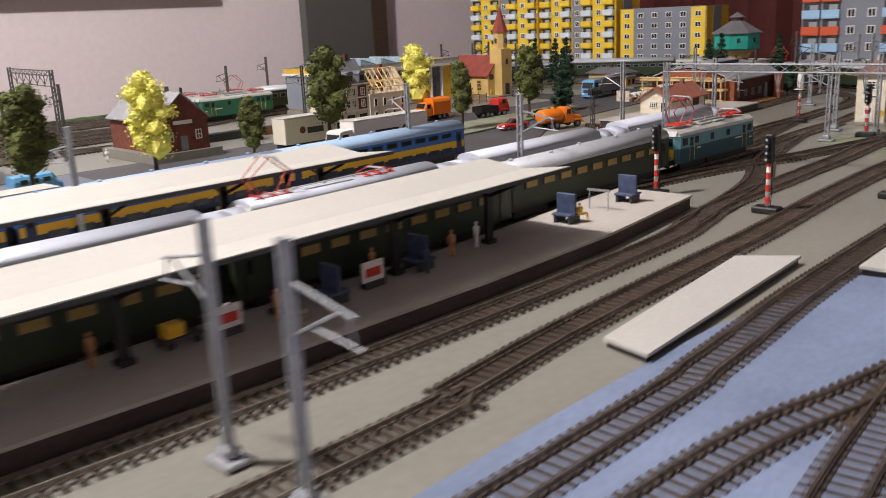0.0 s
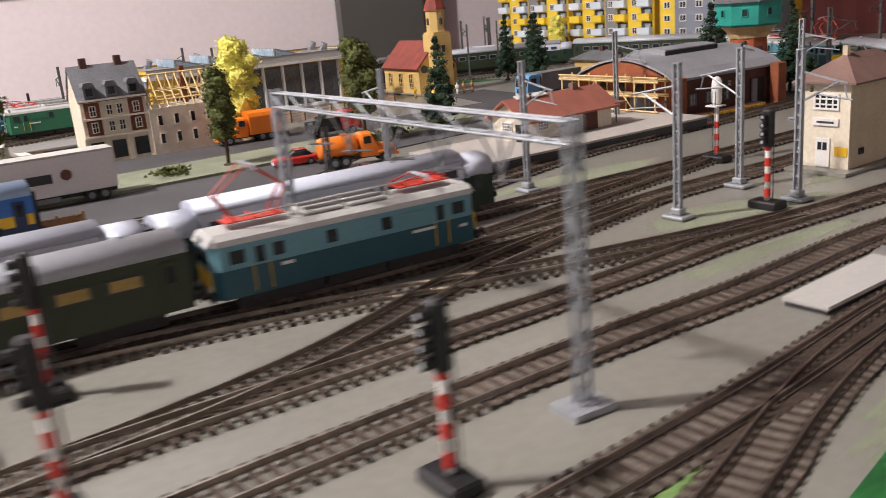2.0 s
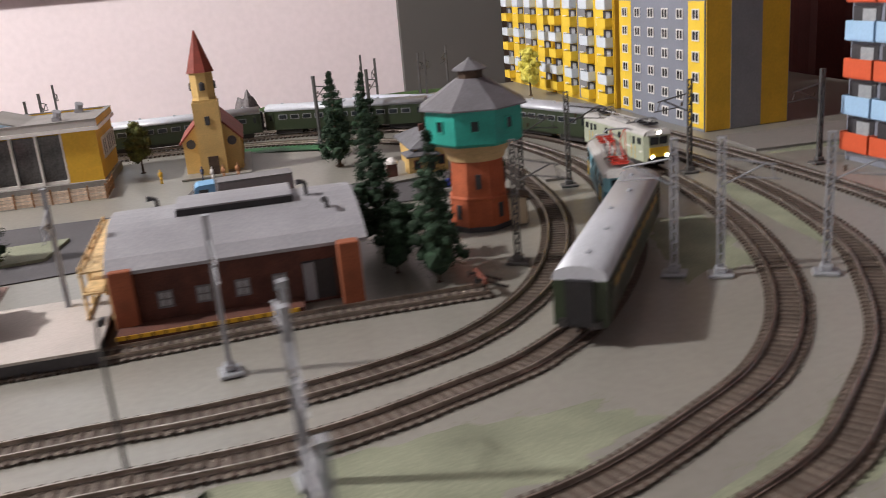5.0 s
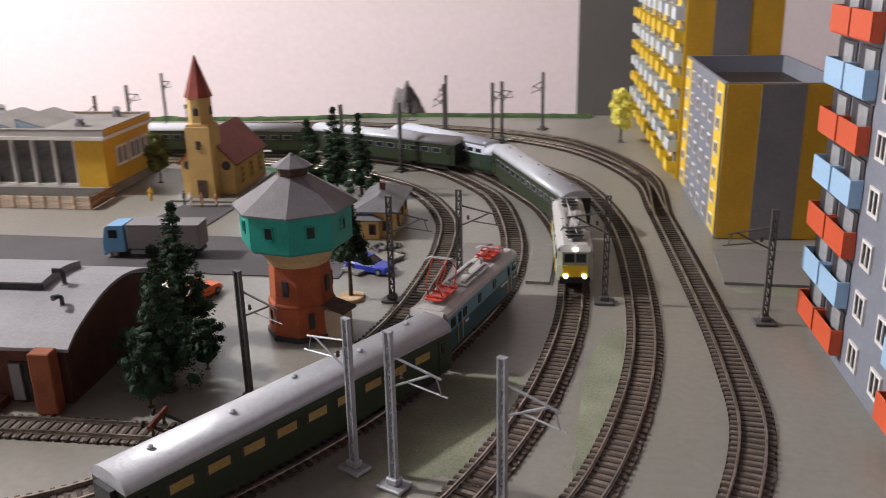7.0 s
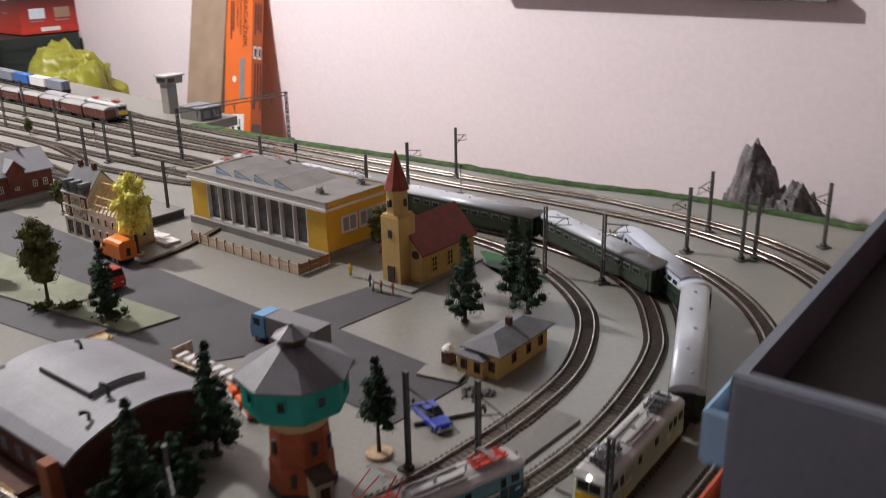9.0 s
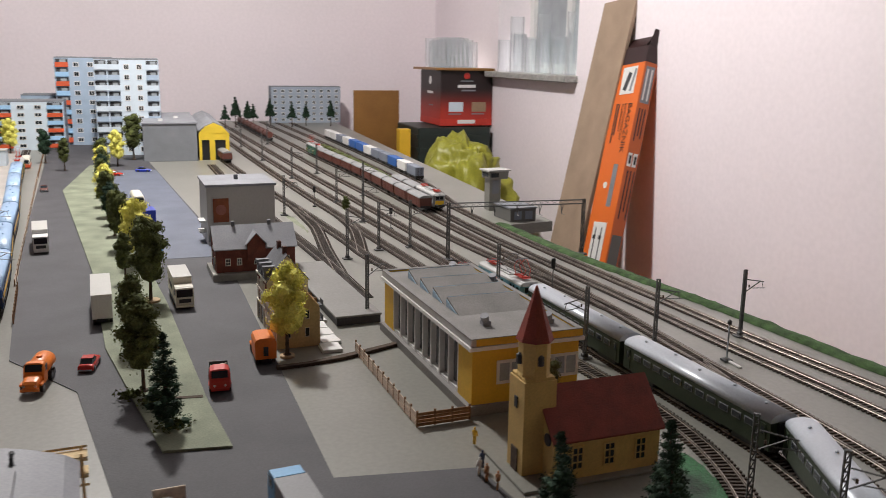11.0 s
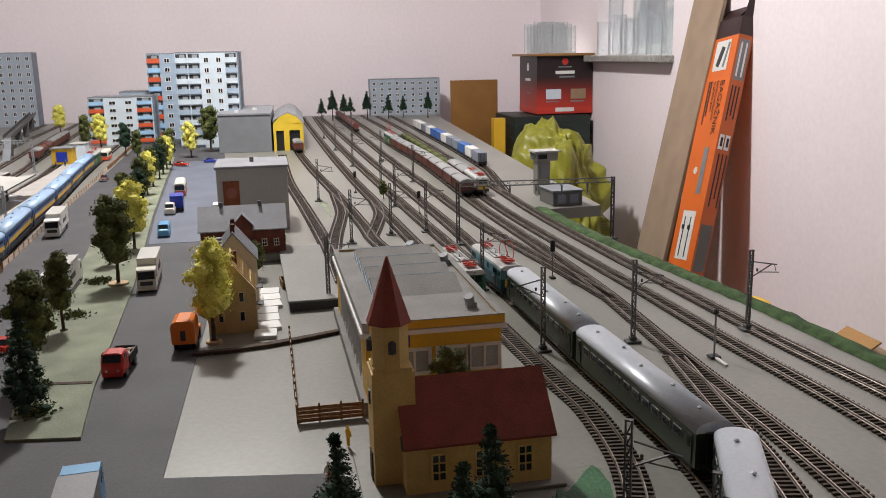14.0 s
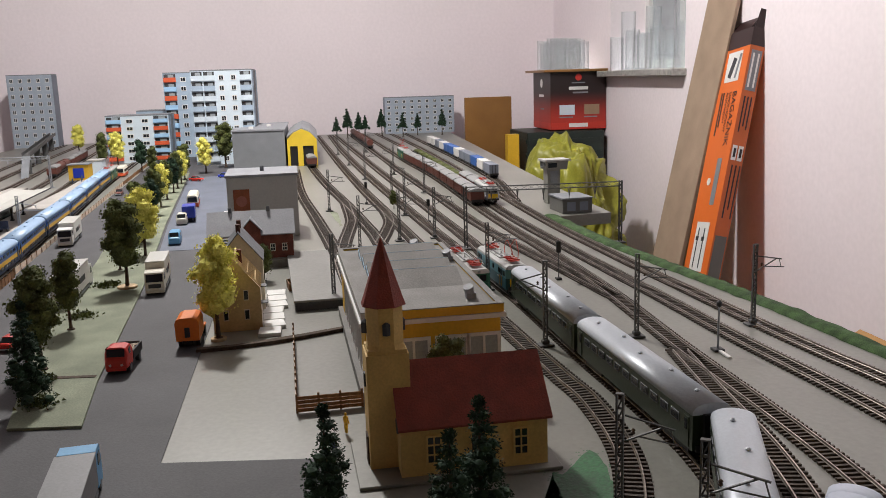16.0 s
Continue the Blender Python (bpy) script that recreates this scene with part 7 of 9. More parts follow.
for x, y, h in ((1.39, 2.415, 0.05), (1.05, 2.30, 0.055), (2.0, 2.535, 0.06)):
    ds = thing("yard_signal", x, y, 0.0003, 0, "small black yard signal on thin post", "signal", "yard signals")
    part("pole", tube(B(), (0, 0, 0), (0, 0, h * 0.72), 0.0009, n=6), "mast_dark", ds)
    part("base_block", box(B(), -0.005, 0.005, -0.004, 0.004, 0, 0.003), "black", ds)
    part("head", box(B(), -0.002, 0.002, -0.0036, 0.0036, h * 0.7, h, 0.001), "black", ds)


# ---- vehicles ----
def add_wheels(th, xs, half, r, wide=0.004):
    first = None
    for x in xs:
        for s in (-1, 1):
            at = (x, s * half, r)
            if first is None:
                first = part("wheel", tube(B(), (0, -wide / 2, 0), (0, wide / 2, 0), r, n=14), "black", th, at=at)
                part("rim", tube(B(), (0, -wide / 2 - 0.0004, 0), (0, wide / 2 + 0.0004, 0), r * 0.55, n=10), "panel_mid", first)
            else:
                more(first, at)


def loft(sections):
    """A closed body through cross sections (x, half width, z low, z high), softened at the top."""
    bm = B()
    rings = []
    for x, w, z0, z1 in sections:
        t = w * 0.82
        rings.append([bm.verts.new(p) for p in ((x, -w, z0), (x, -w, z0 + (z1 - z0) * 0.72), (x, -t, z1 - (z1 - z0) * 0.06), (x, -t * 0.6, z1), (x, t * 0.6, z1), (x, t, z1 - (z1 - z0) * 0.06), (x, w, z0 + (z1 - z0) * 0.72), (x, w, z0))])
    for a, b in zip(rings, rings[1:]):
        for k in range(8):
            bm.faces.new((a[k], a[(k + 1) % 8], b[(k + 1) % 8], b[k]))
    bm.faces.new(rings[0])
    bm.faces.new(rings[-1][::-1])
    bmesh.ops.recalc_face_normals(bm, faces=bm.faces)
    return bm


def car(x, y, z, rz, paint, label, s=1.0):
    th = thing("car", x, y, z, rz, label, "car", "model cars")
    part("body", loft([(-0.0245 * s, 0.0075 * s, 0.0035, 0.009), (-0.0235 * s, 0.0096 * s, 0.0025, 0.0102), (-0.01 * s, 0.01 * s, 0.0025, 0.0105), (0.012 * s, 0.01 * s, 0.0025, 0.0103), (0.0225 * s, 0.0094 * s, 0.0025, 0.009), (0.0245 * s, 0.0075 * s, 0.0035, 0.0075)]), paint, th, smooth=False)
    part("cabin", loft([(-0.018 * s, 0.0078 * s, 0.0095, 0.0108), (-0.012 * s, 0.0084 * s, 0.0095, 0.0155), (0.001 * s, 0.0084 * s, 0.0095, 0.0157), (0.009 * s, 0.0078 * s, 0.0095, 0.0108)]), "glass", th, "dark glazed cabin")
    part("roof", loft([(-0.0125 * s, 0.0072 * s, 0.0156, 0.0162), (0.001 * s, 0.0072 * s, 0.0158, 0.0164)]), paint, th)
    bp = part("bumper", box(B(), -0.0007, 0.0007, -0.0085 * s, 0.0085 * s, 0.003, 0.0046), "panel_white", th, at=(0.025 * s, 0, 0))
    again(bp, (-0.025 * s, 0, 0))
    hl = part("headlight", tube(B(), (0, 0, 0), (0.0006, 0, 0), 0.0013, n=8), "white", th, at=(0.0246 * s, 0.0058 * s, 0.0062))
    again(hl, (0.0246 * s, -0.0058 * s, 0.0062))
    add_wheels(th, (-0.015 * s, 0.0155 * s), 0.0092 * s, 0.0036, 0.0024)
    return th


def bonnet_truck(x, y, z, rz, paint, load, load_paint, label, length=0.082):
    """Cab at +x, with a bonnet for a tank or box load, upright for a flat one."""
    th = thing("truck", x, y, z, rz, label, "truck", "model trucks")
    f = length / 2
    part("chassis", box(B(), -f, f - 0.004, -0.006, 0.006, 0.006, 0.009), "black", th)
    if load == "flat":
        part("cab", loft([(f - 0.026, 0.0118, 0.008, 0.029), (f - 0.023, 0.0122, 0.008, 0.0305), (f - 0.005, 0.0122, 0.008, 0.0302), (f - 0.0015, 0.0118, 0.008, 0.019), (f, 0.0112, 0.008, 0.0165)]), paint, th)
        part("windscreen", box(B(), -0.0004, 0.0004, -0.0095, 0.0095, -0.0042, 0.0042), "glass", th, at=pose(f - 0.0028, 0, 0.0245, 0, -17, 0))
        side = f - 0.0135
    else:
        part("bonnet", loft([(f - 0.022, 0.0098, 0.007, 0.0195), (f - 0.012, 0.0095, 0.007, 0.0185), (f - 0.003, 0.0085, 0.006, 0.017), (f, 0.007, 0.007, 0.0145)]), paint, th)
        part("cab", loft([(f - 0.038, 0.0115, 0.008, 0.030), (f - 0.035, 0.0122, 0.008, 0.0315), (f - 0.026, 0.0122, 0.008, 0.0313), (f - 0.0205, 0.0116, 0.008, 0.0205)]), paint, th)
        part("windscreen", box(B(), -0.0004, 0.0004, -0.0095, 0.0095, -0.0042, 0.0042), "glass", th, at=pose(f - 0.0228, 0, 0.0258, 0, -27, 0))
        side = f - 0.031
    sw = part("side_window", box(B(), -0.0038, 0.0038, -0.0003, 0.0003, -0.0035, 0.0035), "glass", th, at=(side, -0.0121, 0.0245))
    again(sw, (side, 0.0121, 0.0245))
    part("bumper", box(B(), f - 0.0005, f + 0.0012, -0.0105, 0.0105, 0.0055, 0.0085), paint, th)
    hl = part("headlight", tube(B(), (0, 0, 0), (0.001, 0, 0), 0.0016, n=8), "white", th, at=(f - 0.001, 0.0062, 0.0115))
    again(hl, (f - 0.001, -0.0062, 0.0115))
    mg = part("mudguard", box(B(), -0.0075, 0.0075, -0.002, 0.002, 0.0095, 0.0125, 0.001), paint, th, at=(f - 0.013, 0.011, 0))
    again(mg, (f - 0.013, -0.011, 0))
    end = f - (0.028 if load == "flat" else 0.040)
    if load == "tank":
        bm = B()
        rings = []
        xs = [(-f + 0.001, 0.6), (-f + 0.002, 0.92), (-f + 0.004, 1.0), (end - 0.003, 1.0), (end - 0.001, 0.9), (end, 0.6)]
        for xx, sc in xs:
            rings.append([bm.verts.new((xx, 0.0128 * sc * math.cos(2 * math.pi * k / 18), 0.0195 + 0.0108 * sc * math.sin(2 * math.pi * k / 18))) for k in range(18)])
        for a, b in zip(rings, rings[1:]):
            for k in range(18):
                bm.faces.new((a[k], a[(k + 1) % 18], b[(k + 1) % 18], b[k]))
        bm.faces.new(rings[0])
        bm.faces.new(rings[-1][::-1])
        bmesh.ops.recalc_face_normals(bm, faces=bm.faces)
        part("tank", bm, load_paint, th, smooth=True)
        part("hatch", tube(B(), (-0.012, 0, 0.0295), (-0.012, 0, 0.032), 0.0035, n=10), load_paint, th)
    elif load == "box":
        part("cargo_box", extrude(B(), [(-0.0135, 0.0095), (0.0135, 0.0095), (0.014, 0.031), (0.012, 0.0355), (0.007, 0.0375), (-0.007, 0.0375), (-0.012, 0.0355), (-0.014, 0.031)], "x", -f, end), load_paint, th)
        part("tail_mark", box(B(), -0.0003, 0.0003, -0.003, 0.003, 0.014, 0.026), "dark", th, at=(-f - 0.0004, 0, 0))
    else:
        bm = box(B(), -f, end, -0.0125, 0.0125, 0.0095, 0.0115)
        for y0, y1 in ((-0.0125, -0.0113), (0.0113, 0.0125)):
            box(bm, -f, end, y0, y1, 0.0116, 0.0195)
        for x0, x1 in ((-f, -f + 0.0012), (end - 0.0012, end)):
            box(bm, x0, x1, -0.0112, 0.0112, 0.0116, 0.0195)
        part("cargo_bed", bm, load_paint, th)
        rr = random.Random(7)
        lg = B()
        for k in range(26):
            px, py = rr.uniform(-f + 0.005, end - 0.005), rr.uniform(-0.009, 0.009)
            a = rr.uniform(0, 3)
            tube(lg, (px - 0.003 * math.cos(a), py - 0.003 * math.sin(a), 0.013 + rr.random() * 0.004), (px + 0.003 * math.cos(a), py + 0.003 * math.sin(a), 0.014 + rr.random() * 0.004), 0.0011, n=5)
        tagged(part("cargo", lg, "fence_wood", th, "pale loose logs"), "pale loose logs", "", "", "stuff")
    add_wheels(th, (f - 0.013, -f + 0.014, -f + 0.025) if length > 0.075 else (f - 0.013, -f + 0.014), 0.0105, 0.0057)
    return th


def lorry(x, y, z, rz, cab, load, label, length=0.1, tall=0.044, gap=0.002, far=False):
    """Flat-fronted cab at +x and a box body."""
    th = thing("lorry", x, y, z, rz, label, "lorry", "model lorries")
    f = length / 2
    part("chassis", box(B(), -f, f - 0.004, -0.007, 0.007, 0.006, 0.0095), "black", th)
    cb = part("cab", extrude(B(), [(f - 0.024, 0.007), (f - 0.001, 0.0065), (f, 0.009), (f, 0.019), (f - 0.0035, 0.034), (f - 0.007, 0.036), (f - 0.024, 0.0365)], "y", -0.0138, 0.0138), cab, th)
    part("windscreen", box(B(), -0.0004, 0.0004, -0.012, 0.012, -0.0058, 0.0058), "glass", cb, at=pose(f - 0.0014, 0, 0.0262, 0, -13, 0))
    sw = part("side_window", box(B(), -0.005, 0.005, -0.0003, 0.0003, -0.0045, 0.0045), "glass", cb, at=(f - 0.012, -0.014, 0.027))
    again(sw, (f - 0.012, 0.014, 0.027))
    part("grille", box(B(), -0.0004, 0.0004, -0.009, 0.009, 0.0115, 0.0175), "dark", cb, at=(f + 0.0003, 0, 0))
    hl = part("headlight", box(B(), -0.0004, 0.0004, -0.0025, 0.0025, 0.0085, 0.0108), "white", cb, at=(f + 0.0004, 0.009, 0))
    again(hl, (f + 0.0004, -0.009, 0))
    part("bumper", box(B(), f - 0.003, f + 0.001, -0.0135, 0.0135, 0.0038, 0.0063, 0.0005), cab, th)
    part("cargo_box", box(B(), -f, f - 0.024 - gap, -0.0143, 0.0143, 0.0105, tall, 0.0008), load, th)
    part("box_roof", box(B(), -f - 0.0003, f - 0.0237 - gap, -0.0146, 0.0146, tall + 0.0002, tall + 0.0012), "roof_white" if load in ("cream", "white") else load, th)
    if load in ("cream", "white"):
        for s in (-1, 1):
            em = part("emblem", tube(B(), (0, 0, 0), (0, s * 0.0004, 0), 0.005, n=12), "wagon_brown", th, "plain round brown emblem", at=(-f * 0.45, s * 0.01435, tall * 0.62))
            part("print", box(B(), -f * 0.30, f * 0.22, s * 0.0147 - 0.0002, s * 0.0147 + 0.0002, tall * 0.50, tall * 0.68), "dark", th, "plain dark print bar")
    sk = part("side_skirt", box(B(), -f * 0.35, f - 0.03, -0.0006, 0.0006, 0.005, 0.0095), "panel_mid", th, at=(0, -0.0135, 0))
    again(sk, (0, 0.0135, 0))
    add_wheels(th, (f - 0.012, -f + 0.013, -f + 0.025) + ((f - 0.033,) if length > 0.13 else ()), 0.0115, 0.0056)
    return th


def bus(x, y, z, rz, label):
    th = thing("bus", x, y, z, rz, label, "bus", "model buses")
    part("body", loft([(-0.052, 0.0125, 0.004, 0.033), (-0.051, 0.014, 0.0035, 0.035), (0.049, 0.014, 0.0035, 0.035), (0.052, 0.0125, 0.004, 0.032)]), "cream", th)
    part("skirt", loft([(-0.0524, 0.0129, 0.0035, 0.0145), (-0.0512, 0.0143, 0.003, 0.015), (0.0492, 0.0143, 0.003, 0.015), (0.0524, 0.0129, 0.0035, 0.014)]), "balc_red", th, "orange red lower half")
    sw = part("side_window", box(B(), -0.0055, 0.0055, -0.0004, 0.0004, -0.004, 0.004), "glass", th, at=(-0.043, -0.0141, 0.0215))
    for k in range(7):
        for s in (-1, 1):
            if (k, s) != (0, -1):
                again(sw, (-0.043 + k * 0.0135, s * 0.0141, 0.0215))
    ws = part("windscreen", box(B(), -0.0004, 0.0004, -0.011, 0.011, -0.006, 0.006), "glass", th, at=(0.0524, 0, 0.022))
    again(ws, (-0.0524, 0, 0.022))
    add_wheels(th, (-0.03, 0.032), 0.0118, 0.0053)
    return th


def van(x, y, z, rz, paint, label, s=1.0):
    th = thing("van", x, y, z, rz, label, "van", "model vans")
    part("body", loft([(-0.027 * s, 0.0105, 0.004, 0.0235), (-0.026 * s, 0.0115, 0.003, 0.0245), (0.016 * s, 0.0115, 0.003, 0.0245), (0.021 * s, 0.0112, 0.003, 0.0165), (0.026 * s, 0.0105, 0.003, 0.0145), (0.027 * s, 0.0095, 0.004, 0.012)]), paint, th)
    part("windscreen", box(B(), -0.0005, 0.0005, -0.0085, 0.0085, -0.0042, 0.0042), "glass", th, at=pose(0.0187 * s, 0, 0.0203, 0, -32, 0))
    sw = part("side_window", box(B(), -0.004, 0.004, -0.0004, 0.0004, -0.0025, 0.0025), "glass", th, at=(0.009 * s, -0.0112, 0.0178))
    for xx, sd in ((0.009, 1), (-0.004, -1), (-0.004, 1), (-0.016, -1), (-0.016, 1)):
        again(sw, (xx * s, sd * 0.0112, 0.0178))
    add_wheels(th, (-0.016 * s, 0.0165 * s), 0.0098, 0.0042, 0.003)
    return th


RZ, MZ = 0.0013, 0.0042
bonnet_truck(2.195, 2.015, RZ, 180, "orange", "box", "orange", "bright orange bonnet truck with rounded box body", 0.08)
bonnet_truck(2.285, 1.952, RZ, -3, "red", "flat", "black", "red-cabbed truck with black open bed of logs", 0.066)
bonnet_truck(2.22, 1.745, RZ, -8, "orange", "tank", "orange", "bright orange tank truck on the road", 0.08)
car(2.175, 1.80, RZ, 170, "redcar", "small glossy red car parked by the tanker", 0.95)
lorry(2.643, 1.988, RZ, 186, "lightblue", "greybox", "light blue lorry with grey box and red chassis", 0.106, 0.036, 0.003)
car(2.886, 1.968, 0.0003, -20, "bluecar", "bright blue car on the board by the crossing", 1.05)
for k, (x, y) in enumerate(((2.694, 1.892), (2.718, 1.884), (2.742, 1.876))):
    car(x, y, 0.0003, 72, "orange_red", "small orange-red car parked in a row")
lorry(1.89, 1.925, RZ, 4, "cream", "cream", "cream white box lorry on the town road", 0.11, 0.046)
lorry(1.918, 1.806, RZ, 183, "white", "white", "long white box lorry with brown print", 0.16, 0.046)
lorry(1.41, 1.672, RZ, 6, "white", "white", "white articulated lorry on the front road", 0.13, 0.043, 0.004)
van(1.50, 1.893, 0.0019, 5, "lightblue", "light blue van with pale roof")
lorry(1.2, 1.882, 0.0019, 185, "bluecar", "bluecar", "deep blue box lorry parked on the forecourt", 0.07, 0.036)
van(1.25, 1.872, 0.0019, 4, "cream", "pale cream delivery van", 0.8)
bus(0.94, 1.858, 0.0019, 5, "cream bus with orange red lower half")
bus(0.03, 1.497, RZ, 4, "cream bus with orange red lower half")
car(0.33, 1.79, 0.0019, 60, "redcar", "dark red car on the forecourt")
car(0.252, 1.876, 0.0019, 80, "bluecar", "blue car parked by the hall")
car(0.618, 1.606, RZ, 5, "wagon_brown", "brown red car on the far road")
tr = thing("tractor", 2.679, 1.847, 0.0014, 40, "small blue model tractor with open seat", "tractor")
part("bonnet", box(B(), 0.0, 0.0145, -0.0035, 0.0035, 0.006, 0.013, 0.001), "bluecar", tr)
part("seat", box(B(), -0.009, -0.003, -0.003, 0.003, 0.009, 0.0125, 0.0007), "bluecar", tr)
for s in (-1, 1):
    part("mudguard", box(B(), -0.011, -0.001, s * 0.0065 - 0.0018, s * 0.0065 + 0.0018, 0.0125, 0.0138, 0.0005), "bluecar", tr)
    part("rear_wheel", tube(B(), (-0.006, s * 0.0062, 0.0065), (-0.006, s * 0.0095, 0.0065), 0.0063, n=14), "black", tr)
    part("front_wheel", tube(B(), (0.011, s * 0.005, 0.0036), (0.011, s * 0.0072, 0.0036), 0.0035, n=12), "black", tr)
part("exhaust", tube(B(), (0.008, 0.001, 0.013), (0.008, 0.001, 0.0195), 0.0006, n=6), "dark", tr)
part("steering_wheel", tube(B(), (-0.0005, 0, 0.0145), (-0.0002, 0, 0.015), 0.0022, n=10), "dark", tr)


def buffer_stop(x, y, rz):
    th = thing("buffer_stop", x, y, 0.0, rz, "dark metal buffer stop with red beam at the track end", "buffer stop", "buffer stops")
    part("beam", box(B(), -0.001, 0.0015, -0.014, 0.014, 0.011, 0.0155, 0.0004), "brick", th)
    for s in (-1, 1):
        part("frame", tube(tube(B(), (0, s * 0.0085, 0.012), (0.018, s * 0.0085, 0.0045), 0.0011, n=5), (0, s * 0.0085, 0.0047), (0, s * 0.0085, 0.0145), 0.0011, n=5), "undergear", th)
        part("buffer", tube(tube(B(), (-0.006, s * 0.0082, 0.0132), (-0.001, s * 0.0082, 0.0132), 0.001, n=6), (-0.007, s * 0.0082, 0.0132), (-0.006, s * 0.0082, 0.0132), 0.0026, n=10), "undergear", th)


buffer_stop(2.195, 1.66, 4)
buffer_stop(2.825, 1.636, 3)
buffer_stop(1.725, 1.0, -8)


# ---- trees ----
ball = bmesh.new()
bmesh.ops.create_icosphere(ball, subdivisions=1, radius=1.0)
ball.verts.index_update()
CORE = [tuple(v.co) for v in ball.verts]
CORE_FACES = [tuple(v.index for v in f.verts) for f in ball.faces]
ball.free()


def leafy(h, seed, paint, slim=1.0):
    """A model tree: tapered trunk with limbs, and a crown of many small ragged clumps."""
    r = random.Random(seed)
    th = thing("tree", 0, -9, 0, 0, {"leaf": "olive green deciduous model tree with dark trunk", "leaf_yellow": "bright yellow-green model tree with ragged foam crown", "leaf_dark": "dark green model tree with dense crown"}[paint], "tree", "layout trees")
    tk = tube(B(), (0, 0, 0), (0.001, 0, h * 0.3), h * 0.022, h * 0.016, n=7)
    tube(tk, (0.001, 0, h * 0.3), (0, 0.001, h * 0.78), h * 0.016, h * 0.006, n=6)
    lathe(tk, [(h * 0.05, 0.0), (h * 0.045, 0.0012), (h * 0.02, 0.002)], 9)
    pads = []
    for k in range(15):
        z = h * (0.27 + 0.6 * k / 15)
        a = k * 2.4 + r.random()
        spread = h * slim * (0.245 * math.sin(math.pi * (0.18 + 0.74 * k / 15)) ** 0.8) * r.uniform(0.75, 1.1)
        tip = Vector((math.cos(a) * spread, math.sin(a) * spread, z + h * 0.07))
        tube(tk, (0, 0, z - h * 0.05), tip, h * 0.008, h * 0.003, n=4, caps=False)
        pads.append((tip, h * r.uniform(0.075, 0.10)))
        pads.append((tip * 0.55 + Vector((0, 0, z * 0.45 + h * 0.02)), h * r.uniform(0.08, 0.11)))
    for k in range(9):
        pads.append((Vector((r.uniform(-0.05, 0.05) * h, r.uniform(-0.05, 0.05) * h, h * (0.34 + 0.06 * k))), h * (0.05 + slim * (0.17 - 0.011 * k))))
    for k in range(4):
        pads.append((Vector((r.uniform(-0.03, 0.03) * h, r.uniform(-0.03, 0.03) * h, h * (0.80 + 0.045 * k))), h * (0.085 - 0.013 * k)))
    part("trunk", tk, "bark", th)
    verts, faces = [], []
    for c, rad in pads:
        core = len(verts)
        for v in CORE:
            verts.append(c + Vector(v) * rad * r.uniform(0.62, 0.92))
        faces += [tuple(core + i for i in f) for f in CORE_FACES]
        for k in range(120):
            u, a = r.uniform(-0.8, 1), r.uniform(0, 6.283)
            q = math.sqrt(max(0, 1 - u * u))
            out = Vector((q * math.cos(a), q * math.sin(a), u))
            p = c + out * rad * r.uniform(0.45, 1.12)
            s = h * r.uniform(0.010, 0.019)
            t = out.cross(Vector((r.random() - 0.5, r.random() - 0.5, r.random() - 0.5))).normalized()
            b = (out.cross(t) * 0.75 + out * r.uniform(-0.6, 0.6)).normalized()
            n = len(verts)
            verts += [p - t * s, p - b * s * 0.7, p + t * s, p + b * s * 0.8 + out * s * 0.5]
            faces += [(n, n + 1, n + 2), (n, n + 2, n + 3)]
    me = bpy.data.meshes.new("crown")
    me.from_pydata(verts, [], faces)
    me.materials.append(M[paint])
    ob = new("crown", me)
    ob.parent = th
    tagged(ob, "", "", "", "stuff")
    return th


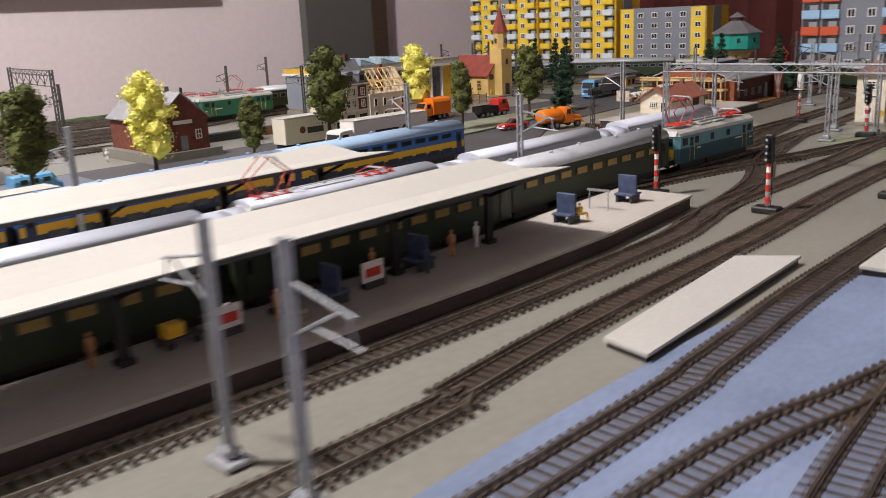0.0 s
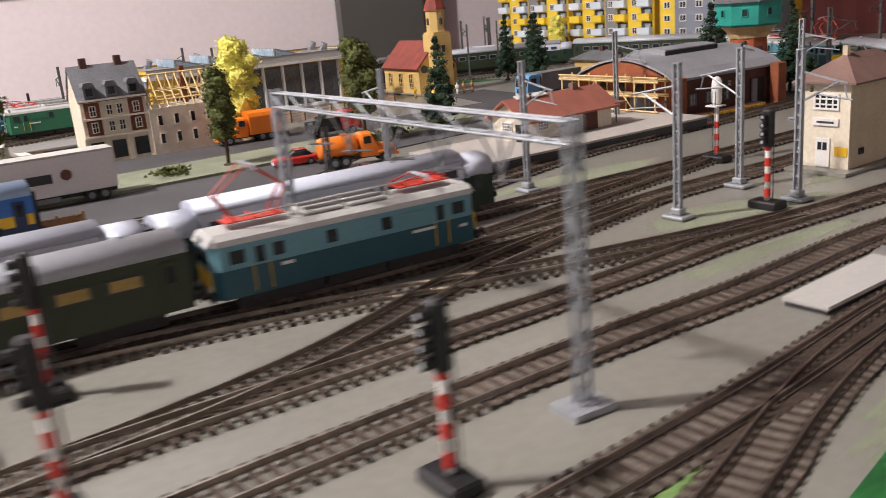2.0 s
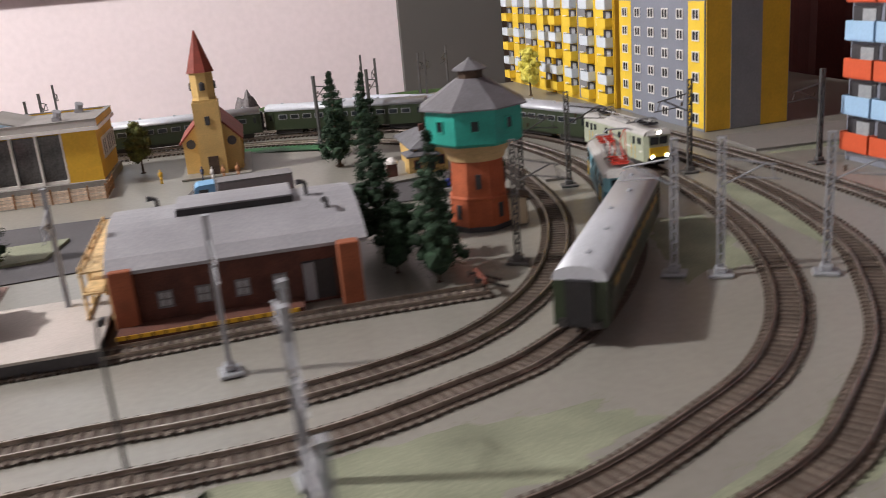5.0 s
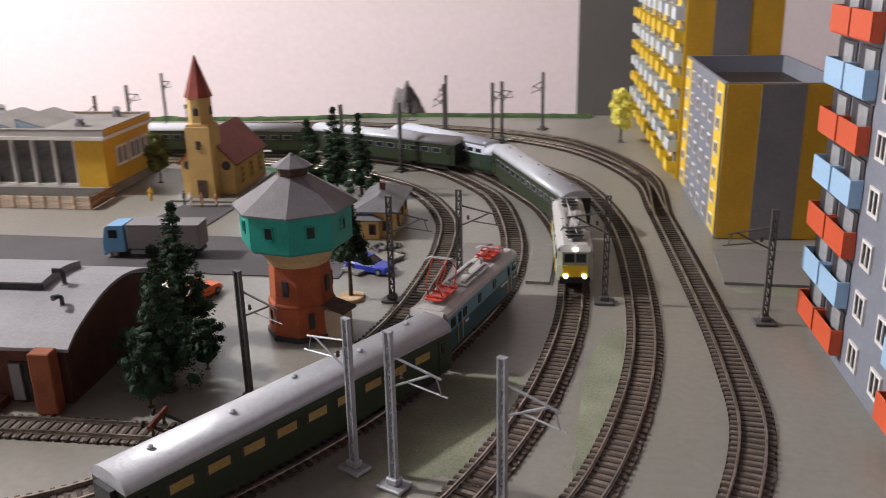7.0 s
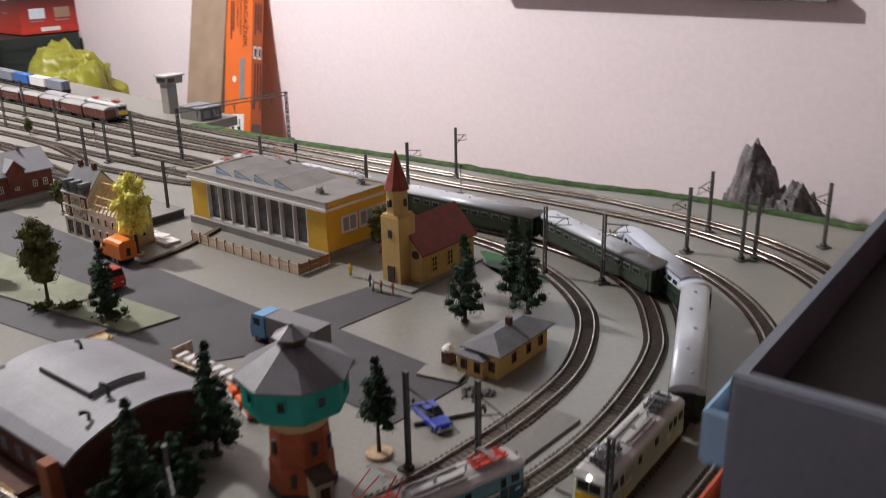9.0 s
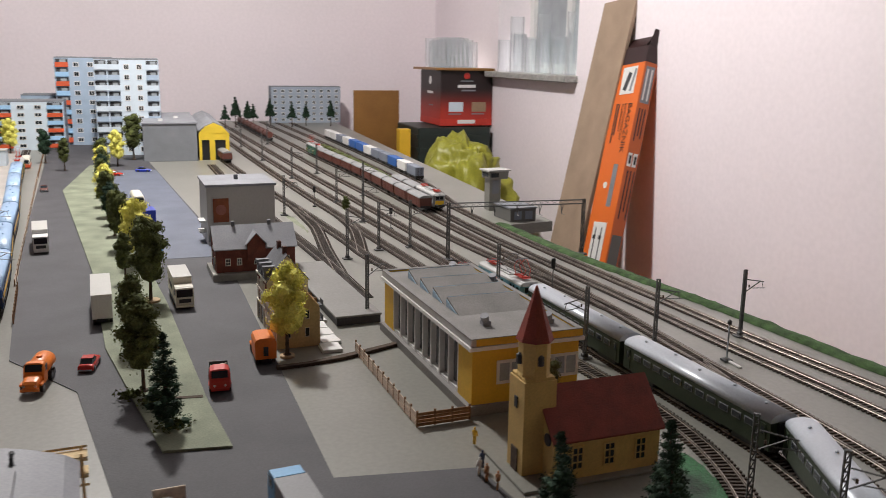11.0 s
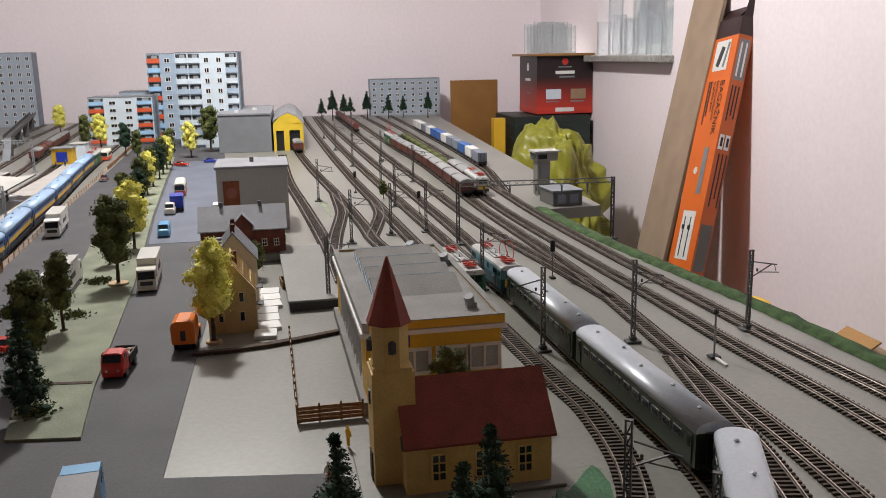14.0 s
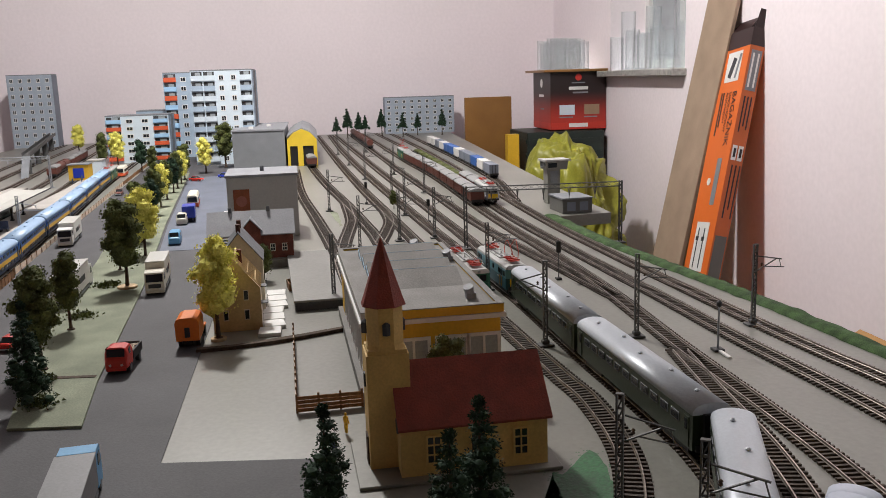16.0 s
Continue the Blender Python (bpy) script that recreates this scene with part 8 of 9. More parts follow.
def spruce(h, seed, bare=0.12):
    r = random.Random(seed)
    th = thing("spruce", 0, -9, 0, 0, "dark green model spruce with drooping needle branches", "tree", "layout trees")
    tk = tube(B(), (0, 0, 0), (0, 0, h * 0.95), h * 0.022, h * 0.004, n=7)
    lathe(tk, [(h * 0.05, 0.0), (h * 0.045, 0.0012), (h * 0.02, 0.002)], 9)
    part("trunk", tk, "bark", th)
    verts, faces = [], []
    clumps = []
    for w in range(11):
        f = w / 10
        z = h * (bare + 0.05 + (0.90 - bare) * f)
        reach = h * (0.16 * (1 - f) ** 0.8 + 0.006)
        for k in range(6 if f < 0.7 else 3):
            a = k * 1.047 + w * 0.7 + r.uniform(-0.4, 0.4)
            out = reach * r.uniform(0.35, 1.15)
            clumps.append((Vector((out * math.cos(a), out * math.sin(a), z - out * 0.28 + h * r.uniform(-0.02, 0.02))), h * (0.035 + 0.035 * (1 - f)) * r.uniform(0.75, 1.2)))
        clumps.append((Vector((0, 0, z)), h * (0.025 + 0.06 * (1 - f))))
    clumps.append((Vector((0, 0, h * 0.97)), h * 0.018))
    for c, rad in clumps:
        n = len(verts)
        verts += [c + Vector((v[0], v[1], v[2] * 0.8)) * rad * r.uniform(0.6, 0.95) for v in CORE]
        faces += [tuple(n + i for i in f) for f in CORE_FACES]
        out0 = Vector((c.x, c.y, 0)).normalized() if c.xy.length > 0.001 else Vector((0, 0, 1))
        for k in range(70):
            d = Vector((r.gauss(0, 1), r.gauss(0, 1), r.gauss(0, 0.8))).normalized()
            p = c + d * rad * r.uniform(0.6, 1.08)
            q = (d + out0 * 0.7 + Vector((0, 0, -0.3))).normalized() * h * r.uniform(0.010, 0.020)
            side = q.cross(Vector((r.gauss(0, 1), r.gauss(0, 1), r.gauss(0, 1)))).normalized() * h * 0.0065
            n = len(verts)
            verts += [p - side, p + side, p + q]
            faces.append((n, n + 1, n + 2))
    me = bpy.data.meshes.new("needles")
    me.from_pydata(verts, [], faces)
    me.materials.append(M["leaf_dark"])
    ob = new("needles", me)
    ob.parent = th
    tagged(ob, "", "", "", "stuff")
    return th


def plant(first, places, z=0.0003, h0=0.09):
    for k, (x, y, h) in enumerate(places):
        m = pose(x, y, z, 0, 0, 57 * k) @ Matrix.Scale(h / h0, 4)
        if k == 0:
            first.matrix_basis = m
        else:
            ob = copy_thing(first, pose(x, y, z, 0, 0, 57 * k))
            ob.matrix_basis = m


plant(leafy(0.09, 3, "leaf", 0.68), [(2.286, 1.865, 0.118), (1.89, 1.878, 0.140), (1.478, 1.826, 0.124), (1.1, 1.79, 0.115), (-0.095, 1.846, 0.17), (0.3, 1.75, 0.12)], MZ)
plant(leafy(0.09, 11, "leaf", 0.46), [(2.12, 1.853, 0.105), (1.746, 1.838, 0.088), (1.33, 1.811, 0.095), (0.8, 1.77, 0.11), (0.542, 1.761, 0.115), (-0.30, 1.36, 0.14), (0.18, 1.63, 0.11)], 0.004)
plant(leafy(0.09, 14, "leaf_dark", 0.6), [(1.2, 1.80, 0.10), (0.65, 1.765, 0.105), (-0.05, 1.55, 0.12)], MZ)
plant(leafy(0.09, 29, "leaf", 0.9), [(1.882, 2.086, 0.06), (2.493, 2.289, 0.074), (1.16, 2.36, 0.045)])
plant(leafy(0.09, 37, "leaf_dark", 1.35), [(2.782, 1.742, 0.052), (2.815, 1.735, 0.044), (2.80, 1.672, 0.05), (2.772, 1.708, 0.046)])
plant(leafy(0.09, 21, "leaf_yellow", 0.75), [(2.203, 2.047, 0.130), (1.626, 1.858, 0.130), (3.145, 2.619, 0.09), (0.081, 1.793, 0.13), (-0.376, 1.40, 0.14), (-1.2, 1.05, 0.14), (0.95, 1.778, 0.115), (0.42, 1.755, 0.11)], 0.0018)
plant(spruce(0.1, 5), [(2.402, 1.888, 0.11), (2.758, 2.172, 0.116), (2.762, 2.268, 0.115), (2.803, 2.243, 0.112), (2.768, 1.795, 0.118), (2.803, 1.696, 0.115)], 0.0012, 0.1)
plant(spruce(0.1, 8, 0.4), [(2.887, 1.892, 0.10), (-1.55, 2.36, 0.16), (-1.6, 2.46, 0.12), (-1.5, 2.42, 0.14), (-1.58, 2.55, 0.15), (-1.52, 2.66, 0.13), (-1.6, 2.75, 0.12), (-1.55, 2.88, 0.14), (-1.5, 2.30, 0.12)], 0.0012, 0.1)
for x, y, r, z in ((2.887, 1.892, 0.013, 0), (1.89, 1.878, 0.015, 0.0038), (2.203, 2.047, 0.010, 0)):
    dk = lathe(B(), [(r, 0.0001), (r, 0.003), (r * 0.92, 0.0036)], 20)
    tagged(part("sand_disc", dk, "sand", at=(x, y, z)), "round sand coloured disc under a tree", "disc")
bm = B()
rr = random.Random(4)
for k in range(1100):
    c = rr.choice([(2.30, 1.85, 0.014), (2.33, 1.875, 0.014), (1.875, 1.845, 0.02), (2.06, 1.85, 0.02), (2.40, 1.895, 0.018)])
    x, y = c[0] + rr.gauss(0, 0.45) * c[2], c[1] + rr.gauss(0, 0.45) * c[2]
    z, a, s = 0.001 + (0.0035 if y < 1.9 and x < 2.46 else 0) + rr.random() * 0.006, rr.random() * 6.28, 0.0022
    vs = [bm.verts.new(p) for p in ((x - s * math.cos(a), y - s * math.sin(a), z - 0.001), (x + s * math.cos(a), y + s * math.sin(a), z - 0.001), (x + rr.uniform(-s, s), y + rr.uniform(-s, s), z + s))]
    bm.faces.new(vs)
tagged(part("low_bush", bm, "leaf"), "low ragged green flock bushes on the board", "bush", "", "stuff")

# ---- clutter of the town ----
for k in range(7):
    x, y = 1.985 + k * 0.034, 2.108 + 0.002 * (k % 3)
    th = thing("pallet_stack", x, y, 0.0003, 4 * (k % 3), "low stack of white paving slabs", "stack", "white slab stacks")
    for j in range(2):
        part("slab", box(B(), -0.0155, 0.0155, -0.014 + 0.001 * j, 0.014, 0.0 + j * 0.0023, 0.0021 + j * 0.0023, 0.0003), "white", th)
for x, y in ((1.95, 2.135), (1.925, 2.15)):
    th = thing("wooden_crate", x, y, 0.0003, 8, "small brown open wooden crate", "crate", "town crates")
    for s in (-1, 1):
        part("long_side", box(B(), -0.016, 0.016, s * 0.01 - 0.0006, s * 0.01 + 0.0006, 0.0, 0.012), "fence_dark", th)
        part("short_side", box(B(), s * 0.016 - 0.0006 + s * 0.0013, s * 0.016 + 0.0006 + s * 0.0013, -0.0105, 0.0105, 0.0, 0.012), "fence_dark", th)
    part("bottom", box(B(), -0.0155, 0.0155, -0.0093, 0.0093, 0.0, 0.002), "fence_wood", th)
# bags on the long pallet beside the road
lp = thing("loading_rack", 2.63, 1.883, 0.0014, 4, "wooden rack loaded with white bags", "rack")
part("deck", box(B(), -0.055, 0.055, -0.012, 0.012, 0.006, 0.008), "fence_wood", lp)
ft = part("leg", box(B(), -0.001, 0.001, -0.01, 0.01, 0.0, 0.0059), "fence_wood", lp, at=(-0.05, 0, 0))
for x in (-0.025, 0.0, 0.025, 0.05):
    again(ft, (x, 0, 0))
pl = part("bag", loft([(-0.0065, 0.005, 0.0, 0.0035), (-0.004, 0.0085, 0.0, 0.006), (0.004, 0.0085, 0.0, 0.006), (0.0065, 0.005, 0.0, 0.0035)]), "white", lp, at=(-0.046, 0, 0.0081))
for k in range(1, 7):
    again(pl, pose(-0.046 + k * 0.0152, 0, 0.0081, 0, 0, (k * 37) % 20 - 10))
fp = thing("end_board", 2.575, 1.885, 0.0014, 94, "pale wooden board standing at the rack's end", "board")
part("panel", box(B(), -0.014, 0.014, -0.0008, 0.0008, 0, 0.02), "fence_wood", fp)
for pts in ([(2.244, 2.026), (2.253, 2.026), (2.248, 2.07), (2.238, 2.115), (2.225, 2.15), (2.203, 2.20), (2.194, 2.20), (2.216, 2.145), (2.226, 2.115), (2.241, 2.07)], [(2.312, 1.858), (2.319, 1.858), (2.327, 1.93), (2.320, 1.93)]):
    patch("board_joint", pts, 0.0046, "bark", "dark cracked joint between two baseboards", "joint")
for k, (x, y) in enumerate(((2.885, 2.03), (2.90, 2.018), (2.893, 2.045), (2.878, 2.04))):
    th = thing("rubble_heap", x, y, 0.0003, 50 * k, "small heap of grey and brown rubble", "rubble", "rubble heaps")
    q = random.Random(k)
    for j in range(14):
        bm = B()
        bmesh.ops.create_icosphere(bm, subdivisions=1, radius=q.uniform(0.0015, 0.003))
        for v in bm.verts:
            v.co *= q.uniform(0.75, 1.2)
        far = math.hypot(q.gauss(0, 0.004), q.gauss(0, 0.004))
        part("stone", bm, "rock", th, at=(far * math.cos(j * 2.4), far * math.sin(j * 2.4), 0.0015 + max(0, 0.005 - far) * q.random()))
lb = thing("street_lamp", 2.60, 1.45, 0.0003, 90, "thin dark street lamp with curved neck", "lamp")
part("pole", tube(tube(tube(B(), (0, 0, 0), (0, 0, 0.075), 0.0012, 0.0009, n=6), (0, 0, 0.075), (0.004, 0, 0.081), 0.0009, n=6), (0.004, 0, 0.081), (0.012, 0, 0.08), 0.0009, n=6), "mast_dark", lb)
part("lamp_head", box(B(), 0.009, 0.017, -0.002, 0.002, 0.0768, 0.0795, 0.0006), "dark", lb)
# footbridge and kiosk in the distance
fb = thing("footbridge", -0.17, 1.12, 0, 12, "grey footbridge with stairs over the tracks", "footbridge")
part("deck", box(B(), -1.6, 0.0, -0.014, 0.014, 0.066, 0.07), "mast_dark", fb)
for s in (-1, 1):
    part("railing", box(B(), -1.6, 0.0, s * 0.014 - 0.0007, s * 0.014 + 0.0007, 0.0702, 0.082), "mast_dark", fb)
pr = part("pier", box(B(), -0.004, 0.004, -0.012, 0.012, 0.0003, 0.0659), "mast_dark", fb, at=(-0.03, 0, 0))
for x in (-0.5, -0.95, -1.4):
    again(pr, (x, 0, 0))
part("stair", extrude(B(), [(0.001, 0.07), (0.001, 0.062), (0.14, 0.0003), (0.155, 0.0003)], "y", -0.013, 0.013), "panel_mid", fb)
ki = thing("kiosk", 0.22, 1.405, 0.0126, 0, "yellow kiosk with blue painted panel", "kiosk")
part("body", box(B(), -0.028, 0.028, -0.032, 0.032, 0.0, 0.05, 0.0008), "yellow_wall", ki)
part("panel", box(B(), 0.0283, 0.029, -0.017, 0.017, 0.008, 0.04), "bluecar", ki)
part("roof", box(B(), -0.031, 0.031, -0.035, 0.035, 0.0502, 0.0535), "panel_mid", ki)
kb = thing("white_hut", 0.06, 1.42, 0.0126, 0, "small pale blue flat-roofed hut", "hut")
part("body", box(B(), -0.03, 0.03, -0.024, 0.024, 0.0, 0.05, 0.0008), "panel_white", kb)
part("roof", box(B(), -0.032, 0.032, -0.026, 0.026, 0.0502, 0.0525), "roof_white", kb)

# ---- at the back edge and along the wall ----
ct = thing("control_tower", 1.2, 2.745, 0.0003, 4, "small concrete signal tower on dark base", "tower")
part("shaft", box(B(), -0.016, 0.016, -0.016, 0.016, 0.0, 0.086, 0.001), "board", ct)
part("cabin", extrude(B(), [(-0.022, 0.084), (0.03, 0.084), (0.033, 0.104), (-0.024, 0.104)], "x", -0.02, 0.026), "board", ct, "overhanging concrete cabin")
part("roof", box(B(), -0.023, 0.03, -0.028, 0.038, 0.1042, 0.108), "white_card", ct)
cw = part("cabin_window", box(B(), 0.0262, 0.0268, -0.018, 0.004, 0.089, 0.1), "glass", ct)
part("side_window", box(B(), -0.012, 0.02, -0.0246, -0.0236, 0.09, 0.1), "glass", ct)
part("side_plate", box(B(), 0.0162, 0.017, -0.009, 0.01, 0.045, 0.08), "panel_mid", ct)
an = thing("relay_hut", 1.335, 2.752, 0.0003, 4, "dark blue-grey flat relay hut", "hut")
part("body", box(B(), -0.045, 0.045, -0.035, 0.035, 0.0, 0.032, 0.001), "panel_dark", an)
part("roof", box(B(), -0.047, 0.047, -0.037, 0.037, 0.0322, 0.0355), "panel_mid", an)
for y in (-0.015, 0.015):
    part("shutter", box(B(), 0.0452, 0.046, y - 0.01, y + 0.01, 0.006, 0.026), "panel_grey", an)

# ---- things along the room's wall ----
def lettering(text, size, material, parent, at, label):
    cu = bpy.data.curves.new("lettering", "FONT")
    cu.body, cu.size, cu.extrude, cu.align_x = text, size, 0.0003, "LEFT"
    cu.materials.append(M[material])
    ob = new("lettering", cu)
    ob.parent, ob.matrix_basis = parent, at
    return tagged(ob, label)


CL, CW, CT = 1.255, 0.085, 0.052
cb = thing("leaning_carton", 0.6, 3.3, FLOOR, 0, "long orange printed carton leaning on the wall", "carton")
axis = Vector((-0.128, 0.238, 1.0)).normalized()
across = (Vector((1, 0, 0)) - axis * axis.x).normalized()
stand = Matrix((across, axis.cross(across), axis)).transposed().to_4x4()
cb.matrix_world = Matrix.Translation(Vector((0.643, 3.326, FLOOR)) - across * CW + axis * 0.028) @ stand
part("front_panel", box(B(), -CW, CW, 0.0, CT, 0.0, CL), "box_orange", cb)
# Same orange carton; the side's shade is put into a darker colour.
part("end_panel", box(B(), CW + 0.0003, CW + 0.0012, 0.0005, CT, 0.0, CL), "box_side", cb, "narrow side, its shade painted as darker orange")
part("black_collar", box(B(), -CW - 0.001, CW + 0.002, -0.001, CT + 0.001, CL, CL + 0.06), "box_black", cb, "black printed collar")
part("flap", box(B(), -CW * 0.9, CW * 0.75, -0.001, 0.001, 0, 0.055), "box_black", cb, "open black carton flap", at=pose(0, 0.002, CL + 0.06, -32, 0, 0))
part("flap", box(B(), -0.001, 0.001, 0.004, CT - 0.004, 0, 0.06), "box_black", cb, "open black carton flap", at=pose(CW, 0, CL + 0.06, 0, 16, 0))
down = Matrix(((0, 1, 0, 0), (0, 0, -1, 0), (-1, 0, 0, 0), (0, 0, 0, 1)))
lettering("BAGA\u017bNIK", 0.038, "box_black", cb, Matrix.Translation((0.030, -0.0015, CL - 0.15)) @ down, "large black lettering")
lettering("SAMOCHODOWY", 0.017, "box_black", cb, Matrix.Translation((0.006, -0.0015, CL - 0.15)) @ down, "small black lettering")
lettering("ALUMINIOWY", 0.017, "box_black", cb, Matrix.Translation((-0.014, -0.0015, CL - 0.15)) @ down, "small black lettering")
for k, (x, L) in enumerate(((-0.034, 0.12), (-0.048, 0.15))):
    part("print_bar", box(B(), x - 0.004, x + 0.004, -0.0012, -0.0004, CL - 0.15 - L, CL - 0.15), "box_black", cb)
part("silver_print", box(B(), 0.012, 0.042, -0.0012, -0.0004, CL - 0.54, CL - 0.38), "panel_mid", cb, "plain silver print bar")
part("white_emblem", tube(B(), (-0.022, -0.0004, CL - 0.46), (-0.022, -0.0014, CL - 0.46), 0.014, n=6), "white", cb)
pp = part("picture_panel", box(B(), -0.05, 0.045, -0.0014, -0.0004, CL - 0.115, CL - 0.012), "white", cb, "pale picture panel with dark bars")
part("picture_bar", box(B(), -0.012, 0.012, -0.0022, -0.0015, 0, 0.07), "dark", pp, at=pose(-0.02, 0, CL - 0.10, 0, 20, 0))
part("picture_bar", box(B(), -0.006, 0.006, -0.0022, -0.0015, 0, 0.085), "panel_mid", pp, at=pose(0.02, 0, CL - 0.105, 0, 12, 0))
pg = part("pictogram", box(B(), -0.045, 0.045, -0.0014, -0.0004, CL - 0.77, CL - 0.60), "white", cb, "white pictogram label with two black bars")
for x in (-0.022, 0.018):
    part("pictogram_bar", box(B(), x - 0.003, x + 0.003, -0.0022, -0.0015, CL - 0.76, CL - 0.62), "black", pg)
    part("pictogram_knob", box(B(), x - 0.012, x + 0.006, -0.0024, -0.0016, CL - 0.665, CL - 0.65), "black", pg)
SX = CW + 0.0014
part("photo", box(B(), SX, SX + 0.0008, 0.008, 0.045, CL - 0.15, CL - 0.015), "panel_mid", cb, "grey photograph of a roof rack")
part("photo", box(B(), SX, SX + 0.0008, 0.006, 0.047, CL - 0.80, CL - 0.64), "panel_dark", cb, "dark photograph of a roof rack")
for y in (0.014, 0.032):
    part("photo_bar", box(B(), SX + 0.001, SX + 0.0016, y, y + 0.006, CL - 0.14, CL - 0.025), "white", cb)
for y in (0.006, 0.028):
    st = part("pictogram", box(B(), SX, SX + 0.0008, y, y + 0.017, CL - 0.385, CL - 0.335), "white", cb, "white pictogram label")
    part("pictogram_bar", box(B(), SX + 0.001, SX + 0.0016, y + 0.005, y + 0.013, CL - 0.375, CL - 0.345), "black", st)
for y, a, b in ((0.012, 0.17, 0.29), (0.024, 0.17, 0.27), (0.036, 0.17, 0.28), (0.014, 0.40, 0.58), (0.028, 0.40, 0.55), (0.042, 0.40, 0.58)):
    part("print_bar", box(B(), SX, SX + 0.0006, y, y + 0.005, CL - b, CL - a), "box_black", cb)


def plank(x, y, lean, rz, wide, thick, length, material, label, tilt=0.0):
    th = thing("leaning_plank", x, y, FLOOR, 0, label, "plank")
    up = thick * abs(math.sin(math.radians(lean))) + wide * 0.5 * abs(math.sin(math.radians(tilt))) + 0.001
    th.matrix_world = pose(x, y, FLOOR + up, lean, tilt, rz)
    part("board", box(B(), -wide / 2, wide / 2, 0, thick, 0, length, 0.002), material, th)
    return th


plank(0.285, 3.325, -13.2, 0, 0.245, 0.016, 1.50, "plank", "tall grey-brown chipboard plank leaning on the wall", -3.5)
plank(0.03, 3.53, -7, 0, 0.14, 0.012, 0.66, "carton", "short pale cardboard sheet leaning on the wall", 0)

# cartons and crates in the corner
cr = thing("plastic_crate", -1.25, 3.44, FLOOR, 0, "tall dark green stacked plastic crates", "crate")
for k in range(3):
    z = k * 0.293
    bm = box(B(), -0.2, 0.2, -0.2, 0.2, z, z + 0.29, 0.004)
    part("crate_body", bm, "pipe_dark", cr)
    for j in range(4):
        part("rib", box(B(), 0.2003, 0.206, -0.19, 0.19, z + 0.03 + j * 0.068, z + 0.05 + j * 0.068), "pipe_dark", cr)
        part("rib", box(B(), -0.19, 0.19, -0.206, -0.2003, z + 0.03 + j * 0.068, z + 0.05 + j * 0.068), "pipe_dark", cr)
rc = thing("red_carton", -1.275, 3.52, FLOOR + 0.881, 0, "red and black printed carton on the crates", "carton")
part("body", box(B(), -0.175, 0.175, -0.146, 0.146, 0.0, 0.29, 0.002), "box_fade", rc, "print that fades from black to red")
part("base_band", box(B(), -0.1754, 0.1754, -0.1464, 0.1464, 0.002, 0.036), "box_red", rc, "bright red base band")
for x0, x1, y0, y1, z0, z1, c in ((0.1756, 0.1762, -0.05, 0.05, 0.2, 0.216, "white"), (0.1756, 0.1762, -0.03, 0.05, 0.182, 0.19, "panel_mid"), (0.1768, 0.1774, -0.1, -0.02, 0.075, 0.125, "panel_white"), (0.1768, 0.1774, 0.03, 0.11, 0.075, 0.125, "carton"),
                                  (0.1756, 0.1762, -0.05, 0.05, 0.012, 0.032, "white"), (0.1756, 0.1762, -0.035, 0.035, 0.232, 0.238, "panel_mid"), (0.1756, 0.1762, -0.1, -0.03, 0.06, 0.066, "panel_mid"), (0.1756, 0.1762, 0.03, 0.1, 0.06, 0.066, "panel_mid")):
    part("print", box(B(), x0, x1, y0, y1, z0, z1), c, rc)
part("emblem", tube(B(), (0.1754, 0.0, 0.262), (0.1764, 0.0, 0.262), 0.017, n=16), "red", rc, "plain round red emblem")
part("emblem", tube(B(), (0.0, -0.1464, 0.235), (0.0, -0.1474, 0.235), 0.022, n=16), "white", rc, "plain round white emblem")
part("print", box(B(), -0.05, 0.05, -0.1472, -0.1466, 0.165, 0.178), "white", rc)
part("print", box(B(), -0.02, 0.05, -0.1472, -0.1466, 0.10, 0.107), "panel_mid", rc)
bd = thing("thin_board", -1.27, 3.50, FLOOR + 1.1712, 0, "thin wooden board lying on the red carton", "board")
part("panel", box(B(), -0.2, 0.2, -0.165, 0.165, 0.0, 0.012, 0.001), "wood_board", bd)


def clear_tube(x, y, z, r, h):
    bm = B()
    n = 20
    rings = [[bm.verts.new((q * math.cos(2 * math.pi * k / n), q * math.sin(2 * math.pi * k / n), zz)) for k in range(n)] for q, zz in ((r, 0), (r, h), (r - 0.0015, h), (r - 0.0015, 0.003), (r, 0))][:4]
    for a, b in zip(rings, rings[1:]):
        for k in range(n):
            bm.faces.new((a[k], a[(k + 1) % n], b[(k + 1) % n], b[k]))
    bm.faces.new(rings[0][::-1])
    bm.faces.new(rings[3])
    ob = part("clear_tube", bm, "clear", smooth=False)
    ob.matrix_world = pose(x, y, z)
    ob.visible_shadow = False
    return tagged(ob, "clear plastic storage tube standing upright", "tube", "clear tubes")


q = random.Random(12)
for k in range(12):
    clear_tube(-1.42 + 0.066 * (k % 6) + q.uniform(-0.004, 0.004), 3.42 + 0.12 * (k // 6), FLOOR + 1.1834, 0.03, 0.145 + q.uniform(-0.012, 0.02))
for k in range(11):
    clear_tube(-0.98 + 0.078 * k, 3.68 + 0.05 * (k % 2), 0.3203, 0.034, (0.16, 0.19, 0.27, 0.17)[k % 4])

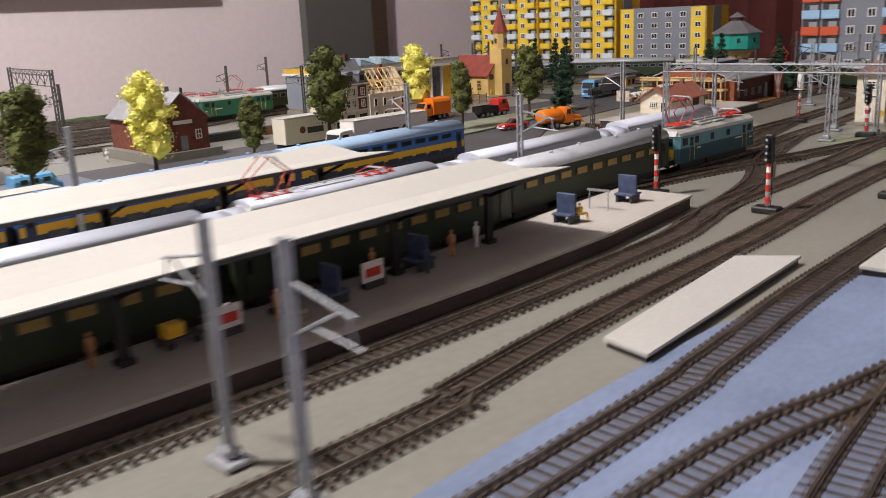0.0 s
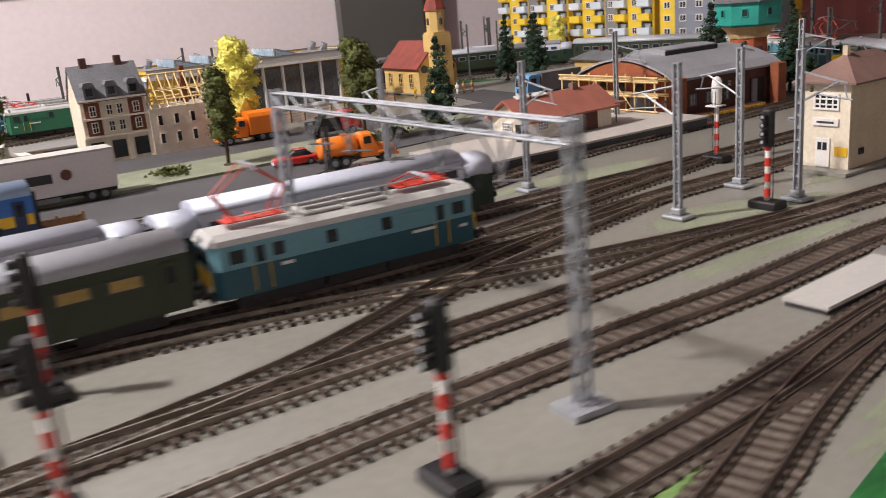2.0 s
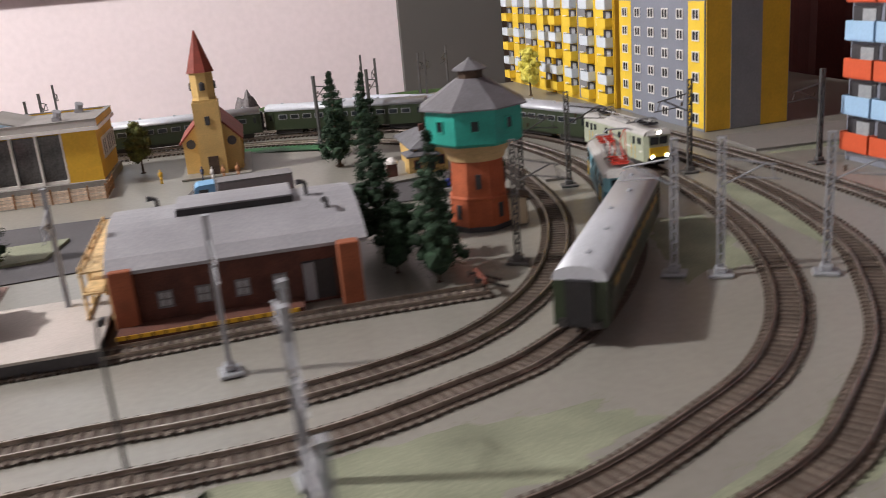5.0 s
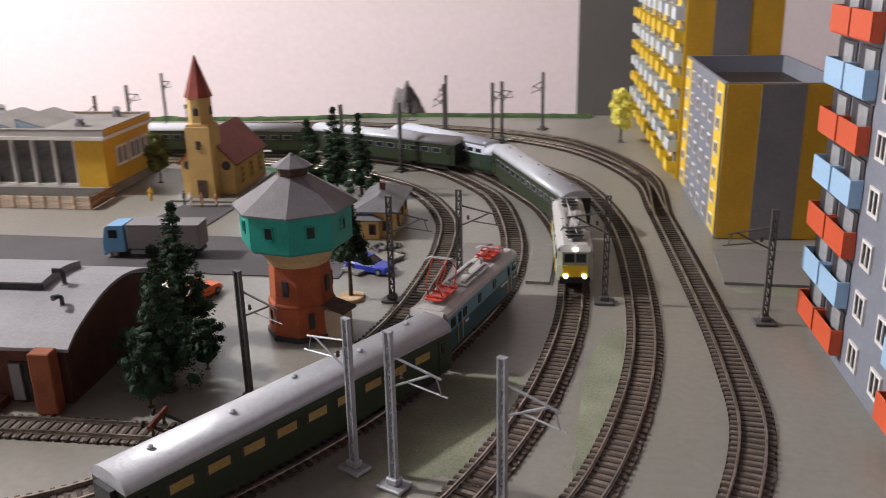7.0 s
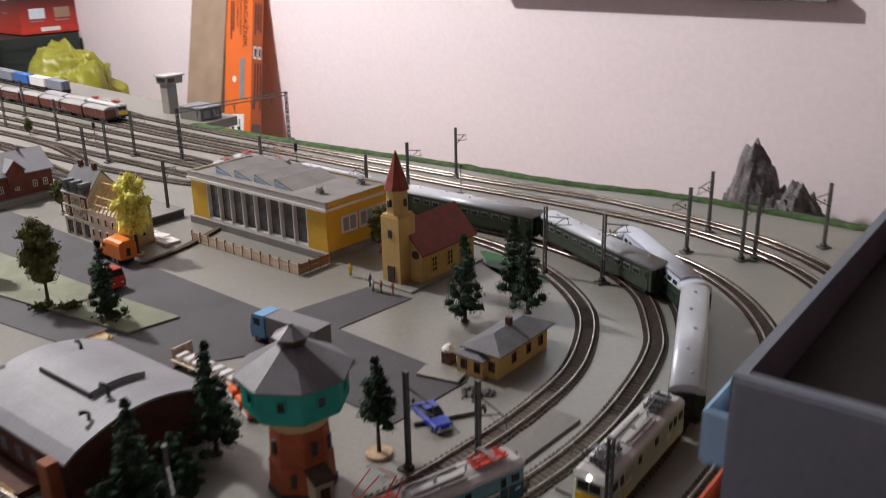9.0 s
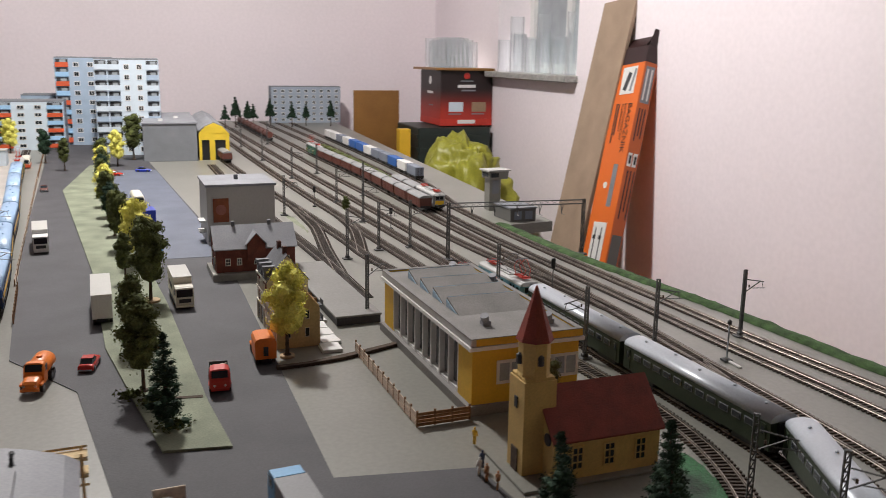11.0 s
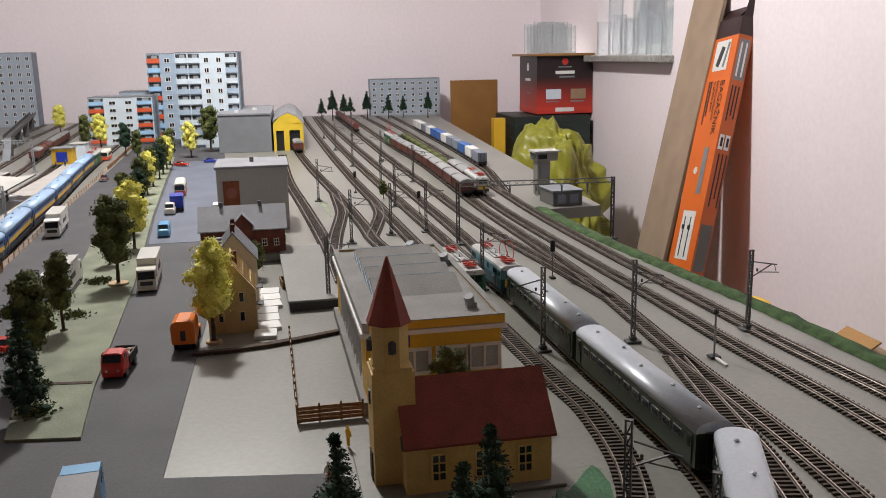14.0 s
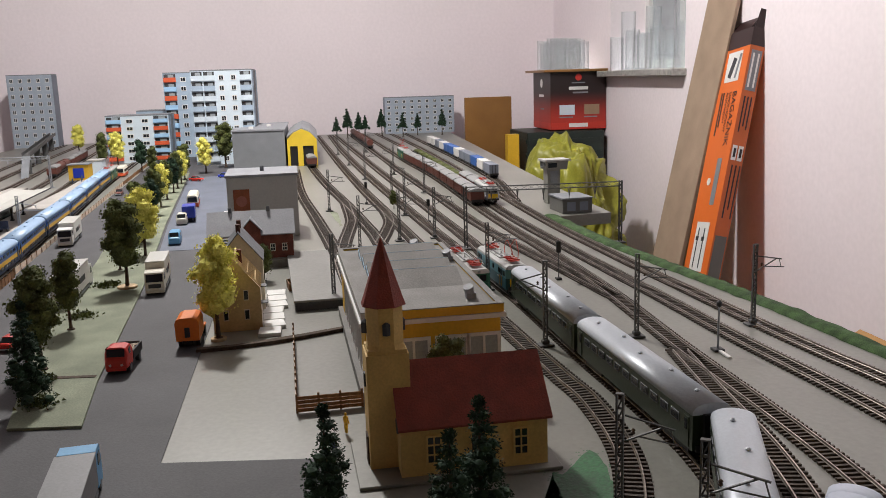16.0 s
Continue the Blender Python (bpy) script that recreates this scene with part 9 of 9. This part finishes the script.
bm = B()
bmesh.ops.create_icosphere(bm, subdivisions=6, radius=1.0)
for v in bm.verts:
    p = v.co.copy()
    up = (p.z + 1) / 2
    q = Vector((p.x * 1.6 + 0.5 * noise.noise(p * 1.3), p.y * 1.6, p.z * 1.2 + 0.6 * noise.noise(p * 1.7 + Vector((4, 1, 2)))))
    crease = 1 - abs(noise.noise(q * 1.5)) * 2.4
    small = 1 - abs(noise.noise(q * 3.6 + Vector((7, 3, 1)))) * 2.2
    wob = 0.42 * noise.noise(p * 1.5 + Vector((2, 5, 0))) + 0.24 * crease + 0.11 * small - 0.16
    s = (1.0 + wob) * (0.95 - 0.2 * up)
    v.co = (p.x * 0.28 * s, p.y * 0.24 * s, max(0.0, 0.445 + p.z * 0.445 * (1 + 0.35 * wob)))
bg = part("cloth_bag", bm, "bag", smooth=True)
bg.matrix_world = pose(-0.36, 3.25, FLOOR, 0, 0, 20)
tagged(bg, "crumpled olive yellow plastic bag standing on the floor", "bag")
vb = thing("varnished_board", -1.5, 3.13, FLOOR, 0, "varnished brown board standing against the crates", "board")
part("panel", box(B(), -0.01, 0.01, -0.13, 0.13, 0, 1.05, 0.002), "wood_board", vb)
yb = thing("yellow_box", -1.09, 3.17, FLOOR, 0, "tall narrow yellow cardboard box", "carton")
part("body", box(B(), -0.03, 0.03, -0.03, 0.03, 0, 0.87, 0.002), "gold", yb)
sm = thing("brown_carton", 1.895, 3.145, FLOOR, 0, "open brown cardboard carton standing behind the table", "carton")
part("body", box(B(), -0.05, 0.05, -0.04, 0.04, 0, 0.655, 0.002), "carton", sm)
part("flap", box(B(), -0.049, 0.049, -0.0015, 0.0015, 0, 0.05), "carton_tan", sm, "raised tan cardboard flap", at=pose(0, -0.038, 0.6555, -58, 0, 0))
yg = thing("yellow_bag", 1.435, 3.2, FLOOR, 4, "bulging yellow plastic bag with blue print", "bag")
bm = B()
bmesh.ops.create_uvsphere(bm, u_segments=24, v_segments=16, radius=1.0)
for v in bm.verts:
    up = (v.co.z + 1) / 2
    wide = 1.0 + 0.06 * noise.noise((v.co.x * 3, v.co.y * 3, v.co.z * 3))
    v.co = (0.105 * wide * math.copysign(abs(v.co.x) ** 0.7, v.co.x), 0.06 * wide * math.copysign(abs(v.co.y) ** 0.7, v.co.y), 0.0005 + 0.622 * up)
part("body", bm, "gold", yg, smooth=True)
for x, z, w, h in ((-0.042, 0.59, 0.010, 0.017), (0.004, 0.583, 0.009, 0.015), (0.04, 0.57, 0.007, 0.012)):
    part("print", box(B(), x - w, x + w, -0.058, -0.02, z - h, z + h, 0.004), "bluecar", yg, "dark blue printed patch")
bm = B()
bmesh.ops.create_grid(bm, x_segments=90, y_segments=50, size=0.5)
for v in bm.verts:
    x, y = v.co.x * 0.62, v.co.y * 0.34
    d = 0.70 * max(0, 1 - (x / 0.31) ** 2) ** 0.62 * max(0, 1 - (y / 0.17) ** 2) ** 0.4
    d += 0.12 * max(0, 1 - abs(x + 0.05) / (0.05 if x > -0.05 else 0.085)) ** 0.8 * max(0, 1 - (y / 0.1) ** 2)
    d += 0.05 * max(0, 1 - abs(x - 0.07) / 0.06) * max(0, 1 - (y / 0.12) ** 2)
    d += (0.06 * noise.noise((x * 16, y * 16, 1)) + 0.05 * abs(noise.noise((x * 34, y * 34, 4))) - 0.03 * abs(noise.noise((x * 70, y * 70, 6)))) * min(1, d * 6)
    v.co = (x, y, max(0.0005, d))
rk = part("paper_rock", bm, "rock")
rk.matrix_world = pose(2.645, 3.49, FLOOR, 0, 0, 0)
tagged(rk, "jagged heap of crumpled grey paper on the floor", "rock")
for x, w, h, c, lab in ((2.36, 0.05, 0.06, "gold", "small yellow box on the window sill"), (2.45, 0.06, 0.045, "gold", "small yellow box on the window sill")):
    th = thing("small_box", x, 3.70, 0.3203, 8, lab, "box", "window sill boxes")
    part("body", box(B(), -w / 2, w / 2, -0.03, 0.03, 0, h, 0.002), c, th)
    part("print", box(B(), -w * 0.3, w * 0.3, -0.0312, -0.0304, h * 0.3, h * 0.6), "panel_dark", th)
bt = thing("bottle", 2.26, 3.70, 0.3203, 0, "clear plastic bottle with white cap", "bottle")
part("body", lathe(B(), [(0.028, 0), (0.03, 0.01), (0.03, 0.12), (0.012, 0.15), (0.012, 0.165)], 16), "clear", bt, smooth=True)
part("cap", lathe(B(), [(0.014, 0.1652), (0.014, 0.18)], 12), "white", bt)
